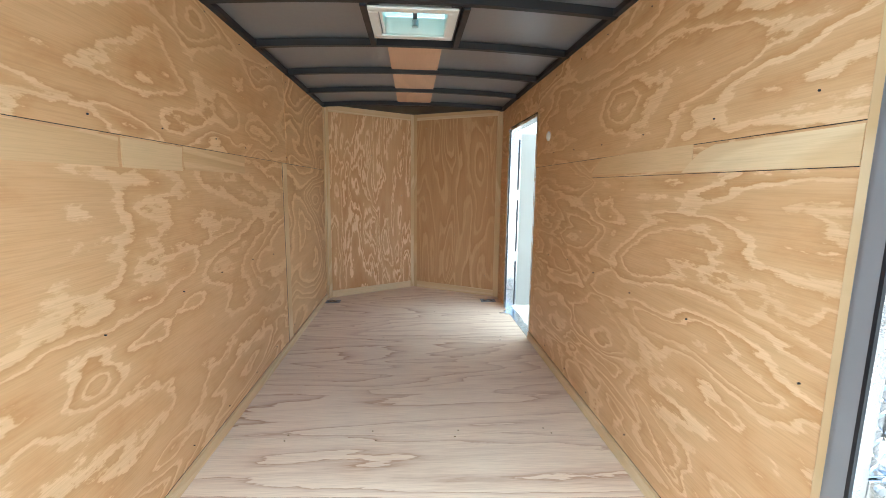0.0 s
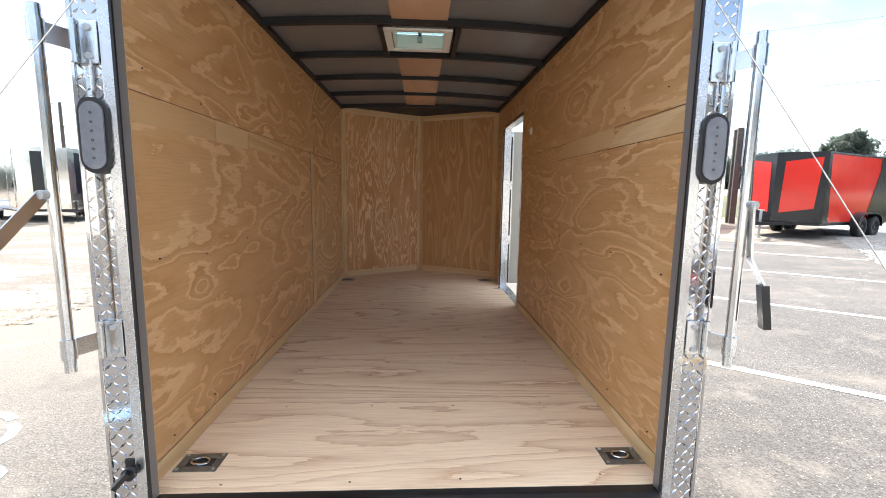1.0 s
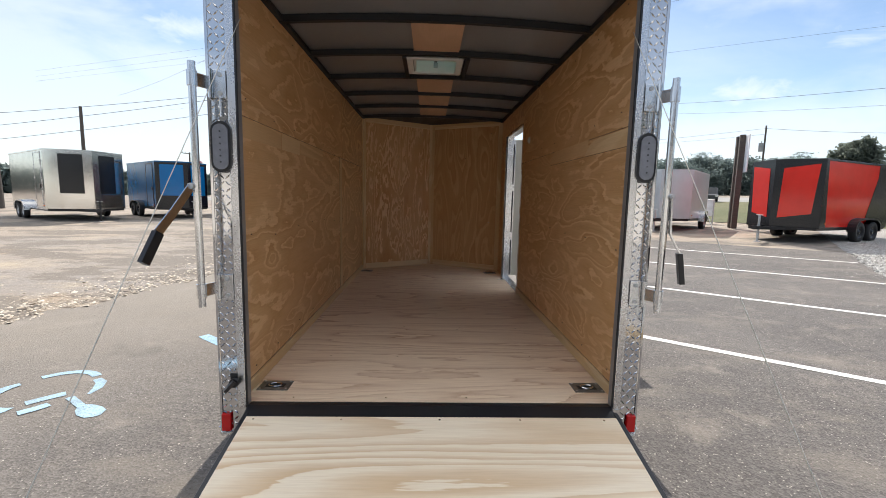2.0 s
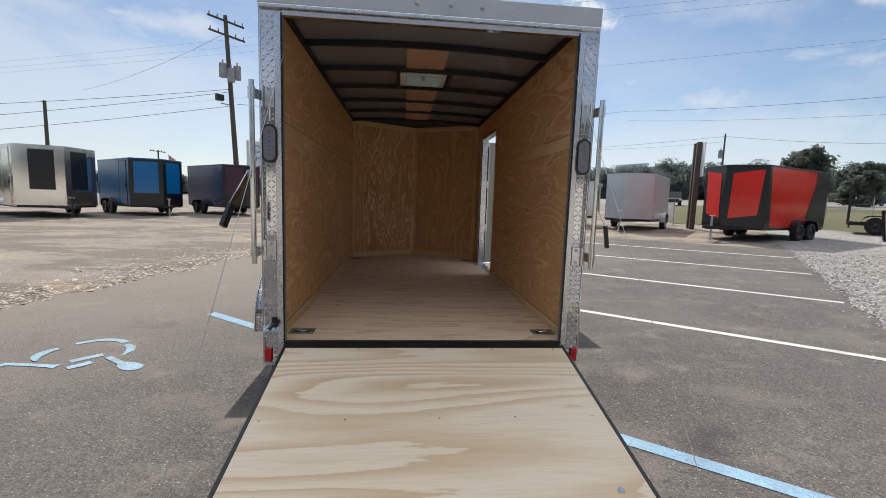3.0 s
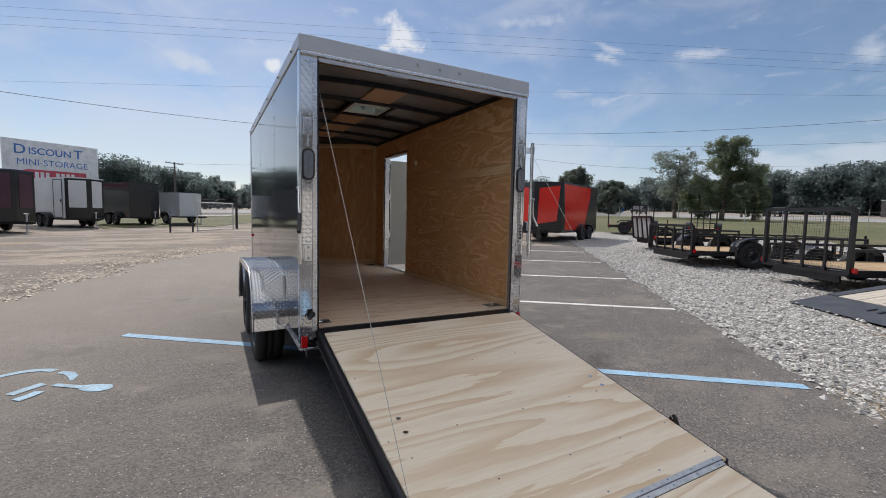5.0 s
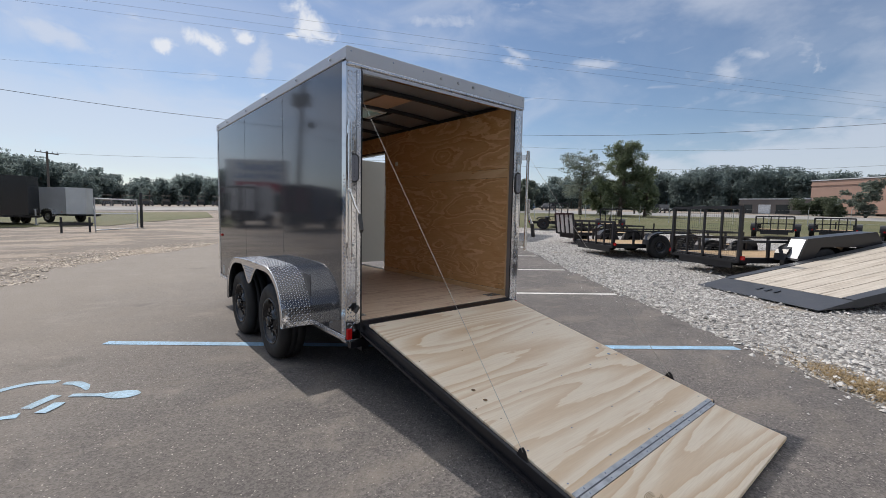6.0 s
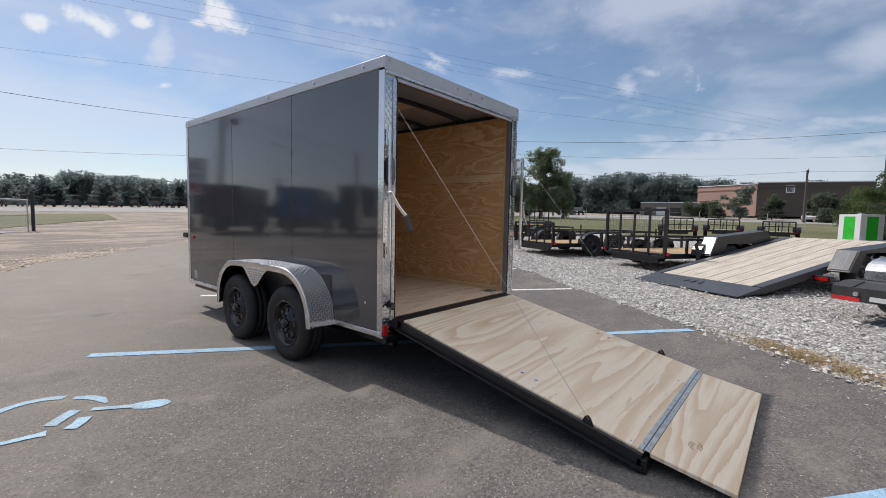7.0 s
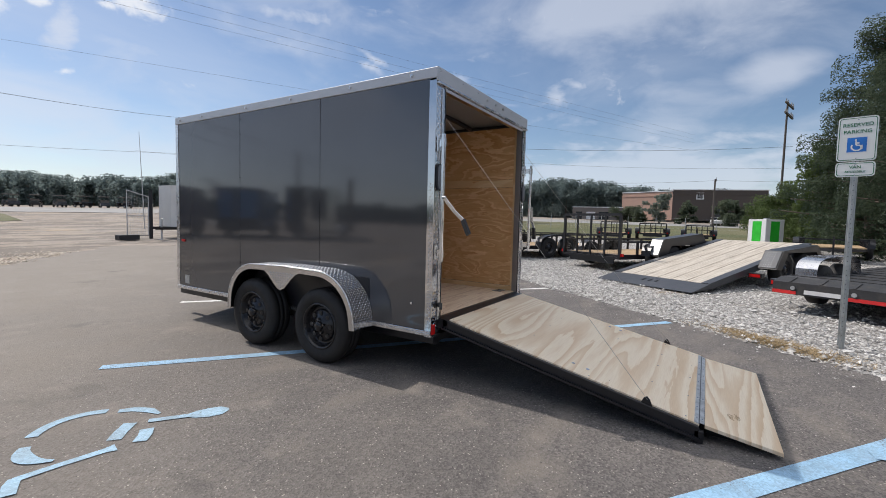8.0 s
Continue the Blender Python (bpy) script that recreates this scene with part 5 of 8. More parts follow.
stroke(arc(-0.01, 0.0, 0.27, 0.34, 138, 52), 0.060, "wheel_arc")
stroke(arc(-0.01, 0.0, 0.29, 0.23, 150, 222), [0.05, 0.055, 0.06, 0.07, 0.075, 0.08, 0.08, 0.08, 0.075, 0.07, 0.06, 0.05, 0.04, 0.03, 0.02], "wheel_arc")
stroke([(-0.385, -0.21), (-0.22, -0.225), (-0.05, -0.25), (0.0, -0.26)], [0.05, 0.045, 0.05, 0.08], "leg")
stroke([(-0.435, -0.34), (-0.40, -0.245), (-0.375, -0.20)], [0.06, 0.06, 0.05], "foot")
stroke([(0.025, -0.165), (0.09, -0.09), (0.165, -0.02)], 0.072, "thigh")
stroke([(0.095, -0.295), (0.15, -0.235), (0.185, -0.175)], 0.070, "thigh")
stroke([(0.195, 0.215), (0.265, 0.165), (0.31, 0.07), (0.32, -0.025)], [0.05, 0.065, 0.06, 0.02], "arm")
stroke([(0.235, -0.075), (0.32, -0.135), (0.43, -0.215)], 0.048, "body")
stroke([(0.40, -0.19), (0.44, -0.215), (0.50, -0.255), (0.565, -0.29), (0.60, -0.31)], [0.04, 0.10, 0.135, 0.12, 0.03], "head")


# loose stones
def pebbles(name, count, place, size, material, label, seed, flat_=0.6):
    """Many small angular stones in one mesh."""
    rng = np.random.default_rng(seed)
    base = np.array([(1, 0, 0), (-1, 0, 0), (0, 1, 0), (0, -1, 0), (0, 0, 1), (0, 0, -0.5)], float)
    tri = np.array([(0, 2, 4), (2, 1, 4), (1, 3, 4), (3, 0, 4), (2, 0, 5), (1, 2, 5), (3, 1, 5), (0, 3, 5)])
    vs, fs = [], []
    for i in range(count):
        x, y = place(rng)
        r = size[0] + (size[1] - size[0]) * rng.random() ** 2.2
        a = rng.random() * math.tau
        p = base * (1 + rng.uniform(-0.35, 0.35, (6, 3))) * r * np.array((1.0, 0.75, flat_))
        p[:4, 2] += rng.uniform(-0.3, 0.3, 4) * r
        c, s = math.cos(a), math.sin(a)
        q = p.copy()
        q[:, 0], q[:, 1] = p[:, 0] * c - p[:, 1] * s, p[:, 0] * s + p[:, 1] * c
        q += (x, y, ground_z(x, y) + r * 0.2)
        fs.append(tri + 6 * i)
        vs.append(q)
    ob = raw(name, np.concatenate(vs).tolist(), np.concatenate(fs).tolist(), material, kind="stuff")
    return tagged(ob, label, "stones")


pebbles("gravel_stones", 15000, lambda r: lot(r.uniform(-4.5, 13), 0.10 + 9.5 * r.random() ** 1.5 + 0.05 * r.normal()), (0.012, 0.042), M_STONE, "loose white and grey crushed limestone", 3)
pebbles("gravel_scatter", 420, lambda r: lot(r.uniform(-4.5, 13), -0.35 * abs(r.normal()) + 0.12), (0.004, 0.014), M_STONE, "limestone chips strayed onto the asphalt", 4)


def rubble_place(r):
    u = -4 + 15 * r.random() ** 1.3
    return lot(u, -8.1 - 0.45 * min(max(u + 1, -3), 6.2) + 0.12 * max(0, u - 7) + wobble(u, 2.0, 0.35) - abs(r.normal()) * 0.75 + 0.1)


pebbles("rubble", 4200, rubble_place, (0.010, 0.044), M_RUBBLE, "crumbled pavement edge and tan stones", 5, 0.28)


def dry_tufts(name, count, place, label, seed, high=0.10):
    rng = np.random.default_rng(seed)
    vs, fs = [], []
    for i in range(count):
        x, y = place(rng)
        z = ground_z(x, y)
        a, h = rng.random() * math.tau, high * rng.uniform(0.4, 1.2)
        w = 0.004
        lean = rng.normal(0, 0.06, 2)
        dx, dy = w * math.cos(a), w * math.sin(a)
        vs += [(x - dx, y - dy, z), (x + dx, y + dy, z), (x + lean[0], y + lean[1], z + h)]
        fs.append((3 * i, 3 * i + 1, 3 * i + 2))
    ob = raw(name, vs, fs, stone_mat(name + "_blades", (0.26, 0.185, 0.095), (0.46, 0.35, 0.20)), kind="stuff")
    return tagged(ob, label, "grass")


dry_tufts("dry_grass_tufts", 2700, lambda r: lot(-1.05 + r.normal() * 0.36, 0.35 + r.normal() * 0.10), "straw-coloured dead grass beside the asphalt", 6, 0.035)


# ---- background trailers ----
def panel_coat(name, col, rough=0.3, metal=0.0):
    return coat(name, col, rough, metal, 0.10, 0.9, 60, 0.02, 0.012)


M_SILVER = coat("mirror_chrome_skin", (0.70, 0.69, 0.67), 0.13, 1.0, 0.12, 1.2, 7, 0.3)
M_TRAILER_BLACK = panel_coat("gloss_black_skin", (0.010, 0.011, 0.014), 0.2)
M_TRAILER_BLUE = panel_coat("bright_blue_skin", (0.001, 0.150, 0.40), 0.16)
M_TRAILER_NAVY = panel_coat("deep_blue_skin", (0.004, 0.095, 0.25), 0.16)
M_TRAILER_PURPLE = panel_coat("purple_skin", (0.036, 0.027, 0.080), 0.2)
M_TRAILER_MAROON = panel_coat("maroon_skin", (0.062, 0.018, 0.037), 0.2)
M_TRAILER_WHITE = panel_coat("white_skin", (0.66, 0.66, 0.66), 0.35)
M_TRAILER_GREY = panel_coat("silver_grey_skin", (0.55, 0.57, 0.59), 0.35, 0.3)
M_TRAILER_RED = panel_coat("orange_red_skin", (0.72, 0.030, 0.020), 0.12)
M_STEEL_RIM = coat("silver_wheel_paint", (0.45, 0.45, 0.45), 0.35, 0.7)


def simple_wheel(parent, x, y, s, r, wide=0.2, rim=M_STEEL_RIM):
    def at(c, q, rad, w):
        return (x - s * w, y + c * rad, r + q * rad)
    prof = [(r * 0.55, 0.02), (r * 0.62, 0.0), (r * 0.9, 0.0), (r, 0.03), (r, wide - 0.03), (r * 0.9, wide), (r * 0.55, wide)]
    t = part("wheel", turned(bmesh.new(), prof, 24, at), M_RUBBER, parent, smooth=True)
    part("rim", turned(bmesh.new(), [(r * 0.57, 0.012), (r * 0.5, 0.05), (r * 0.2, 0.04), (r * 0.18, 0.015), (0.001, 0.014)], 20, at), rim, t, smooth=True)
    return t


def box_trailer(where, heading, wide, long_, high, skin, nose, label, accent=None, low=None, door=False, chrome_guard=False, fender=M_BLACK, wedge=0.7, axles=2, slash=None, name="enclosed_trailer", top=None):
    """A parked enclosed trailer. Its nose points along its own +y; its origin is on the ground under the nose's tip."""
    x, y = where
    th = thing(name, pose(x, y, ground_z(x, y), 0, 0, heading), label, "trailer", "parked enclosed trailers")
    h0, h1, w = 0.50, 0.50 + high, wide / 2
    yb, yf = -wedge - long_, -wedge
    for s in (-1, 1):
        part("side_wall", box(min(s * (w - 0.03), s * w), max(s * (w - 0.03), s * w), yb, yf, h0, h1, bev=0.004), skin, th)
        part("nose_panel", prism(bmesh.new(), [(s * w, yf), (0, 0), (0, -0.04), (s * w, yf - 0.04)], lambda u, v, d: (u, v, d), h0, h1), nose, th)
        d = Vector((-s * w, -yf)).normalized()
        o = Vector((d.y, -d.x)) * (1 if s < 0 else -1)
        if o.y < 0:
            o = -o
        L = math.hypot(w, yf)
        if accent:
            for f0, f1 in (((0.30, 0.80),) if chrome_guard else ((0.14, 0.86),)):
                z0, z1 = h0 + high * 0.27, h1 - high * 0.05
                p, q = Vector((s * w, yf)) + d * L * f0, Vector((s * w, yf)) + d * L * f1
                def place(u, v, dd):
                    k = p + (q - p) * u + o * dd
                    return (k.x, k.y, v)
                shape = [(0, z0), (1, z0), (1, z1), (0, z1)] if not slash else [(0.06, z0 - 0.14), (1.0, z0 - 0.28), (0.94, z1 - 0.12), (-0.06, z1)]
                part("accent_panel", prism(bmesh.new(), shape, place, 0.003, 0.012), accent, th)
        if chrome_guard:
            p, q = Vector((s * w, yf)) + d * L * 0.02, Vector((s * w, yf)) + d * L * 0.98
            def place2(u, v, dd):
                k = p + (q - p) * u + o * dd
                return (k.x, k.y, v)
            part("stone_guard", prism(bmesh.new(), [(0, h0), (1, h0), (1, h0 + 0.5), (0, h0 + 0.5)], place2, 0.003, 0.010), M_SILVER, th)
        part("roof_rail", box(min(s * (w - 0.05), s * (w + 0.012)), max(s * (w - 0.05), s * (w + 0.012)), yb - 0.01, yf + 0.01, h1 - 0.01, h1 + 0.05, bev=0.01), top or skin, th)
        part("nose_rail", prism(bmesh.new(), [(s * (w + 0.01), yf), (0, 0.015), (0, -0.05), (s * (w - 0.02), yf - 0.05)], lambda u, v, dd: (u, v, dd), h1 - 0.005, h1 + 0.055), top or skin, th)
        part("bottom_rail", box(min(s * (w - 0.05), s * (w + 0.008)), max(s * (w - 0.05), s * (w + 0.008)), yb, yf, h0 - 0.04, h0 + 0.005), M_BLACK if skin is not M_SILVER else M_ALU, th)
        mid = yb + long_ * 0.42
        ys = (mid - 0.44, mid + 0.44) if axles == 2 else (mid,)
        for yy in ys:
            simple_wheel(th, s * (w + 0.20), yy, s, 0.34, 0.2, M_RIM if fender is M_BLACK else M_STEEL_RIM)
        half = 0.44 + 0.40 if axles == 2 else 0.42
        bm = bmesh.new()
        ring = []
        for i in range(15):
            a = math.pi * i / 14
            c = math.cos(a)
            yy = mid + half * (abs(c) ** 0.6) * (1 if c > 0 else -1)
            zz = 0.36 + 0.44 * math.sin(a) ** 0.7
            ring.append([bm.verts.new((s * w, yy, zz)), bm.verts.new((s * (w + 0.24), yy, zz)), bm.verts.new((s * (w + 0.24), mid + (yy - mid) * 0.95, zz - 0.05 * math.sin(a)))])
        for a, b in zip(ring, ring[1:]):
            bm.faces.new((a[0], a[1], b[1], b[0]))
            bm.faces.new((a[1], a[2], b[2], b[1]))
        part("fender", bm, fender, th)
        part("marker_lamp", box(min(s * w, s * (w + 0.02)), max(s * w, s * (w + 0.02)), yf - 0.35, yf - 0.27, h0 + 0.10, h0 + 0.14), M_AMBER, th)
    part("rear_wall", box(-w, w, yb, yb + 0.03, h0, h1), skin, th)
    bm = prism(bmesh.new(), [(-w, yb), (w, yb), (w, yf), (0, 0), (-w, yf)], lambda u, v, d: (u, v, d), h1 + 0.01, h1 + 0.04)
    part("roof", bm, M_TRAILER_WHITE, th)
    bm = prism(bmesh.new(), [(-w + 0.05, yb), (w - 0.05, yb), (w - 0.05, yf), (0, -0.05), (-w + 0.05, yf)], lambda u, v, d: (u, v, d), h0 - 0.10, h0)
    part("chassis", bm, M_BLACK, th)
    bm = bar(bmesh.new(), (-0.45, yf + 0.2, 0.44), (0, 0.85, 0.44), 0.06, 0.10)
    bar(bm, (0.45, yf + 0.2, 0.44), (0, 0.85, 0.44), 0.06, 0.10)
    bx(bm, -0.05, 0.05, 0.75, 1.0, 0.42, 0.52)
    part("tongue", bm, M_BLACK, th)
    jack = part("jack", rod(bmesh.new(), (0, 0.55, 0.0), (0, 0.55, 0.85), 0.035, 10), M_GALV if not chrome_guard else M_BLACK, th)
    bm = rod(bmesh.new(), (-0.09, 0.55, 0.84), (0.10, 0.55, 0.84), 0.012, 8)
    bx(bm, -0.07, 0.07, 0.48, 0.62, 0.0, 0.02)
    part("jack_foot", bm, M_GALV, jack)
    if door:
        leafp = part("side_door", box(w, w + 0.012, yf - 1.25, yf - 0.35, h0 + 0.05, h1 - 0.10, bev=0.004), skin, th)
        part("door_frame", frame_x(w, yf - 1.30, yf - 0.30, h0 + 0.02, h1 - 0.06), M_ALU if skin is M_SILVER else M_BLACK, leafp)
        part("handle", box(w + 0.012, w + 0.05, yf - 0.47, yf - 0.40, h0 + 0.85, h0 + 1.0), M_BLKPLASTIC, leafp)
    return th


def frame_x(x, y0, y1, z0, z1, wd=0.035):
    bm = bmesh.new()
    for a in ((y0, y0 + wd, z0, z1), (y1 - wd, y1, z0, z1), (y0 + wd, y1 - wd, z1 - wd, z1), (y0 + wd, y1 - wd, z0, z0 + wd)):
        bx(bm, x, x + 0.02, *a)
    return bm


def head(x, y, turn):
    return math.degrees(math.atan2(-(-0.5 - x), (-2.4 - y))) + turn


def bearing(az, dist, ex=-0.4, ey=-2.4):
    return (ex + dist * math.sin(radians(az)), ey + dist * math.cos(radians(az)))


def parked(tip, heading, wide, wedge, long_, roof_z, *args, **more):
    """A trailer whose roof stands at the height roof_z."""
    return box_trailer(tip, heading, wide, long_, roof_z - 0.55 - ground_z(*tip), *args, wedge=wedge, **more)


parked((-14.15, 16.86), -127.1, 2.75, 0.92, 5.6, 2.97, M_SILVER, M_SILVER, "mirror-chrome enclosed trailer with black nose panels", M_TRAILER_BLACK, door=True, chrome_guard=True, fender=M_ALU)
parked((-11.82, 19.75), -131.6, 2.34, 0.80, 4.4, 2.80, M_TRAILER_NAVY, M_TRAILER_BLACK, "deep blue enclosed trailer with bright blue panels", M_TRAILER_BLUE, door=True)
parked((-8.69, 22.02), -133.8, 2.08, 0.61, 4.5, 2.80, M_TRAILER_PURPLE, M_TRAILER_BLACK, "dark purple enclosed trailer with maroon nose panels", M_TRAILER_MAROON)
parked((-7.09, 26.58), -145.8, 1.75, 0.53, 3.8, 2.83, M_TRAILER_WHITE, M_TRAILER_BLACK, "white and black enclosed trailer with a side door", M_TRAILER_WHITE, door=True)
parked((-4.67, 29.07), -147.2, 1.69, 0.60, 3.2, 2.83, M_TRAILER_BLACK, M_TRAILER_BLACK, "plain black enclosed cargo trailer")
parked((-2.3, 30.6), -140.0, 1.62, 0.42, 1.9, 2.36, M_TRAILER_GREY, M_TRAILER_GREY, "small silver-grey enclosed trailer", axles=1, fender=M_ALU)
parked((9.16, 15.01), 137.3, 1.96, 0.69, 3.4, 2.68, M_TRAILER_GREY, M_TRAILER_GREY, "silver enclosed trailer with an aluminium fender", M_TRAILER_GREY, axles=1, fender=M_ALU)
parked((5.6, 17.3), 118, 1.8, 0.5, 3.4, 2.45, M_TRAILER_WHITE, M_TRAILER_WHITE, "small plain white enclosed trailer", axles=1, fender=M_ALU)
red = parked((10.81, 11.44), 113.5, 2.05, 0.65, 4.4, 2.80, M_TRAILER_RED, M_TRAILER_BLACK, "orange-red and black enclosed trailer on gravel", M_TRAILER_RED, slash=True, top=M_TRAILER_BLACK)
RT = 0.5 + 2.80 - 0.55 - ground_z(10.81, 11.44)
for s in (-1, 1):
    w = 2.05 / 2
    bm = prism(bmesh.new(), [(-5.05, 0.5), (-3.7, 0.5), (-3.5, 0.85), (-4.05, RT - 0.4), (-4.05, RT), (-5.05, RT)], lambda u, v, d: (d, u, v), s * (w + 0.002), s * (w + 0.010))
    part("rear_side_panel", bm, M_TRAILER_BLACK, red)
    bm = prism(bmesh.new(), [(-0.65, 0.5), (-0.65, RT), (-0.78, RT), (-1.0, 0.5)], lambda u, v, d: (d, u, v), s * (w + 0.002), s * (w + 0.010))
    part("front_side_panel", bm, M_TRAILER_BLACK, red)

# ---- open trailers on the gravel ----
def plank_mat(name, light, dark, grain=(1.2, 18, 18)):
    k = Mat(name, 0.8)
    st = k.mapped(grain)
    c = k.mix(k.range(k.noise(1.5, 4, 0.6, st), 0.35, 0.7), light, dark)
    c = k.mix(k.range(k.random(), 0, 1, 0.0, 0.45), c, tuple(q * 0.72 for q in light))
    c = k.mix(k.range(k.noise(3, 5, 0.7), 0.55, 0.75, 0.0, 0.5), c, tuple(q * 0.6 for q in dark))
    k.color(c)
    k.bump(k.noise(4, 3, 0.6, st), 0.25, 0.004)
    return k.m


M_PLANK = plank_mat("treated_pine_planks", (0.50, 0.36, 0.21), (0.33, 0.21, 0.11), (20, 0.8, 3))
M_OLDPLANK = plank_mat("weathered_pine_planks", (0.57, 0.52, 0.45), (0.34, 0.29, 0.235), (20, 0.8, 3))
M_EXPANDED = coat("pale_slat_paint", (0.50, 0.50, 0.50), 0.5, 0.5)
M_REDTAPE = coat("red_tape", (0.60, 0.03, 0.03), 0.3)


def utility_trailer(where, heading, wide, long_, label, gate_high=1.4, gate_tilt=0.0, axles=2, rail=0.42, slats=None, gate_bars=5, name="utility_trailer", dz=0.44, net=0.12):
    """A black open trailer. Its gate stands at local y = 0, the tongue points along +y."""
    x, y = where
    th = thing(name, pose(x, y, ground_z(x, y), 0, 0, heading), label, "trailer", "open utility trailers")
    w = wide / 2
    for s in (-1, 1):
        part("side_frame", box(min(s * (w - 0.05), s * w), max(s * (w - 0.05), s * w), 0, long_, dz - 0.10, dz + 0.02), M_BLACK, th)
        part("top_rail", box(min(s * (w - 0.05), s * w), max(s * (w - 0.05), s * w), 0, long_, dz + rail - 0.03, dz + rail + 0.02), M_BLACK, th)
        n = max(3, int(long_ / 0.62))
        for i in range(n + 1):
            yy = i * (long_ - 0.05) / n
            part("rail_post", box(min(s * (w - 0.05), s * w), max(s * (w - 0.05), s * w), yy, yy + 0.05, dz + 0.02, dz + rail - 0.03), M_BLACK, th)
        mid = long_ * 0.40
        for yy in ((mid - 0.42, mid + 0.42) if axles == 2 else (mid,)):
            simple_wheel(th, s * (w + 0.24), yy, s, 0.34, 0.2, M_RIM)
        half = 0.86 if axles == 2 else 0.44
        bm = bmesh.new()
        ring = []
        for i in range(13):
            a = math.pi * i / 12
            c = math.cos(a)
            yy = mid + half * (abs(c) ** 0.6) * (1 if c > 0 else -1)
            zz = 0.40 + 0.37 * math.sin(a) ** 0.7
            ring.append([bm.verts.new((s * (w + 0.01), yy, zz)), bm.verts.new((s * (w + 0.27), yy, zz)), bm.verts.new((s * (w + 0.27), yy, zz - 0.05))])
        for a, b in zip(ring, ring[1:]):
            bm.faces.new((a[0], a[1], b[1], b[0]))
            bm.faces.new((a[1], a[2], b[2], b[1]))
        part("fender", bm, M_BLACK, th)
        part("tail_lamp", box(min(s * (w - 0.02), s * (w + 0.10)), max(s * (w - 0.02), s * (w + 0.10)), -0.03, 0.02, dz - 0.02, dz + 0.06), M_REDLENS, th)
    part("front_rail", box(-w, w, long_ - 0.05, long_, dz + rail - 0.03, dz + rail + 0.02), M_BLACK, th)
    part("rear_frame", box(-w, w, 0, 0.06, dz - 0.10, dz + 0.02), M_BLACK, th)
    nb = max(4, int(wide / 0.19))
    bw = (wide - 0.12) / nb
    for i in range(nb):
        x0 = -w + 0.06 + i * bw
        part("deck_plank", box(x0 + 0.004, x0 + bw - 0.004, 0.07, long_ - 0.05, dz - 0.02, dz + 0.02), M_PLANK, th)
    for yy in (0.5, long_ * 0.5, long_ - 0.4):
        part("crossmember", box(-w + 0.05, w - 0.05, yy, yy + 0.05, dz - 0.10, dz - 0.025), M_BLACK, th)
    bm = bar(bmesh.new(), (-w + 0.1, long_, dz - 0.06), (0, long_ + 1.2, dz - 0.06), 0.06, 0.09)
    bar(bm, (w - 0.1, long_, dz - 0.06), (0, long_ + 1.2, dz - 0.06), 0.06, 0.09)
    part("tongue", bm, M_BLACK, th)
    part("jack", rod(bmesh.new(), (0, long_ + 1.0, 0), (0, long_ + 1.0, 0.85), 0.03, 10), M_BLACK, th)
    part("rear_stand", box(-w + 0.2, w - 0.2, 0.0, 0.04, dz - 0.22, dz - 0.10), M_BLACK, th)
    if gate_high:
        c, q = math.cos(radians(gate_tilt)), math.sin(radians(gate_tilt))
        def gp(u, v):
            return Vector((u, -0.03 - q * v, dz - 0.06 + c * v))
        bm = bmesh.new()
        bar(bm, gp(-w, 0), gp(-w, gate_high), 0.065, 0.06, (0, 1, 0))
        bar(bm, gp(w, 0), gp(w, gate_high), 0.065, 0.06, (0, 1, 0))
        bar(bm, gp(-w, 0), gp(w, 0), 0.05, 0.05)
        bar(bm, gp(-w, gate_high), gp(w, gate_high), 0.06, 0.065)
        gate = part("ramp_gate", bm, M_BLACK, th)
        for i in range(1, gate_bars):
            u = -w + wide * i / gate_bars
            part("gate_bar", bar(bmesh.new(), gp(u, 0.02), gp(u, gate_high - 0.02), 0.045, 0.035, (0, 1, 0)), M_BLACK, gate)
        if slats:
            for i in range(gate_bars):
                u = -w + wide * (i + 0.5) / gate_bars
                part("gate_slat", bar(bmesh.new(), gp(u, 0.04), gp(u, gate_high - 0.04), wide / gate_bars * 0.62, 0.01, (0, 1, 0)), slats, gate)
        else:
            bm = bmesh.new()
            k = net
            for i in range(int(wide / k)):
                rod(bm, gp(-w + i * k, 0.02), gp(-w + i * k, gate_high - 0.02), 0.0017, 4, caps=False)
            for i in range(int(gate_high / k)):
                rod(bm, gp(-w, i * k), gp(w, i * k), 0.0017, 4, caps=False)
            part("gate_mesh", bm, M_BLACK, gate, kind="stuff")
    return th


BACK = -118.6   # heading of the trailers parked side by side

utility_trailer((9.75, 4.45), BACK, 2.2, 4.4, "black open utility trailer with plank deck and low gate", 0.70, 0, rail=0.39, dz=0.38)
utility_trailer((8.50, 0.92), BACK, 1.9, 4.2, "black open utility trailer with tall mesh gate", 1.12, 0, rail=0.36, dz=0.41, gate_bars=4, net=0.055)
utility_trailer((12.6, 7.35), BACK, 1.5, 3.0, "small black utility trailer with pale slatted gate", 0.80, 8, 1, 0.30, M_EXPANDED, 4)
utility_trailer((19.4, 14.7), -140, 1.5, 2.1, "low black utility trailer with pale slatted gate", 1.35, 0, 1, 0.02, M_EXPANDED)
utility_trailer((21.9, 14.3), -53, 1.2, 2.4, "small black utility trailer with upright gate", 1.25, 0, 1, 0.30, gate_bars=3)
utility_trailer((21.4, 10.3), -60, 1.15, 2.6, "small black utility trailer with upright gate", 0.95, 0, 1, 0.30, gate_bars=4)
utility_trailer((23.8, 3.0), -80, 1.5, 3.0, "black utility trailer with upright mesh gate", 0.72, 0, 1, 0.30)
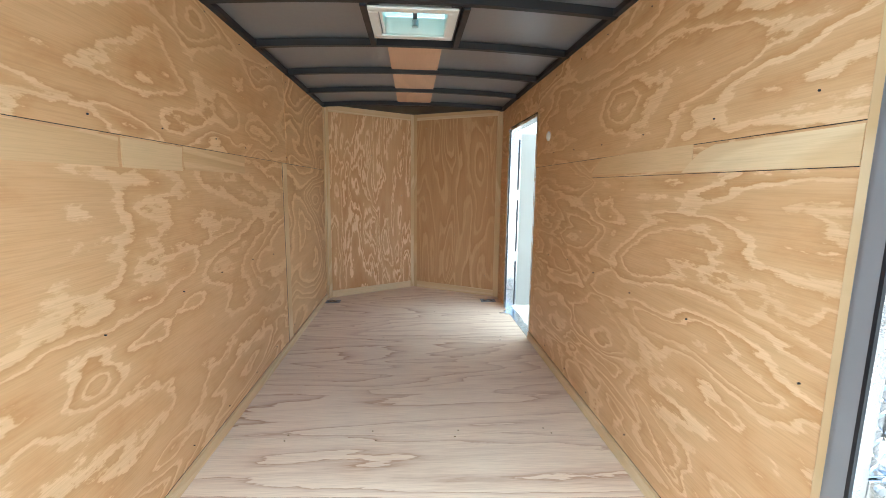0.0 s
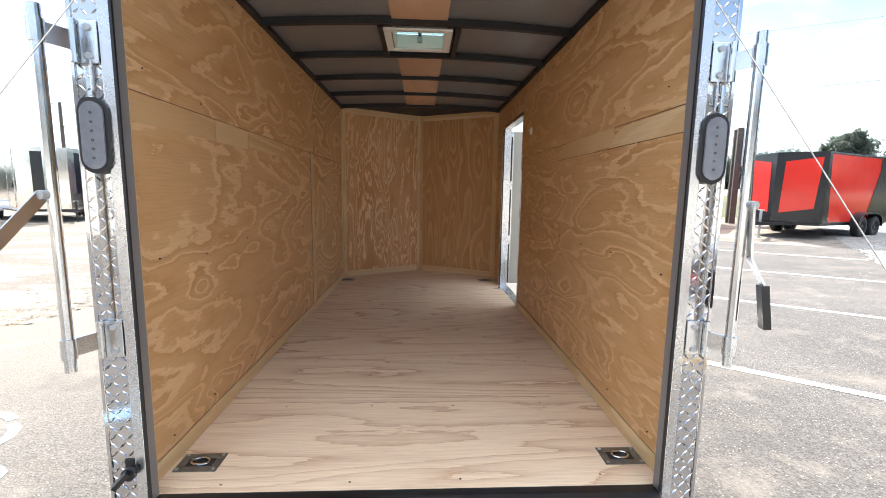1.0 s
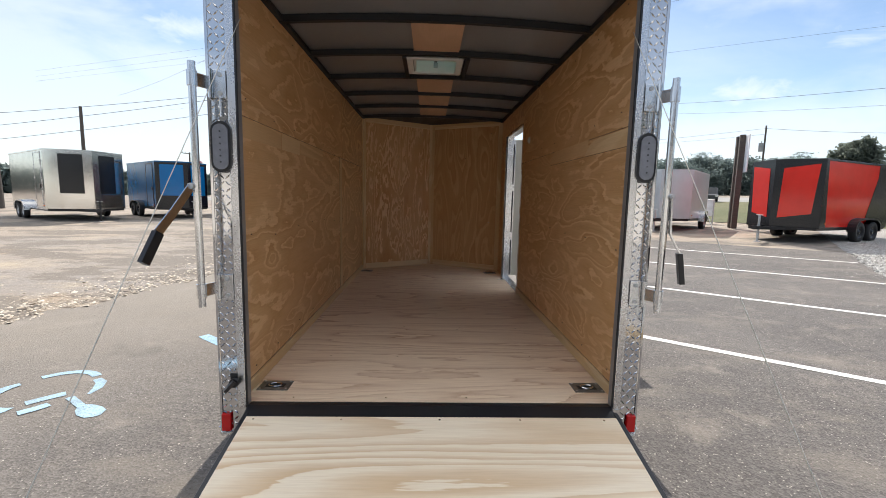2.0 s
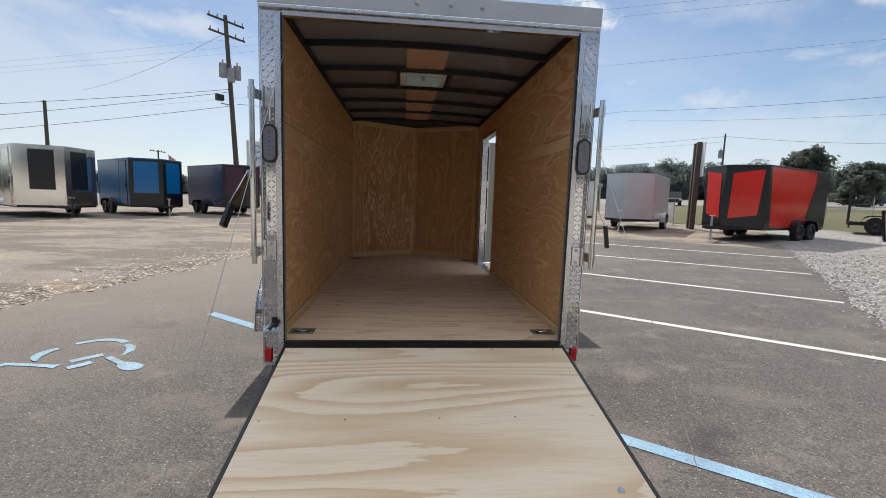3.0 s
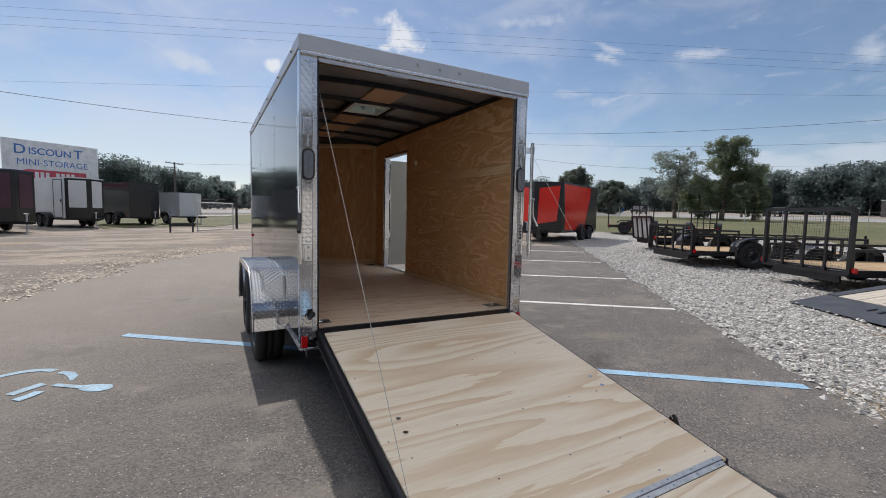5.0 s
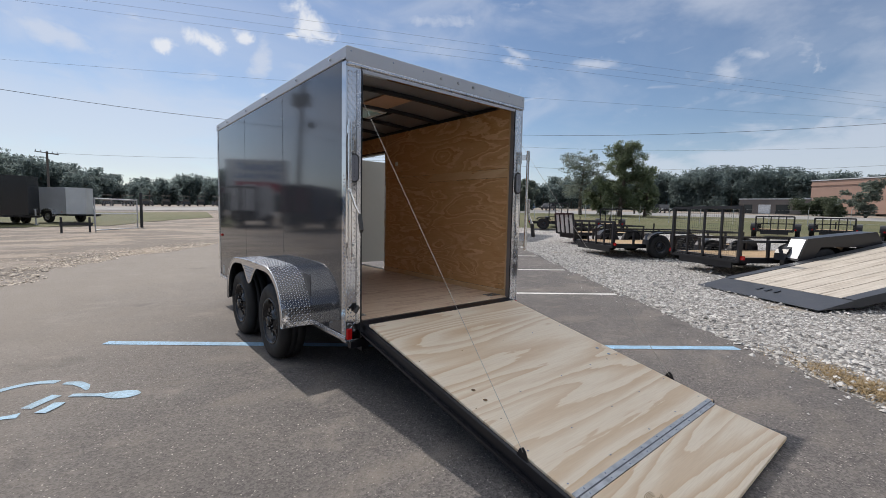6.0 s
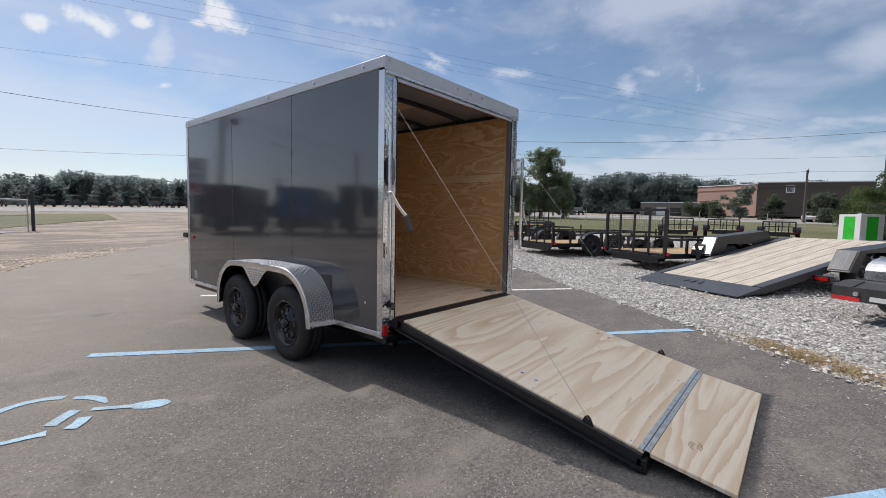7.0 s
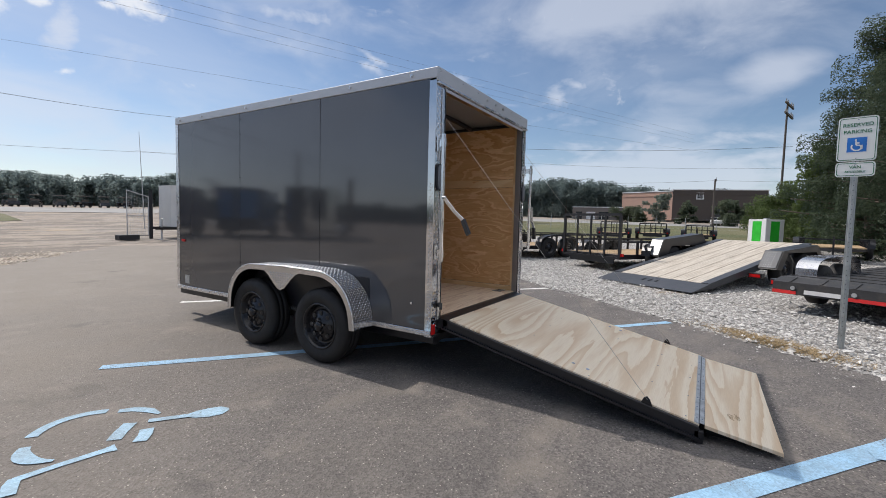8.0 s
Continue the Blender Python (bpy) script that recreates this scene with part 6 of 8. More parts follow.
utility_trailer((26.1, 1.1), -83, 1.5, 3.0, "black utility trailer with wide mesh gate", 0.66, 0, 1, 0.30)
utility_trailer((26.3, -1.4), -88, 1.4, 3.0, "black utility trailer with wide mesh gate", 0.62, 0, 1, 0.30)
utility_trailer((16.5, -8.6), 70, 1.9, 4.6, "low black open trailer at the yard's back", 0, 0, 2, 0.30)
utility_trailer((21.5, -6.5), 80, 1.9, 4.6, "low black open trailer at the yard's back", 0, 0, 2, 0.30)

# tilting deck trailer
tilt = thing("tilt_trailer", pose(6.02, -0.63, 0.03, 0, 0, BACK), "tilted flatbed trailer with weathered plank deck", "trailer", "open flatbed trailers")
DW, DL, DA = 1.09, 5.0, 0.176


def deck(u, v, d=0.0):
    """A place on the tilted deck: across, along, over."""
    return Vector((u, v * math.cos(DA) - d * math.sin(DA), 0.03 + v * math.sin(DA) + d * math.cos(DA)))


def deck_box(bm, u0, u1, v0, v1, d0, d1):
    vs = [bm.verts.new(deck(u, v, d)) for v in (v0, v1) for u, d in ((u0, d0), (u1, d0), (u1, d1), (u0, d1))]
    for f in ((3, 2, 1, 0), (4, 5, 6, 7), (0, 1, 5, 4), (1, 2, 6, 5), (2, 3, 7, 6), (3, 0, 4, 7)):
        bm.faces.new([vs[i] for i in f])
    bmesh.ops.recalc_face_normals(bm, faces=bm.faces)
    return bm


bm = bmesh.new()
vs = [bm.verts.new(p) for p in (deck(-DW, 0.0, -0.02), deck(DW, 0.0, -0.02), deck(DW, 0.62, 0.0), deck(-DW, 0.62, 0.0), deck(-DW, 0.62, -0.10), deck(DW, 0.62, -0.10))]
for f in ((0, 1, 2, 3), (5, 4, 3, 2), (1, 0, 4, 5), (0, 3, 4), (1, 5, 2)):
    bm.faces.new([vs[i] for i in f])
bmesh.ops.recalc_face_normals(bm, faces=bm.faces)
M_STEELGREY = coat("dark_grey_steel", (0.055, 0.060, 0.070), 0.45, 0.2, 0.25, 4, 60, 0.05, 0.1)
part("knife_edge", bm, M_STEELGREY, tilt, "dark steel knife-edge plate")
for i in range(3):
    part("slot", deck_box(bmesh.new(), -0.18 + i * 0.15, -0.14 + i * 0.15, 0.32, 0.46, 0.001, 0.006), M_BLKPLASTIC, tilt)
for i in range(6):
    u0 = -DW + 0.17 + i * (2 * DW - 0.34) / 6
    part("deck_plank", deck_box(bmesh.new(), u0 + 0.008, u0 + (2 * DW - 0.34) / 6 - 0.008, 0.625, DL, -0.03, 0.004), M_OLDPLANK, tilt, "weathered grey-brown deck plank")
for s in (-1, 1):
    part("side_rail", deck_box(bmesh.new(), min(s * (DW - 0.165), s * DW), max(s * (DW - 0.165), s * DW), 0.62, DL, -0.12, 0.012), M_STEELGREY, tilt, "dark steel deck edge")
    mid = 3.45
    for dv in (-0.42, 0.42):
        simple_wheel(tilt, s * (DW + 0.27), mid + dv, s, 0.36, 0.22, M_RIM)
    prof = [(2.35, 0.40), (2.62, 0.78), (4.25, 0.90), (4.62, 0.56), (4.50, 0.48), (4.2, 0.745), (2.85, 0.735), (2.60, 0.38)]
    if s < 0:
        prof = [(2.30, 0.46), (2.50, 0.90), (4.25, 1.06), (4.62, 0.60), (4.50, 0.48), (4.2, 0.745), (2.85, 0.735), (2.60, 0.38)]
    bm = prism(bmesh.new(), prof, lambda u, v, d: (d, u, v), s * (DW + 0.02), s * (DW + 0.36))
    part("fender", bm, M_BLACK, tilt, "black steel tandem fender")
    plate = [(2.362, 0.425), (2.604, 0.766), (2.597, 0.772), (2.355, 0.431)] if s > 0 else [(2.310, 0.495), (2.486, 0.880), (2.478, 0.884), (2.302, 0.499)]
    bm = prism(bmesh.new(), plate, lambda u, v, d: (d, u, v), s * (DW + 0.04), s * (DW + 0.34))
    step = part("step_plate", bm, M_GALV if s < 0 else M_STEELGREY, tilt, "bright bare step plate" if s < 0 else "dark perforated step plate")
    if s > 0:
        bm = bmesh.new()
        for i in range(4):
            for j in range(8):
                q = Vector((DW + 0.10 + i * 0.046, 2.358 + (j + 0.5) * 0.0302, 0.4265 + (j + 0.5) * 0.0427))
                rod(bm, q, q + Vector((0, -0.005, 0.0036)), 0.0048, 8)
        part("punched_holes", bm, M_GALV, step, kind="stuff")
    part("frame_rail", box(min(s * 0.55, s * 0.65), max(s * 0.55, s * 0.65), 3.0, 6.2, 0.34, 0.44), M_BLACK, tilt)
    lampb = part("tail_lamp_box", box(min(s * 1.10, s * 1.36), max(s * 1.10, s * 1.36), 1.98, 2.10, 0.22, 0.32, bev=0.008), M_BLACK, tilt)
    part("lens", box(min(s * 1.13, s * 1.33), max(s * 1.13, s * 1.33), 1.972, 1.979, 0.24, 0.30), M_REDLENS, lampb, "red tail lamp lens")
    part("axle", rod(bmesh.new(), (0, mid - s * 0.42, 0.36), (DW + 0.2, mid - s * 0.42, 0.36), 0.04, 8), M_BLACK, tilt)
bm = bar(bmesh.new(), (-0.6, 6.0, 0.45), (0, 7.2, 0.45), 0.08, 0.12)
bar(bm, (0.6, 6.0, 0.45), (0, 7.2, 0.45), 0.08, 0.12)
part("tongue", bm, M_BLACK, tilt)

# green and silver tool box behind the tilt deck
gb = bearing(94.82, 28.0, -3.33, -2.08)
M_GREEN = coat("bright_green_paint", (0.02, 0.42, 0.03), 0.35)
tb = thing("power_unit", pose(gb[0], gb[1], ground_z(*gb), 0, 0, 40), "bright green and silver cabinet on a black stand", "machine")
part("stand", box(-0.5, 0.5, -0.5, 0.5, 0.0, 0.20, bev=0.01), M_BLACK, tb)
part("cabinet", box(-0.54, 0.54, -0.54, 0.54, 0.205, 1.48, bev=0.02), M_TRAILER_WHITE, tb, "silver metal cabinet")
for s in (-1, 1):
    part("green_panel", box(-0.27, 0.27, s * 0.541 - 0.004, s * 0.541 + 0.004, 0.32, 1.38), M_GREEN, tb, "bright green panel")
    part("green_panel", box(s * 0.541 - 0.004, s * 0.541 + 0.004, -0.26, 0.26, 0.32, 1.38), M_GREEN, tb, "bright green panel")
part("cap", box(-0.10, 0.10, -0.10, 0.10, 1.481, 1.56, bev=0.01), M_ALU, tb)

# black deck-over trailer at the lot's edge
flat_t = thing("deck_trailer", pose(4.2, -3.68, 0.02, 0, 0, BACK), "low black steel-deck trailer with red marker band", "trailer", "open flatbed trailers")
W2 = 1.12
M_BLACKDECK = coat("dusty_black_deck", (0.030, 0.030, 0.032), 0.6, 0.0, 0.35, 3, 50, 0.1, 0.15)
part("deck", box(-W2, W2, 0.25, 5.4, 0.44, 0.50, bev=0.004), M_BLACKDECK, flat_t, "black steel deck")
bm = prism(bmesh.new(), [(0.0, 0.44), (0.25, 0.50), (0.25, 0.30), (0.0, 0.26)], lambda u, v, d: (d, u, v), -W2, W2)
part("rear_beam", bm, M_BLACKDECK, flat_t)
part("red_band", box(-W2 - 0.002, -W2 + 0.30, -0.006, -0.001, 0.265, 0.315), M_REDTAPE, flat_t, "red reflective band")
part("red_band", box(-0.25, W2 + 0.002, -0.006, -0.001, 0.265, 0.315), M_REDTAPE, flat_t, "red reflective band")
part("plate_holder", box(-0.72, -0.30, -0.010, -0.001, 0.285, 0.345), M_TRAILER_WHITE, flat_t, "plain pale bar")
for i in range(9):
    part("deck_rib", box(-W2 + 0.02, W2 - 0.02, 0.5 + i * 0.55, 0.53 + i * 0.55, 0.50, 0.512), M_BLACKDECK, flat_t)
for i in range(6):
    u = -W2 + 0.2 + i * 0.37
    bm = prism(bmesh.new(), [(0.0, 0.443), (0.25, 0.503), (0.25, 0.512), (0.0, 0.452)], lambda a, b, d: (d, a, b), u, u + 0.025)
    part("ramp_rib", bm, M_BLACKDECK, flat_t)
for x in (-0.86, -0.16, 0.2, 0.8):
    part("rear_lamp", rod(bmesh.new(), (x, -0.002, 0.36), (x, -0.018, 0.36), 0.03, 12), M_GALV, flat_t)
for s in (-1, 1):
    for y in (1.28, 2.13):
        simple_wheel(flat_t, s * (W2 - 0.02), y, s, 0.33, 0.22, M_STEEL_RIM)
    bm = bmesh.new()
    ring = []
    for i in range(17):
        a = math.pi * i / 16
        c = math.cos(a)
        yy = 1.70 + 0.92 * (abs(c) ** 0.5) * (1 if c > 0 else -1)
        zz = 0.50 + 0.30 * math.sin(a) ** 0.6
        ring.append([bm.verts.new((s * (W2 - 0.27), yy, zz)), bm.verts.new((s * (W2 + 0.02), yy, zz)), bm.verts.new((s * (W2 + 0.02), yy, zz - 0.05))])
    for a, b in zip(ring, ring[1:]):
        bm.faces.new((a[0], a[1], b[1], b[0]))
        bm.faces.new((a[1], a[2], b[2], b[1]))
    fn = part("fender", bm, M_ALU, flat_t, "bright ribbed aluminium fender")
    for i in range(8):
        yy = 1.13 + i * 0.16
        part("fender_rib", box(min(s * (W2 - 0.25), s * (W2 + 0.018)), max(s * (W2 - 0.25), s * (W2 + 0.018)), yy, yy + 0.03, 0.795, 0.808), M_ALU, fn)
    part("side_beam", box(min(s * (W2 - 0.06), s * W2), max(s * (W2 - 0.06), s * W2), 0.25, 5.4, 0.30, 0.438), M_BLACK, flat_t)
    lampc = part("tail_lamp_box", box(min(s * 1.125, s * 1.40), max(s * 1.125, s * 1.40), 0.55, 0.72, 0.30, 0.41, bev=0.01), M_BLACK, flat_t)
    part("lens", box(min(s * 1.16, s * 1.37), max(s * 1.16, s * 1.37), 0.540, 0.549, 0.325, 0.385), M_REDLENS, lampc, "red tail lamp lens")
part("stand_leg", box(-0.05, 0.05, 5.2, 5.3, 0.0, 0.44), M_BLACK, flat_t)

# ---- signs ----
M_SIGNWHITE = coat("reflective_white_sheet", (0.74, 0.76, 0.75), 0.35, 0.0, 0.04, 3, 200, 0.02)
M_SIGNGREEN = coat("sign_green", (0.02, 0.16, 0.08), 0.4)
M_SIGNBLUE = coat("sign_blue", (0.015, 0.17, 0.58), 0.4)
M_SIGNPOST = coat("galvanised_sign_post", (0.42, 0.44, 0.44), 0.45, 0.8, 0.2, 9, 60, 0.05)


def words(text, size, place, material, parent, name="lettering", bold=0.0):
    """Lettering as a mesh, lying in the x-z plane."""
    cu = bpy.data.curves.new(name, "FONT")
    cu.body, cu.size, cu.extrude, cu.align_x, cu.align_y, cu.offset = text, size, 0.0008, "CENTER", "CENTER", bold
    tmp = bpy.data.objects.new(name, cu)
    scene.collection.objects.link(tmp)
    bpy.context.view_layer.update()
    me = bpy.data.meshes.new_from_object(tmp.evaluated_get(bpy.context.evaluated_depsgraph_get()))
    bpy.data.objects.remove(tmp)
    me.transform(Matrix.Translation(place) @ Matrix.Rotation(radians(90), 4, "X"))
    me.materials.clear()
    me.materials.append(material)
    ob = new(name, me)
    ob.parent = parent
    return ob


def rounded(w, h, r, n=6):
    pts = []
    for cx, cz, a0 in ((w / 2 - r, h / 2 - r, 0), (-w / 2 + r, h / 2 - r, 90), (-w / 2 + r, -h / 2 + r, 180), (w / 2 - r, -h / 2 + r, 270)):
        for i in range(n + 1):
            a = radians(a0 + 90 * i / n)
            pts.append((cx + r * math.cos(a), cz + r * math.sin(a)))
    return pts


def plate(w, h, r, z, y0, y1):
    return prism(bmesh.new(), rounded(w, h, r), lambda u, v, d: (u, d, z + v), y0, y1)


sx, sy = 2.47, -3.08
sign = thing("parking_sign", pose(sx, sy + 0.02, ground_z(sx, sy) - 0.02, -0.2, -0.3, -100), "white reserved parking sign on a steel channel post", "sign")
bm = prism(bmesh.new(), [(-0.030, -0.004), (-0.016, -0.004), (-0.012, -0.030), (0.012, -0.030), (0.016, -0.004), (0.030, -0.004), (0.030, 0.0), (0.012, 0.0), (0.009, -0.026), (-0.009, -0.026), (-0.012, 0.0), (-0.030, 0.0)], lambda u, v, d: (u, v + 0.034, d), 0.0, 2.465)
post = part("post", bm, M_SIGNPOST, sign, "perforated steel channel post")
bm = bmesh.new()
for i in range(47):
    rod(bm, (0, 0.0035, 0.1 + i * 0.05), (0, 0.0025, 0.1 + i * 0.05), 0.004, 6)
part("holes", bm, M_BLKPLASTIC, post, kind="stuff")
top_sign = part("sign_plate", plate(0.305, 0.457, 0.03, 2.235, -0.002, 0.0), M_SIGNWHITE, sign, "white sign plate with green border")
low_sign = part("sign_plate", plate(0.305, 0.152, 0.03, 1.92, -0.002, 0.0), M_SIGNWHITE, sign, "small white sign plate with green border")


def border(w, h, r, z, par):
    bm = bmesh.new()
    o, i = rounded(w, h, r), rounded(w - 0.012, h - 0.012, r * 0.85)
    vo, vi = [bm.verts.new((u, -0.0032, z + v)) for u, v in o], [bm.verts.new((u, -0.0032, z + v)) for u, v in i]
    n = len(vo)
    for k in range(n):
        bm.faces.new((vo[k], vo[(k + 1) % n], vi[(k + 1) % n], vi[k]))
    part("border", bm, M_SIGNGREEN, par)


border(0.285, 0.437, 0.025, 2.235, top_sign)
border(0.285, 0.132, 0.025, 1.92, low_sign)
words("RESERVED", 0.052, (0, -0.003, 2.38), M_SIGNGREEN, top_sign, bold=0.0006)
words("PARKING", 0.052, (0, -0.003, 2.31), M_SIGNGREEN, top_sign, bold=0.0006)
words("VAN", 0.045, (0, -0.003, 1.943), M_SIGNGREEN, low_sign, bold=0.0006)
words("ACCESSIBLE", 0.030, (0, -0.003, 1.895), M_SIGNGREEN, low_sign, bold=0.0004)
blue = part("blue_square", box(-0.075, 0.075, -0.0035, -0.0025, 2.10, 2.25), M_SIGNBLUE, top_sign, "blue square with white wheelchair symbol")
bm = bmesh.new()
ring = arc(0.0, -0.02, 0.040, 0.040, 150, 380, 20)
for a, b in zip(ring, ring[1:]):
    bar(bm, (a[0], -0.0042, 2.175 + a[1]), (b[0], -0.0042, 2.175 + b[1]), 0.014, 0.001, (0, 1, 0))
for a, b in (((-0.008, 0.035), (-0.004, -0.005)), ((-0.004, -0.005), (0.026, -0.008)), ((0.026, -0.008), (0.040, -0.045)), ((-0.006, 0.018), (0.02, 0.016))):
    bar(bm, (a[0], -0.0042, 2.175 + a[1]), (b[0], -0.0042, 2.175 + b[1]), 0.014, 0.001, (0, 1, 0))
rod(bm, (-0.010, -0.0036, 2.223), (-0.010, -0.0046, 2.223), 0.009, 12)
part("symbol", bm, M_SIGNWHITE, blue)
for z in (2.435, 2.035, 1.975, 1.86):
    part("bolt", rod(bmesh.new(), (0, -0.002, z), (0, -0.007, z), 0.006, 8), M_ZINC, sign)

# big storage sign behind the row
c0, c1 = Vector((-12.0, 31.65)), Vector((-8.1, 34.35))
mid = (c0 + c1) / 2
ang = math.degrees(math.atan2(c1.y - c0.y, c1.x - c0.x))
board = thing("billboard", pose(mid.x, mid.y, 0, 0, 0, ang), "white roadside board with blue lettering and red band", "sign")
M_BOARD = coat("white_board_paint", (0.70, 0.72, 0.74), 0.5)
M_BLUELET = coat("blue_lettering", (0.05, 0.17, 0.46), 0.5)
M_REDBAND = coat("faded_red_band", (0.50, 0.07, 0.10), 0.5)
face = part("board", box(-2.4, 2.4, 0, 0.12, 2.55, 5.25, bev=0.01), M_BOARD, board)
words("D", 0.80, (-1.62, -0.003, 4.64), M_BLUELET, face, bold=0.008)
words("ISCOUN", 0.58, (-0.15, -0.003, 4.60), M_BLUELET, face, bold=0.008)
words("T", 0.80, (1.28, -0.003, 4.64), M_BLUELET, face, bold=0.008)
words("MINI-STORAGE", 0.53, (0, -0.003, 3.92), M_BLUELET, face)
band = part("red_band", prism(bmesh.new(), [(-1.8, 2.7), (1.7, 2.7), (1.7, 3.5), (-1.3, 3.5), (-1.8, 3.3)], lambda u, v, d: (u, d, v), -0.006, -0.001), M_REDBAND, face)
for i in range(8):
    if i != 3:
        part("bar", box(-0.95 + i * 0.26, -0.95 + i * 0.26 + 0.17, -0.010, -0.0065, 3.0, 3.36), M_BOARD, band)
for x in (-1.9, 1.9):
    part("support", box(x - 0.08, x + 0.08, 0.13, 0.29, 0.0, 5.0), M_BEAM, board)

# plain wooden sign seen edge-on
px, py = 13.0, 16.0
M_POLE = plank_mat("weathered_pole_wood", (0.105, 0.088, 0.076), (0.060, 0.051, 0.045))
rs = thing("roadside_sign", pose(px, py, ground_z(px, py), 0, 0, -24), "tall weathered wooden roadside sign seen edge-on", "sign")
for y in (0.0, 0.55):
    part("post", box(-0.10, 0.10, y - 0.10, y + 0.10, 0.0, 3.9, bev=0.01), M_POLE, rs)
part("panel", box(0.101, 0.14, -0.6, 1.4, 2.35, 3.85, bev=0.01), M_BOARD, rs)
bn = thing("banner", pose(12.9, 19.2, ground_z(12.9, 19.2), 0, 0, -30), "low white printed banner on the grass", "sign")
part("sheet", box(-1.1, 1.1, -0.01, 0.01, 0.35, 1.15), M_BOARD, bn)
for i, (x0, x1, z) in enumerate(((-0.8, 0.7, 0.92), (-0.7, 0.8, 0.72), (-0.6, 0.5, 0.52))):
    part("bar", box(x0, x1, -0.016, -0.0105, z - 0.05, z + 0.05), M_TRAILER_GREY, bn)
for x in (-1.1, 1.1):
    part("stake", box(x - 0.03, x + 0.03, -0.03, 0.03, 0, 1.2), M_GALV, bn)

# flag on its pole
fx, fy = bearing(-26.8, 33)
fl = thing("flag_pole", pose(fx, fy, 0), "small red, white and blue flag on a pole", "flag")
part("pole", rod(bmesh.new(), (0, 0, 0), (0, 0, 3.6), 0.02, 8), M_GALV, fl)
bm = bmesh.new()
cols = []
for i in range(9):
    cols.append([bm.verts.new((0.02 + i * 0.05, 0.03 * math.sin(i * 1.1), 3.55 - j * 0.085 - i * 0.035)) for j in range(10)])
for a, b in zip(cols, cols[1:]):
    for j in range(9):
        bm.faces.new((a[j], a[j + 1], b[j + 1], b[j]))
k = Mat("flag_cloth", 0.8)
k.color(k.mix(k.math("GREATER_THAN", k.math("FRACT", k.math("MULTIPLY", k.noise(1.0, 0, 0.5, k.mapped((0.01, 0.01, 14))), 6.0)), 0.5), (0.55, 0.04, 0.06), (0.7, 0.7, 0.7)))
part("cloth", bm, k.m, fl)


# ---- poles, wires, fences ----
M_INSUL = coat("grey_insulator", (0.30, 0.31, 0.32), 0.4)
M_WIRE = coat("dark_wire", (0.05, 0.05, 0.055), 0.6)
M_XFMR = coat("transformer_grey", (0.28, 0.29, 0.30), 0.5)


def utility_pole(x, y, top, label, arms=1, cans=0, lean=(0, 0), thick=0.16, lamp=False, turn=0, reach=1.15):
    z = ground_z(x, y)
    th = thing("utility_pole", pose(x, y, z, 0, 0, turn), label, "utility pole", "utility poles")
    tip = Vector((lean[0], lean[1], top - z))
    pole = part("pole", rod(bmesh.new(), (0, 0, -0.2), tip, thick, 12, thick * 0.68), M_POLE, th, "weathered wooden pole")
    for i in range(arms):
        k = 1 - (0.03 + 0.07 * i)
        c = tip * k
        armp = part("crossarm", bar(bmesh.new(), c + Vector((-reach, -0.12, 0.12)), c + Vector((reach, -0.12, -0.12)), 0.10, 0.11), M_POLE, th)
        for u in (-0.91 * reach, -0.48 * reach, 0.48 * reach, 0.91 * reach):
            part("insulator", rod(bmesh.new(), c + Vector((u, -0.12, 0.05 - u * 0.1)), c + Vector((u, -0.12, 0.28 - u * 0.1)), 0.055, 8, 0.03), M_INSUL, armp)
    for i in range(cans):
        a = (-0.45, 0.0, 0.48)[i % 3]
        c = tip * (0.72 - 0.02 * (i % 2)) + Vector((a, -0.30 if i == 1 else -0.12, 0))
        can = part("transformer", rod(bmesh.new(), c - Vector((0, 0, 0.45)), c + Vector((0, 0, 0.45)), 0.24, 14), M_XFMR, th, "grey pole transformer")
        part("bushing", rod(bmesh.new(), c + Vector((0, 0, 0.45)), c + Vector((0, 0, 0.70)), 0.05, 8), M_INSUL, can)
    if lamp:
        c = tip * 0.55
        bm = bar(bmesh.new(), c, c + Vector((-0.75, -0.2, 0.0)), 0.05, 0.05)
        bx(bm, c.x - 1.1, c.x - 0.6, c.y - 0.45, c.y - 0.05, c.z + 0.15, c.z + 0.55, 0.03)
        part("flood_lamp", bm, M_BLACK, th, "dark flood lamp on an arm")
    return th


pl = bearing(-19.75, 34)
utility_pole(pl[0], pl[1], 13.2, "tall wooden utility pole with transformers", 2, 3, (-0.60, 0.2), 0.19, True, 38)
pa = bearing(-36.9, 46)
utility_pole(pa[0], pa[1], 7.9, "plain wooden utility pole behind the trailers", 0, 0)
pa2 = bearing(-43.1, 38)
utility_pole(pa2[0], pa2[1], 4.7, "short stout wooden pole behind the trailers", 0, 0, thick=0.3)
pr = bearing(38.1, 60)
utility_pole(pr[0], pr[1], 9.9, "wooden utility pole beside the road", 0, 1, thick=0.12)
pc = bearing(63.4, 76, -1.0, -2.8)
utility_pole(pc[0], pc[1], 9.8, "wooden utility pole beside the road", 0, 0)
pb = bearing(90.0, 78, -2.6, -2.5)
utility_pole(pb[0], pb[1], 8.9, "wooden utility pole beside the road", 1, 0)
pd = bearing(96.45, 38, -3.58, -1.77)
utility_pole(pd[0], pd[1], 10.1, "dark wooden utility pole behind the gravel yard", 2, 0, thick=0.085, turn=-24, reach=0.72)
pe = bearing(-4.2, 75)
utility_pole(pe[0], pe[1], 8.2, "far wooden utility pole", 1, 0)
pf = bearing(-28.0, 80)
utility_pole(pf[0], pf[1], 7.4, "far wooden utility pole", 1, 0)


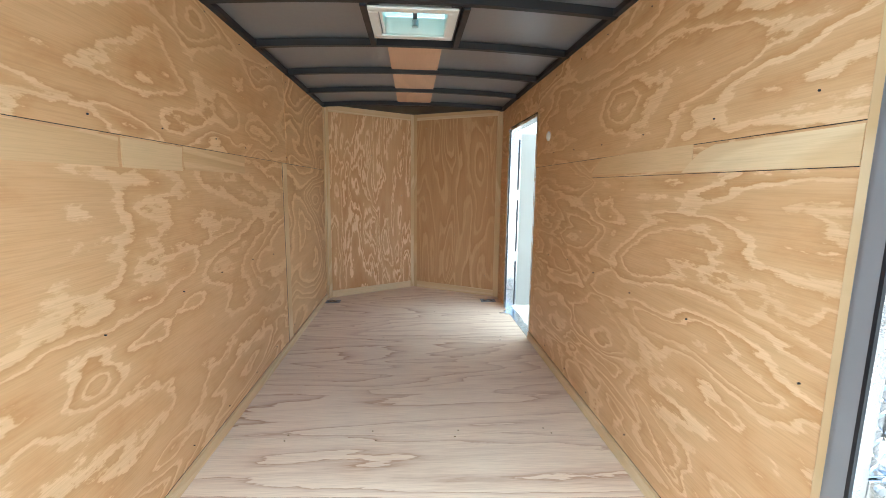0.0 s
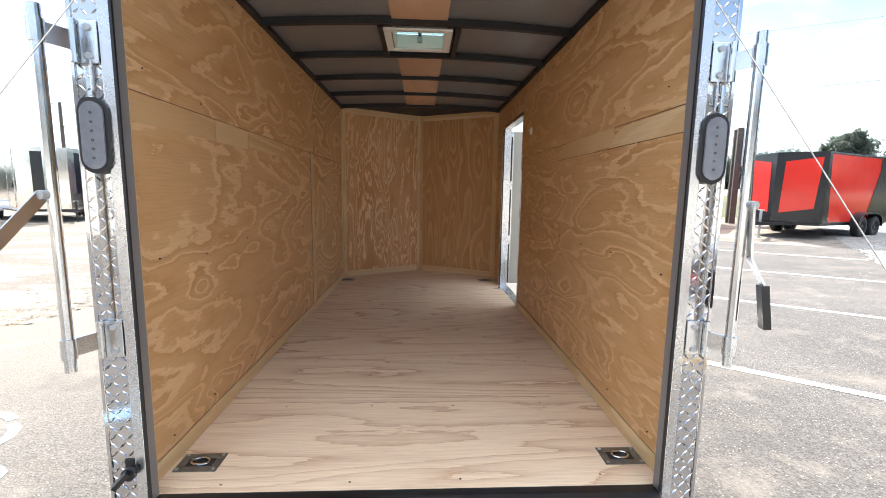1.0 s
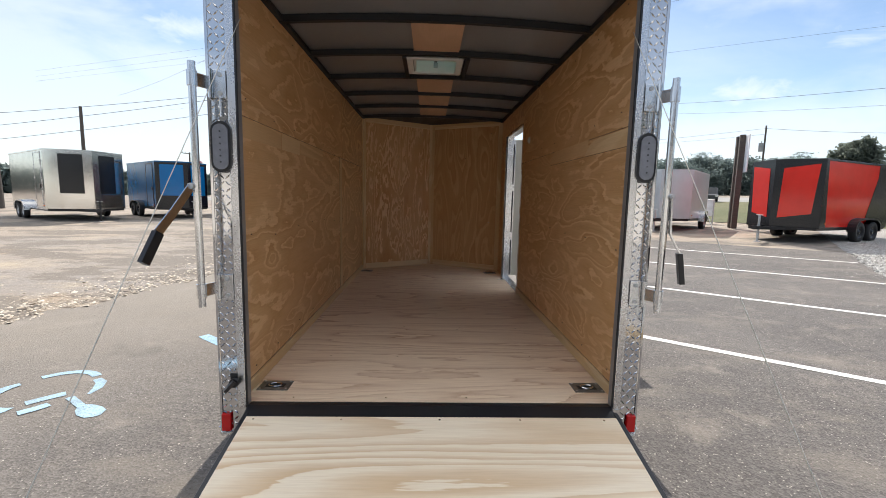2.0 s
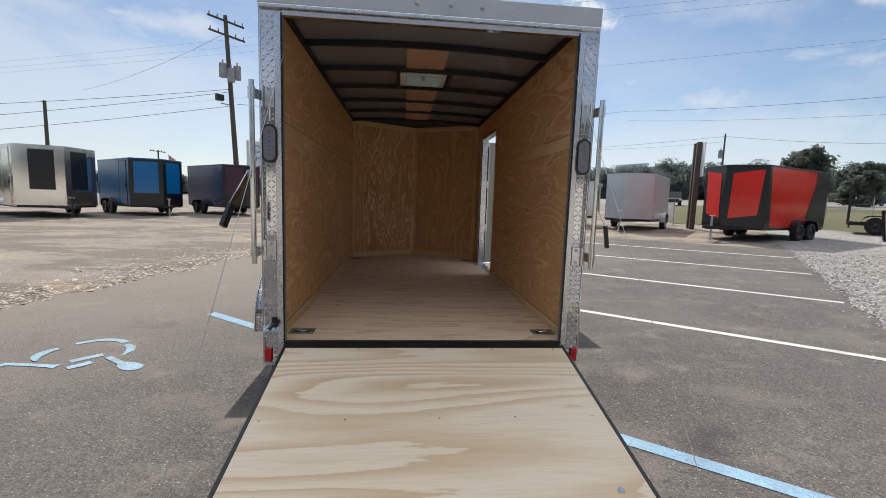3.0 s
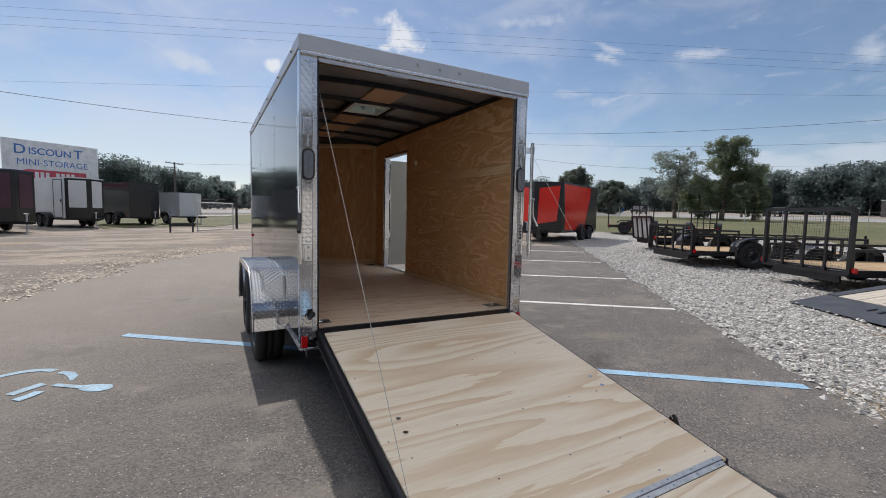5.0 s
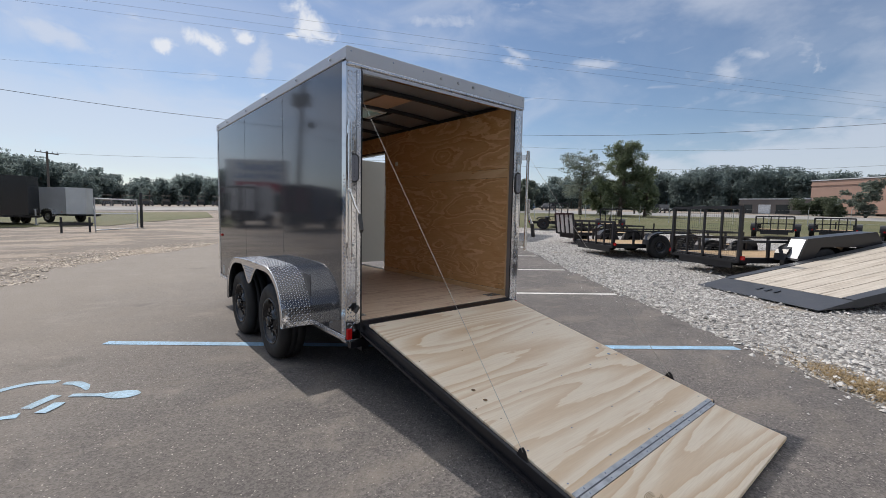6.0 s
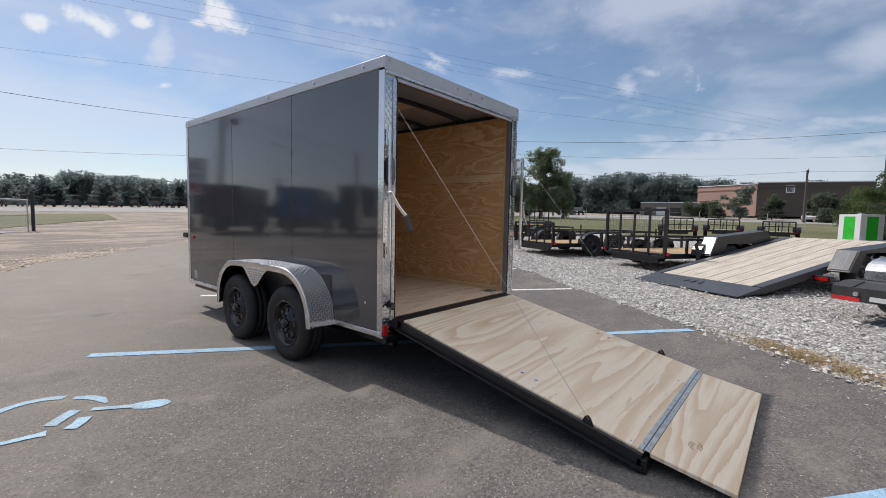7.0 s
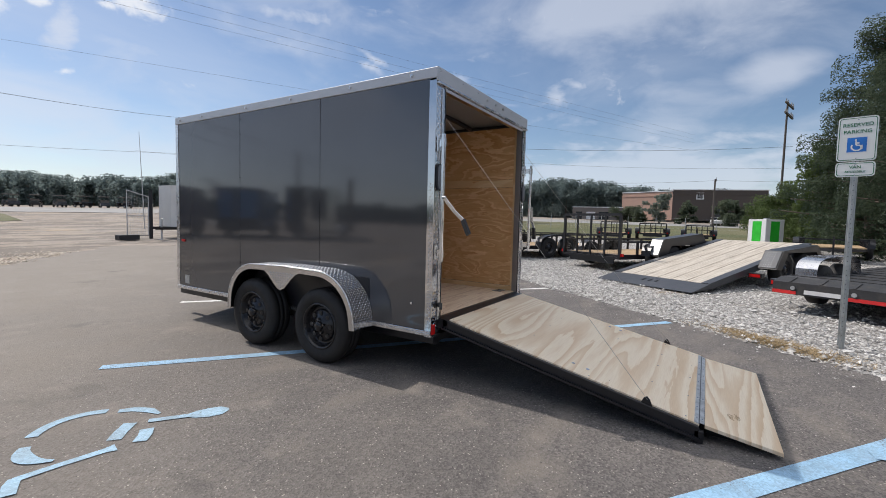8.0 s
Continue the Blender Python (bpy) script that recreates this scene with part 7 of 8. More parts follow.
def wire(a, b, sag, r=0.016, label="black overhead power line"):
    a, b = Vector(a), Vector(b)
    cu = bpy.data.curves.new("power_line", "CURVE")
    cu.dimensions, cu.bevel_depth, cu.bevel_resolution = "3D", r * 0.72, 1
    sp = cu.splines.new("POLY")
    n = 24
    sp.points.add(n)
    for i in range(n + 1):
        t = i / n
        p = a.lerp(b, t) - Vector((0, 0, sag * 4 * t * (1 - t)))
        sp.points[i].co = (*p, 1)
    cu.materials.append(M_WIRE)
    tmp = bpy.data.objects.new("power_line", cu)
    scene.collection.objects.link(tmp)
    bpy.context.view_layer.update()
    me = bpy.data.meshes.new_from_object(tmp.evaluated_get(bpy.context.evaluated_depsgraph_get()))
    bpy.data.objects.remove(tmp)
    ob = new("power_line", me)
    return tagged(ob, label, "cable", "overhead lines")


def up_at(az, tan, dist, ex, ey, ez=1.3):
    x, y = bearing(az, dist, ex, ey)
    return (x, y, ez + tan * dist)


top_l = Vector((pl[0] - 0.55, pl[1], 13.0))


def long_span(az, tan, dp, half, r=0.014):
    """A straight wire that passes dp metres off, square to the bearing az."""
    c = Vector((math.sin(radians(az)), math.cos(radians(az)), 0))
    s = Vector((c.y, -c.x, 0))
    m = Vector((-1.2, -2.5, 1.3 + tan * dp)) + c * dp
    wire(m - s * half, m + s * half, 0.35, r)


long_span(30, 0.300, 29, 48, 0.007)
for tan in (0.432, 0.412, 0.395):
    long_span(24, tan, 25, 50, 0.006)
for tan, low in ((0.209, 0.062), (0.204, 0.035), (0.176, 0.02)):
    wire((pl[0] - 0.3, pl[1] - 0.2, 1.3 + tan * 34), up_at(-58, low, 62, -0.4, -2.4), 0.5, 0.02)
wire((pl[0] - 0.9, pl[1], 12.0), up_at(-34, 0.17, 60, -0.4, -2.4), 0.4, 0.012)
knee = up_at(28, 0.196, 60, -0.6, -2.5)
knee2 = up_at(28, 0.177, 60, -0.6, -2.5)
wire((pl[0], pl[1], 1.3 + 0.181 * 34), knee, 0.9, 0.022)
wire(knee, up_at(97, 0.152, 60, -3, -2), 1.7, 0.022)
wire(knee2, up_at(97, 0.113, 60, -3, -2), 1.5, 0.014)
wire((pr[0], pr[1], 9.6), (pc[0], pc[1], 9.4), 0.9, 0.022)
wire((pc[0], pc[1], 9.4), (pb[0], pb[1], 8.7), 0.7, 0.022)
wire((pb[0], pb[1], 8.7), (pb[0] + 12, pb[1] - 60, 9.5), 0.8, 0.02)
wire((pr[0], pr[1], 9.6), (pe[0], pe[1], 8.0), 0.6, 0.02)
wire((pr[0], pr[1], 9.0), up_at(20, 0.118, 66, -0.6, -2.5), 0.3, 0.016)


# ---- fences ----
def fence(points, label, high=1.35, lean=True, wires=(0.3, 0.65, 1.0, 1.3)):
    """Galvanised posts along a line, with strands between."""
    th = thing("wire_fence", pose(points[0][0], points[0][1], ground_z(*points[0])), label, "fence")
    base = Vector((points[0][0], points[0][1], ground_z(*points[0])))
    tops = []
    for x, y in points:
        b = Vector((x, y, ground_z(x, y))) - base
        bm = rod(bmesh.new(), b, b + Vector((0, 0, high)), 0.026, 8)
        if lean:
            rod(bm, b + Vector((0, 0, high)), b + Vector((-0.18, -0.08, high + 0.2)), 0.018, 6)
        part("post", bm, M_GALV, th)
        tops.append(b)
    for a, b in zip(tops, tops[1:]):
        bm = bmesh.new()
        for h in wires:
            rod(bm, a + Vector((0, 0, h)), b + Vector((0, 0, h)), 0.003, 4, caps=False)
        part("strands", bm, M_GALV, th, kind="stuff")
    return th


fence([bearing(44 + i * 3.3, 40 + i * 0.4) for i in range(17)], "galvanised wire fence along the grass field")
yard = thing("chain_link_gate", pose(-2.0, 22.6, 0.1), "leaning chain-link gate between steel posts", "fence")
bm = bmesh.new()
for a, b in (((0, 0, 0.1), (1.75, 2.2, 0.1)), ((0, 0, 1.55), (1.75, 2.2, 1.55)), ((0, 0, 0.85), (1.75, 2.2, 0.85)), ((0, 0, 0.0), (0, 0, 1.6)), ((1.75, 2.2, 0.0), (1.75, 2.2, 1.6))):
    rod(bm, a, b, 0.028, 8)
part("gate_frame", bm, M_GALV, yard)
bm = bmesh.new()
for i in range(26):
    t = i / 26
    rod(bm, (1.75 * t, 2.2 * t, 0.1), (1.75 * min(1, t + 0.25), 2.2 * min(1, t + 0.25), 1.55 if t < 0.75 else 0.1 + 1.45 * (1 - t) / 0.25), 0.0026, 4, caps=False)
    rod(bm, (1.75 * t, 2.2 * t, 1.55), (1.75 * min(1, t + 0.25), 2.2 * min(1, t + 0.25), 0.1 if t < 0.75 else 1.55 - 1.45 * (1 - t) / 0.25), 0.0026, 4, caps=False)
part("chain_link", bm, M_GALV, yard, kind="stuff")
part("post", rod(bmesh.new(), (1.95, 2.45, 0), (1.95, 2.45, 1.95), 0.07, 10), M_BEAM, yard)
part("barrier_rail", bar(bmesh.new(), (-1.2, -0.6, 0.38), (-0.1, -0.3, 0.38), 0.08, 0.12), M_BEAM, yard)
for x, y in ((-1.15, -0.6), (-0.2, -0.32)):
    part("barrier_leg", box(x - 0.04, x + 0.04, y - 0.04, y + 0.04, -0.12, 0.7), M_BEAM, yard)
g2 = thing("fence_panel", pose(4.11, 17.56, ground_z(4.11, 17.56)), "chain-link fence panel on a dark weathered block", "fence")
bm = bmesh.new()
for a, b in (((0, 0, 0.15), (1.0, 0.55, 0.15)), ((0, 0, 1.95), (1.0, 0.55, 1.75)), ((0, 0, 0.95), (1.0, 0.55, 0.95)), ((0, 0, 0.1), (0, 0, 1.95)), ((1.0, 0.55, 0.1), (1.0, 0.55, 1.75))):
    rod(bm, a, b, 0.019, 8)
part("frame_tube", bm, M_GALV, g2)
bm = bmesh.new()
for i in range(14):
    t = i / 14
    rod(bm, (1.0 * t, 0.55 * t, 0.15), (1.0 * t, 0.55 * t, 1.9 - 0.2 * t), 0.0026, 4, caps=False)
    rod(bm, (0, 0, 0.2 + t * 1.7), (1.0, 0.55, 0.2 + t * 1.5), 0.0026, 4, caps=False)
part("chain_link", bm, M_GALV, g2, kind="stuff")
part("post", rod(bmesh.new(), (1.12, 0.62, 0), (1.12, 0.62, 2.05), 0.07, 10), M_BEAM, g2)
part("concrete_block", box(-0.35, 0.35, -0.2, 0.2, 0.0, 0.2, bev=0.02), M_BEAM, g2, "dark weathered block")
mast = thing("thin_mast", pose(8.2, 25.6, 0.3), "thin grey whip mast", "mast")
part("rod", rod(bmesh.new(), (0, 0, 0), (-0.2, 0, 5.5), 0.03, 8, 0.012), M_GALV, mast)
for i, (x, y) in enumerate(((15.0, 17.2), (15.4, 18.0))):
    bo = thing("bollard", pose(x - 1.6, y - 2.6, ground_z(x, y)), "short dark bollard beside the gravel", "bollard")
    part("post", rod(bmesh.new(), (0, 0, 0), (0, 0, 0.85), 0.09, 12), M_BEAM, bo)


# ---- trees ----
def leaf_mat(name, lo, hi, glow=0.6):
    k = Mat(name, 0.6)
    r = k.random(True)
    c = k.mix(r, lo, hi)
    c = k.mix(k.range(k.noise(0.35, 3, 0.6), 0.4, 0.65, 0.0, 0.5), c, tuple(q * 0.75 for q in lo))
    k.color(c)
    k.b.inputs["Subsurface Weight"].default_value = 0.0
    k.b.inputs["Specular IOR Level"].default_value = 0.3
    tr = k.n.new("ShaderNodeBsdfTranslucent")
    k.put(k.mix(0.4, c, tuple(q * 1.3 for q in hi)), tr.inputs[0])
    ms = k.n.new("ShaderNodeMixShader")
    ms.inputs[0].default_value = glow
    k.l.new(k.b.outputs[0], ms.inputs[1])
    k.l.new(tr.outputs[0], ms.inputs[2])
    k.l.new(ms.outputs[0], k.n["Material Output"].inputs["Surface"])
    return k.m


M_LEAF = leaf_mat("oak_leaves", (0.122, 0.158, 0.098), (0.214, 0.250, 0.158), 0.68)
M_HEDGE = leaf_mat("dark_shrub_leaves", (0.066, 0.088, 0.058), (0.130, 0.155, 0.098))
M_LEAF2 = leaf_mat("grey_green_leaves", (0.128, 0.156, 0.132), (0.205, 0.236, 0.196), 0.7)
M_PINE = leaf_mat("pine_needles", (0.042, 0.068, 0.044), (0.096, 0.124, 0.076))
# Far leaves are paled and blued: distance haze is put into their base colour.
M_HAZED_LEAF = leaf_mat("far_woods_hazed_leaves", (0.138, 0.180, 0.180), (0.168, 0.210, 0.200), 0.78)
M_BUSH = leaf_mat("light_shrub_leaves", (0.064, 0.098, 0.034), (0.130, 0.174, 0.064))
M_BARK = plank_mat("rough_bark", (0.16, 0.125, 0.10), (0.085, 0.065, 0.05), (14, 14, 1.5))


def leaf_quads(rng, blobs, per, size, loose=1.5):
    """Leaf clumps as small blades spread through soft ellipsoids, most of them facing outwards. blobs: x, y, z, rx, rz."""
    vs = []
    for bxx, byy, bz, rx, rz in blobs:
        n = int(per * (rx / 1.0) ** 1.6) + 6
        out = np.clip(rng.normal(size=(n, 3)), -loose, loose)
        c = np.array((bxx, byy, bz)) + out * np.array((rx, rx, rz)) * 0.62
        face = out / (np.linalg.norm(out, axis=1)[:, None] + 1e-6) + 0.75 * rng.normal(size=(n, 3)) + np.array((0, 0, 0.35))
        face /= np.linalg.norm(face, axis=1)[:, None]
        a = np.cross(face, rng.normal(size=(n, 3)))
        a /= np.linalg.norm(a, axis=1)[:, None]
        b = np.cross(face, a)
        s = size * (0.55 + 0.9 * rng.random(n))[:, None]
        q = np.stack((c - a * s, c - b * s * 0.45, c + a * s, c + b * s * 0.45), 1)
        vs.append(q.reshape(-1, 3))
    v = np.concatenate(vs)
    m = len(v) // 4
    f = np.arange(m * 4).reshape(m, 4)
    return v, f


def tree(where, high, wide, label, leaves, seed, per=150, size=0.16, clear=0.22, lumps=34, lean=0.0, pine=False, name="tree"):
    """Trunk, limbs and a crown of leaf clumps."""
    rng = np.random.default_rng(seed)
    x, y = where
    z0 = ground_z(x, y)
    th = thing(name, pose(x, y, z0), label, "tree", "trees")
    bm = bmesh.new()
    pts = [Vector((lean * t * high + 0.18 * math.sin(t * 4 + seed), 0.15 * math.cos(t * 5 + seed), t * high * 0.86)) for t in [i / 7 for i in range(8)]]
    r0 = 0.028 * high
    for i, (a, b) in enumerate(zip(pts, pts[1:])):
        rod(bm, a - Vector((0, 0, 0.1 if i == 0 else 0.02)), b, r0 * (1 - i / 8.5), 9, r0 * (1 - (i + 1) / 8.5))
    trunk = part("trunk", bm, M_BARK, th, smooth=True)
    blobs, limbs = [], bmesh.new()
    for i in range(lumps):
        t = clear + (1 - clear) * (i + rng.random() * 0.7) / lumps
        c = pts[min(7, int(t * 7))].lerp(pts[min(7, int(t * 7) + 1)], t * 7 % 1)
        if pine:
            reach = wide * 0.5 * (1.05 - 0.8 * (t - clear) / (1 - clear)) * rng.uniform(0.45, 1.1)
        else:
            k = (t - clear) / (1 - clear)
            reach = wide * 0.5 * math.sin(math.pi * (0.18 + 0.74 * k)) ** 0.7 * rng.uniform(0.25, 1.1)
        a = rng.random() * math.tau
        e = c + Vector((math.cos(a) * reach, math.sin(a) * reach, reach * (0.10 if pine else 0.35) * rng.uniform(0.2, 1.2)))
        e.z = min(e.z, high * 0.95)
        rod(limbs, c - Vector((0, 0, 0.2)), e, r0 * 0.22, 6, r0 * 0.06)
        br = wide * (0.094 if pine else 0.082) * rng.uniform(0.6, 1.5)
        blobs.append((e.x, e.y, e.z + rng.normal(0, wide * 0.04), br, br * (0.6 if pine else 0.95)))
        for _ in range(3):
            f = c.lerp(e, rng.uniform(0.5, 1.0)) + Vector(rng.normal(0, wide * 0.05, 3))
            blobs.append((f.x, f.y, f.z + rng.normal(0, wide * 0.03), br * 0.66, br * 0.6))
    part("branchwork", limbs, M_BARK, th, smooth=True)
    v, f = leaf_quads(rng, blobs, per, size, 1.15 if pine else 1.5)
    raw("crown", v.tolist(), f.tolist(), leaves, th, kind="stuff")
    return th


tree(bearing(56.9, 62, -1.0, -2.9), 9.2, 8.2, "sparse grey-green oak beside the road", M_LEAF2, 11, 190, 0.11, 0.34, 30, -0.03)
tree(bearing(61.6, 60, -1.0, -2.9), 10.5, 5.8, "full green oak beside the road", M_LEAF, 12, 420, 0.11, 0.12, 70, 0.03)
tree(bearing(64.4, 62, -1.0, -2.9), 7.0, 3.8, "smaller green oak beside the road", M_LEAF, 13, 420, 0.11, 0.05, 50)
tree(bearing(59.2, 66, -1.0, -2.9), 5.6, 4.6, "low green oak beside the road", M_LEAF, 14, 360, 0.13, 0.04, 44)
tree(bearing(45.2, 74, -1.0, -2.9), 7.6, 6.8, "round green oak across the road", M_LEAF2, 15, 420, 0.2, 0.05, 50)
tree(bearing(49.5, 80, -1.0, -2.9), 5.6, 6.0, "low green oak across the road", M_LEAF2, 16, 400, 0.2, 0.05, 40)
tree(bearing(84.6, 92, -2.6, -2.5), 6.0, 5.6, "round oak before the tan building", M_LEAF2, 17, 170, 0.2, 0.12, 26)
tree(bearing(87.5, 90, -2.6, -2.5), 4.2, 4.6, "low shrubby tree before the building", M_HEDGE, 18, 330, 0.2, 0.05, 18)
tree(bearing(91.8, 84, -2.6, -2.5), 4.4, 6.5, "low shrubby tree before the building", M_HEDGE, 19, 330, 0.2, 0.03, 20)
tree(bearing(95.5, 84, -2.6, -2.5), 4.4, 6.5, "low shrubby tree before the building", M_HEDGE, 20, 330, 0.2, 0.03, 20)
tree(bearing(81.5, 98, -2.6, -2.5), 2.6, 8.0, "low dark hedge before the building", M_HEDGE, 21, 330, 0.2, 0.0, 18)
# the big evergreens behind the yard
tree(bearing(103.6, 30, -3.6, -1.8), 12.2, 8.2, "tall dense green cedar behind the yard", M_PINE, 31, 780, 0.055, 0.02, 90, 0, True)
tree(bearing(108.5, 27, -3.6, -1.8), 14.0, 8.5, "tall dense green cedar behind the yard", M_PINE, 32, 780, 0.055, 0.02, 80, 0, True)
tree(bearing(100.2, 34, -3.6, -1.8), 6.4, 5.6, "young light-green cedar behind the yard", M_BUSH, 33, 700, 0.075, 0.02, 46, 0, True)
tree(bearing(98.2, 37, -3.6, -1.8), 4.0, 4.6, "light-green shrub behind the yard", M_BUSH, 34, 700, 0.07, 0.0, 26)
tree(bearing(95.8, 41, -3.6, -1.8), 2.9, 4.4, "light-green shrub behind the yard", M_BUSH, 35, 700, 0.07, 0.0, 22)
tree(bearing(112.5, 32, -3.6, -1.8), 11.0, 8.0, "dense green cedar behind the yard", M_PINE, 36, 520, 0.07, 0.02, 60, 0, True)


def woods(name, az0, az1, count, near, deep, crest, label, seed, size=0.29):
    """A far belt of trees in one mesh. crest(az): how high it stands over the eye, as a slope."""
    rng = np.random.default_rng(seed)
    blobs, trunks = [], bmesh.new()
    for i in range(count):
        az = az0 + (az1 - az0) * (i + rng.random()) / count
        d = near + deep * rng.random()
        x, y = bearing(az, d, -1.5, -2.5)
        z0 = ground_z(x, y)
        top = 1.3 + crest(az) * d * rng.uniform(0.80, 1.06)
        h = max(3.0, top - z0)
        w = h * rng.uniform(0.32, 0.52)
        rod(trunks, (x, y, z0), (x, y, z0 + h * 0.6), 0.16, 6)
        for j in range(13):
            t = rng.random()
            a, r = rng.random() * math.tau, w * 0.75 * rng.random() * (1.2 - t * 0.7)
            q = w * 0.42 * rng.uniform(0.6, 1.2)
            blobs.append((x + r * math.cos(a), y + r * math.sin(a), z0 + h * (0.04 + 0.88 * t), q, q * 0.8))
    v, f = leaf_quads(rng, blobs, 84, size)
    ob = raw(name, v.tolist(), f.tolist(), M_HAZED_LEAF, kind="stuff")
    tagged(ob, label, "trees")
    part("far_trunks", trunks, M_BARK, ob, kind="stuff")
    return ob


def crest(az):
    pts = ((-180, 0.05), (-60, 0.035), (-24, 0.032), (-17, 0.050), (-14, 0.085), (-9, 0.086), (-2, 0.076), (3, 0.055), (12, 0.068), (21, 0.066), (27, 0.080), (31, 0.089), (46, 0.080), (52, 0.080), (63, 0.092), (72, 0.104), (79, 0.098), (84, 0.080), (100, 0.06), (180, 0.05))
    for (a, p), (b, q) in zip(pts, pts[1:]):
        if a <= az <= b:
            return p + (q - p) * (az - a) / (b - a)
    return 0.05


woods("far_woods", -20, 100, 400, 118, 26, crest, "dark green belt of far trees, haze put into leaf colour", 41)
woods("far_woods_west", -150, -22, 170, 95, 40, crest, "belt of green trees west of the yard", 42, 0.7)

# ---- across the road ----
M_TANWALL = coat("tan_stucco", (0.46, 0.30, 0.235), 0.8, 0.0, 0.08, 0.3, 8, 0.05)
M_BROWNWALL = coat("dark_brown_siding", (0.075, 0.060, 0.052), 0.7, 0.0, 0.12, 0.3, 8, 0.05)
M_GREYWALL = coat("grey_brown_block", (0.17, 0.15, 0.14), 0.8, 0.0, 0.1, 0.3, 8, 0.05)
M_DARKGLASS = coat("dark_window", (0.02, 0.024, 0.03), 0.1)
bl, bmid, br = bearing(80.5, 118, -2.6, -2.5), bearing(86.0, 112, -2.6, -2.5), bearing(95.2, 118, -3, -2.3)


def hall(a, b, high, deep, wall_mat, label, doors=(), base=None, cap=True):
    a, b = Vector(a), Vector(b)
    z = base if base is not None else min(ground_z(*a), ground_z(*b))
    ang = math.degrees(math.atan2(b.y - a.y, b.x - a.x))
    L = (b - a).length
    th = thing("commercial_building", pose(a.x, a.y, z, 0, 0, ang), label, "building", "buildings across the road")
    part("wall", box(0, L, 0.0, 0.3, 0, high), wall_mat, th)
    part("wall", box(0, 0.3, 0.301, deep, 0, high), wall_mat, th)
    part("wall", box(L - 0.3, L, 0.301, deep, 0, high), wall_mat, th)
    part("wall", box(0.301, L - 0.301, deep - 0.3, deep, 0, high), wall_mat, th)
    part("roof", box(0.05, L - 0.05, 0.05, deep - 0.05, high, high + 0.12), M_GREYWALL, th)
    if cap:
        part("parapet_trim", box(-0.1, L + 0.1, -0.12, -0.005, high - 0.9, high - 0.55), wall_mat, th)
        part("coping", box(-0.12, L + 0.12, -0.14, 0.35, high + 0.125, high + 0.3), M_BOARD, th)
    for x0, x1, z0, z1, m in doors:
        dr = part("door" if z0 < 0.2 else "window", box(x0, x1, -0.06, -0.005, z0, z1), m, th)
        part("frame_trim", box(x0 - 0.12, x1 + 0.12, -0.05, -0.004, z1 + 0.005, z1 + 0.15), M_GREYWALL, dr)
    return th


hall(bl, bmid, 6.6, 20, M_TANWALL, "tan stucco hall with a flat roof", base=2.9)
hall(bmid, br, 6.9, 20, M_BROWNWALL, "dark brown hall with a pale square emblem", ((4.9, 6.4, 4.9, 6.4, M_BOARD), (5.1, 6.2, 5.1, 6.2, M_DARKGLASS), (9, 11, 0.0, 3.0, M_DARKGLASS)), base=2.9)
ll, lr = bearing(74.6, 108, -2.6, -2.5), bearing(80.6, 108, -2.6, -2.5)
hall(ll, lr, 2.7, 8, M_GREYWALL, "low grey-brown workshop with roller doors", ((3.2, 5.2, 0.0, 1.8, M_BOARD), (6.0, 8.2, 0.0, 1.9, M_DARKGLASS), (0.8, 2.2, 0.0, 1.8, M_DARKGLASS)), base=2.7)


M_TAN_SEAT = coat("tan_vinyl", (0.13, 0.105, 0.085), 0.5)


def golf_cart(x, y, turn, body):
    th = thing("golf_cart", pose(x, y, ground_z(x, y) + 0.02, 0, 0, turn), "small roofed golf cart parked across the road", "golf cart", "golf carts across the road")
    part("roof", box(-0.62, 0.62, -0.95, 0.85, 1.80, 1.88, bev=0.03), M_GREYWALL, th)
    for x_ in (-0.55, 0.55):
        for y_ in (-0.85, 0.75):
            part("roof_post", rod(bmesh.new(), (x_, y_, 0.6), (x_, y_ * 0.95, 1.80), 0.025, 6), M_BLACK, th)
    bm = box(-0.60, 0.60, -1.15, 1.15, 0.32, 0.55, bev=0.04)
    bx(bm, -0.58, 0.58, 0.55, 1.15, 0.551, 0.95, 0.08)
    bx(bm, -0.58, 0.58, -1.12, -0.5, 0.551, 0.85, 0.05)
    part("body", bm, body, th)
    bm = box(-0.55, 0.55, -0.48, 0.05, 0.60, 0.80, bev=0.04)
    bx(bm, -0.55, 0.55, -0.60, -0.49, 0.80, 1.25, 0.03)
    part("seat", bm, M_TAN_SEAT, th)
    for x_, s in ((-0.62, -1), (0.62, 1)):
        for y_ in (-0.8, 0.8):
            simple_wheel(th, x_, y_, s, 0.27, 0.16)
    return th


bodies = (M_TRAILER_BLACK, M_STEELGREY, M_TRAILER_BLACK, M_STEELGREY, M_TRAILER_BLACK, M_STEELGREY)
for i in range(15):
    az = -3.2 + i * 1.72
    q = bearing(az, 92 + 0.2 * (i % 3), -2.6, -2.5)
    golf_cart(q[0], q[1], 12 * ((i * 7) % 5 - 2), bodies[i % 6])


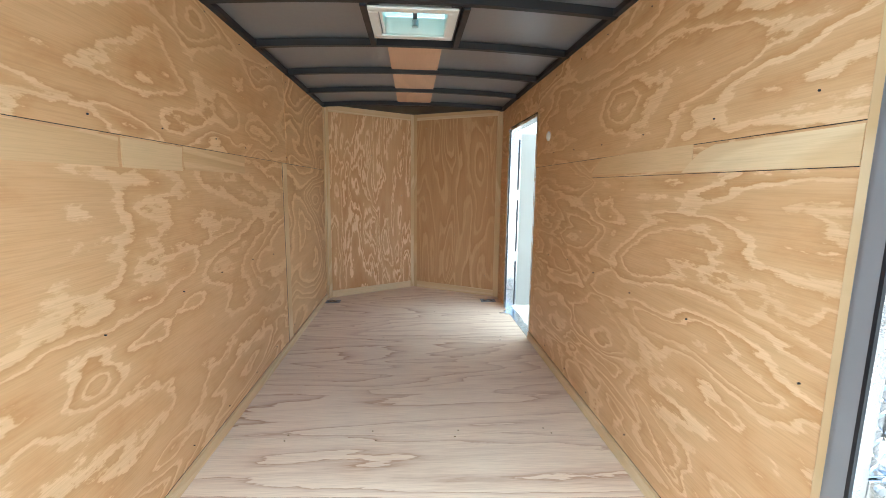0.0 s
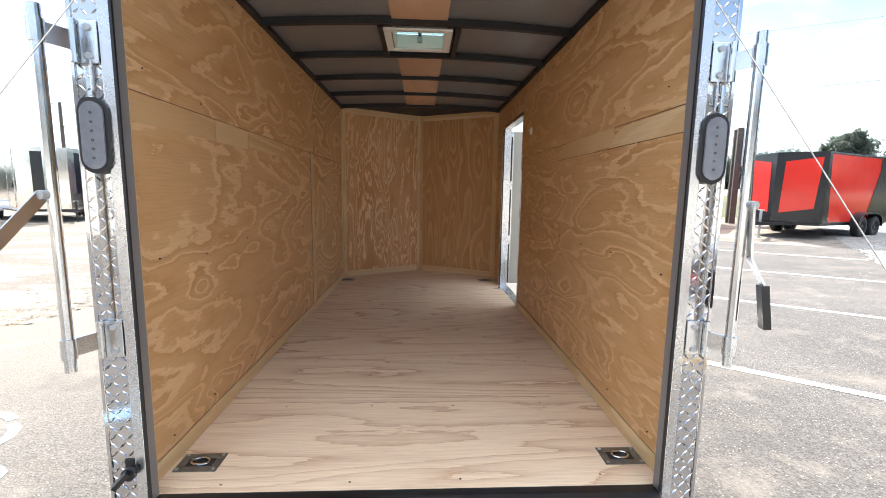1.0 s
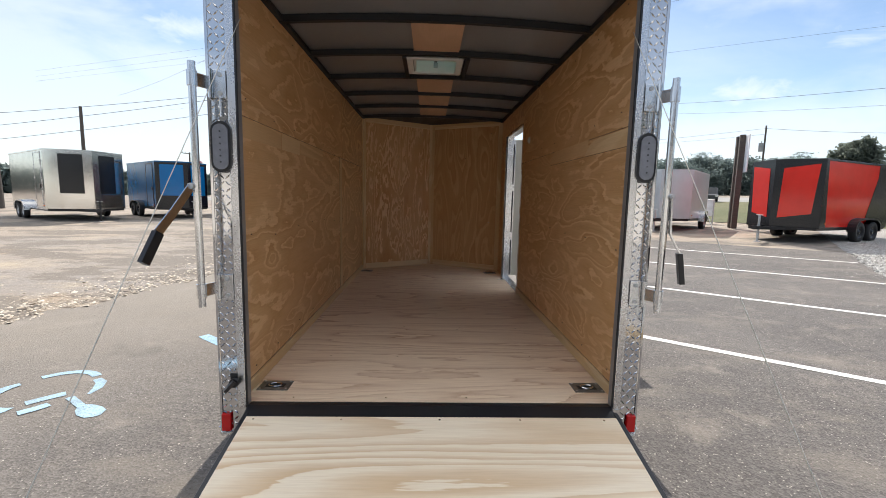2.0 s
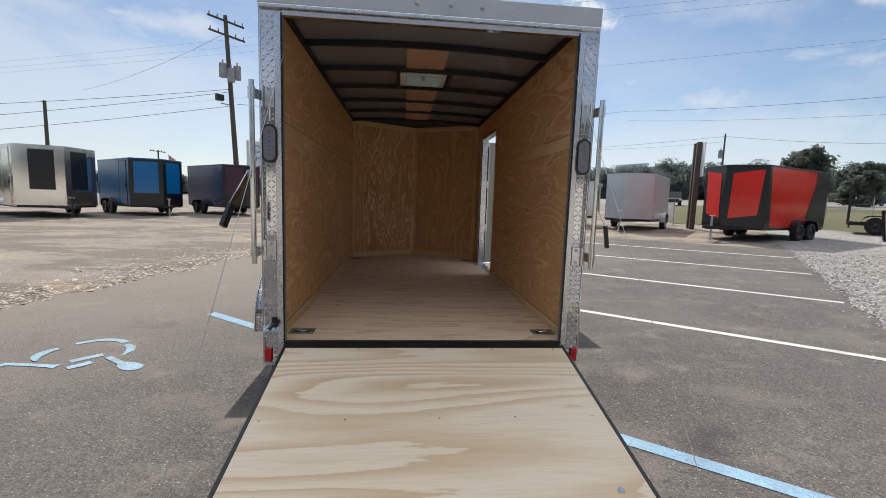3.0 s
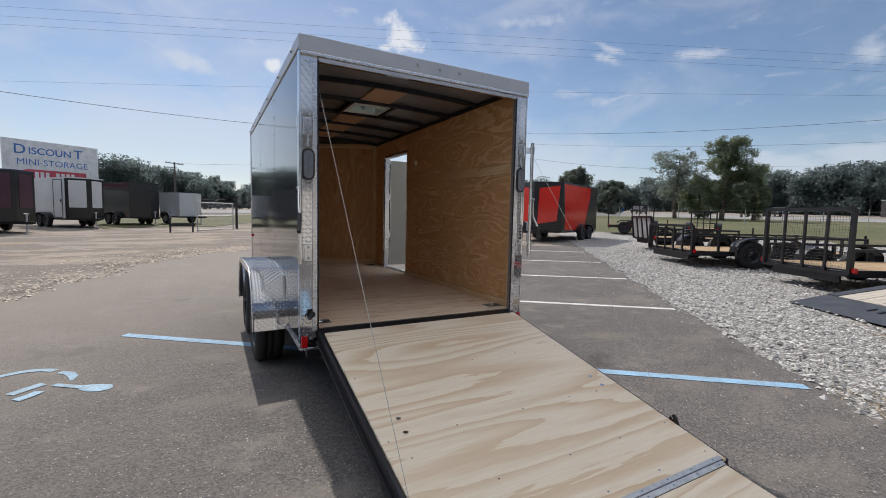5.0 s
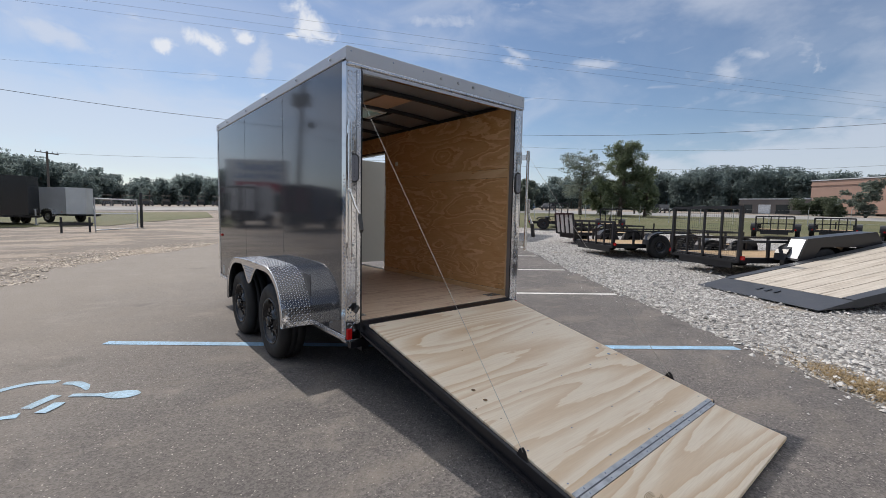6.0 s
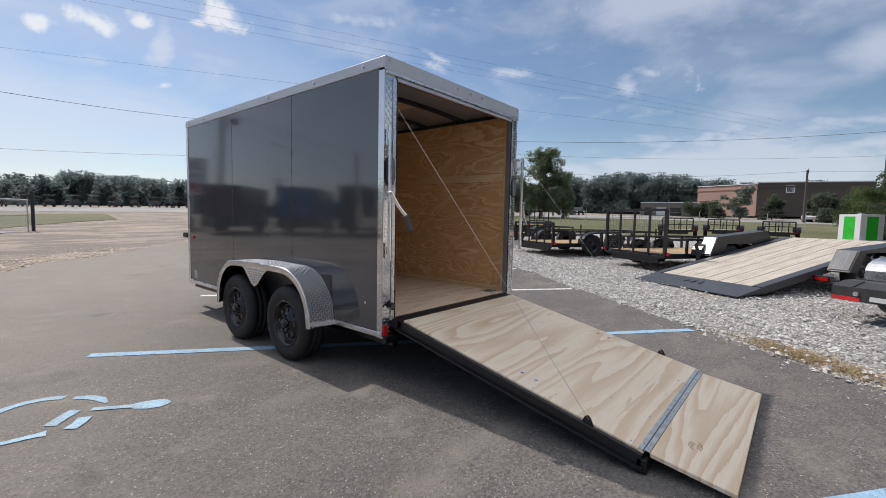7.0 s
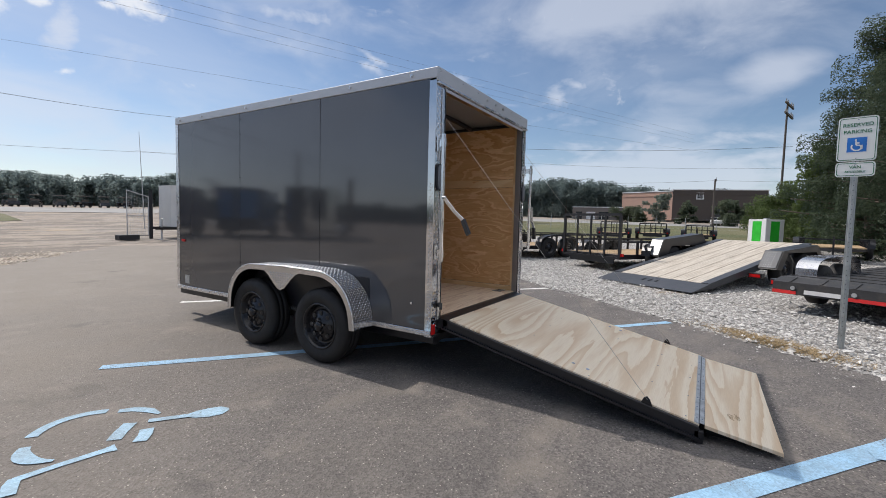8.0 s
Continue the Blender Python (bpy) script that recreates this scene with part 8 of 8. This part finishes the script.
def car(x, y, turn, paint, label, name="parked_car", tall=0.0):
    th = thing(name, pose(x, y, ground_z(x, y) + 0.02, 0, 0, turn), label, "car", "cars along the road")
    prof = [(-2.2, 0.35), (2.15, 0.35), (2.2, 0.75), (1.15, 0.92), (0.45, 1.40 + tall), (-1.2, 1.42 + tall), (-1.95, 1.0), (-2.2, 0.95)]
    part("body", prism(bmesh.new(), prof, lambda u, v, d: (d, u, v), -0.88, 0.88), paint, th)
    for s in (-1, 1):
        part("side_window", prism(bmesh.new(), [(0.95, 0.95), (0.42, 1.33 + tall), (-1.15, 1.35 + tall), (-1.75, 1.0)], lambda u, v, d: (d, u, v), s * 0.881, s * 0.89), M_DARKGLASS, th)
        for y_ in (-1.35, 1.35):
            simple_wheel(th, s * 0.90, y_, s, 0.33, 0.2)
        part("headlight", box(min(s * 0.55, s * 0.85), max(s * 0.55, s * 0.85), 2.17, 2.21, 0.60, 0.74), M_HEADLAMP, th)
    part("windscreen", prism(bmesh.new(), [(1.10, 0.94), (0.48, 1.37 + tall), (0.50, 1.38 + tall), (1.13, 0.95)], lambda u, v, d: (d, u, v), -0.75, 0.75), M_DARKGLASS, th)
    return th


q = bearing(91.0, 86, -3.6, -1.8)
car(q[0], q[1], 95, M_TRAILER_WHITE, "white saloon car beside the road")
q = bearing(33.4, 62, 0, -2.1)
car(q[0], q[1], 150, M_STEELGREY, "dark grey pickup parked beside the road", tall=0.3)
for i, az in enumerate((44.5, 50.0, 53.0, 66.5)):
    q = bearing(az, 88, -1, -2.9)
    car(q[0], q[1], 70 + 20 * i, (M_TRAILER_BLACK, M_TRAILER_NAVY, M_STEELGREY, M_TRAILER_BLACK)[i], "dark car parked across the road", tall=0.15 * (i % 2))


# ---- an unseen low building added south, to bounce light and darken reflections ----
M_SIDING = coat("bounce_siding", (0.66, 0.63, 0.58), 0.7, 0.0, 0.06, 0.5, 20, 0.03)
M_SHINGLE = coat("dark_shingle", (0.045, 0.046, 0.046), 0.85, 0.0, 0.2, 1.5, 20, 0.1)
bounce_hall = hall((16.0, -12.5), (-16.0, -12.5), 2.9, 9, M_SIDING, "unseen added low building, pale wall to bounce light, dark roof", base=0.0, cap=False)
# Added dark roof, so the polished posts mirror something dark.
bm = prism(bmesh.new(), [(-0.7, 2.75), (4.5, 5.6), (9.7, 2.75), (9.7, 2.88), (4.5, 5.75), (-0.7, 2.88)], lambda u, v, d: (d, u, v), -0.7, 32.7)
part("pitched_roof", bm, M_SHINGLE, bounce_hall, "added dark roof, only there for reflections")
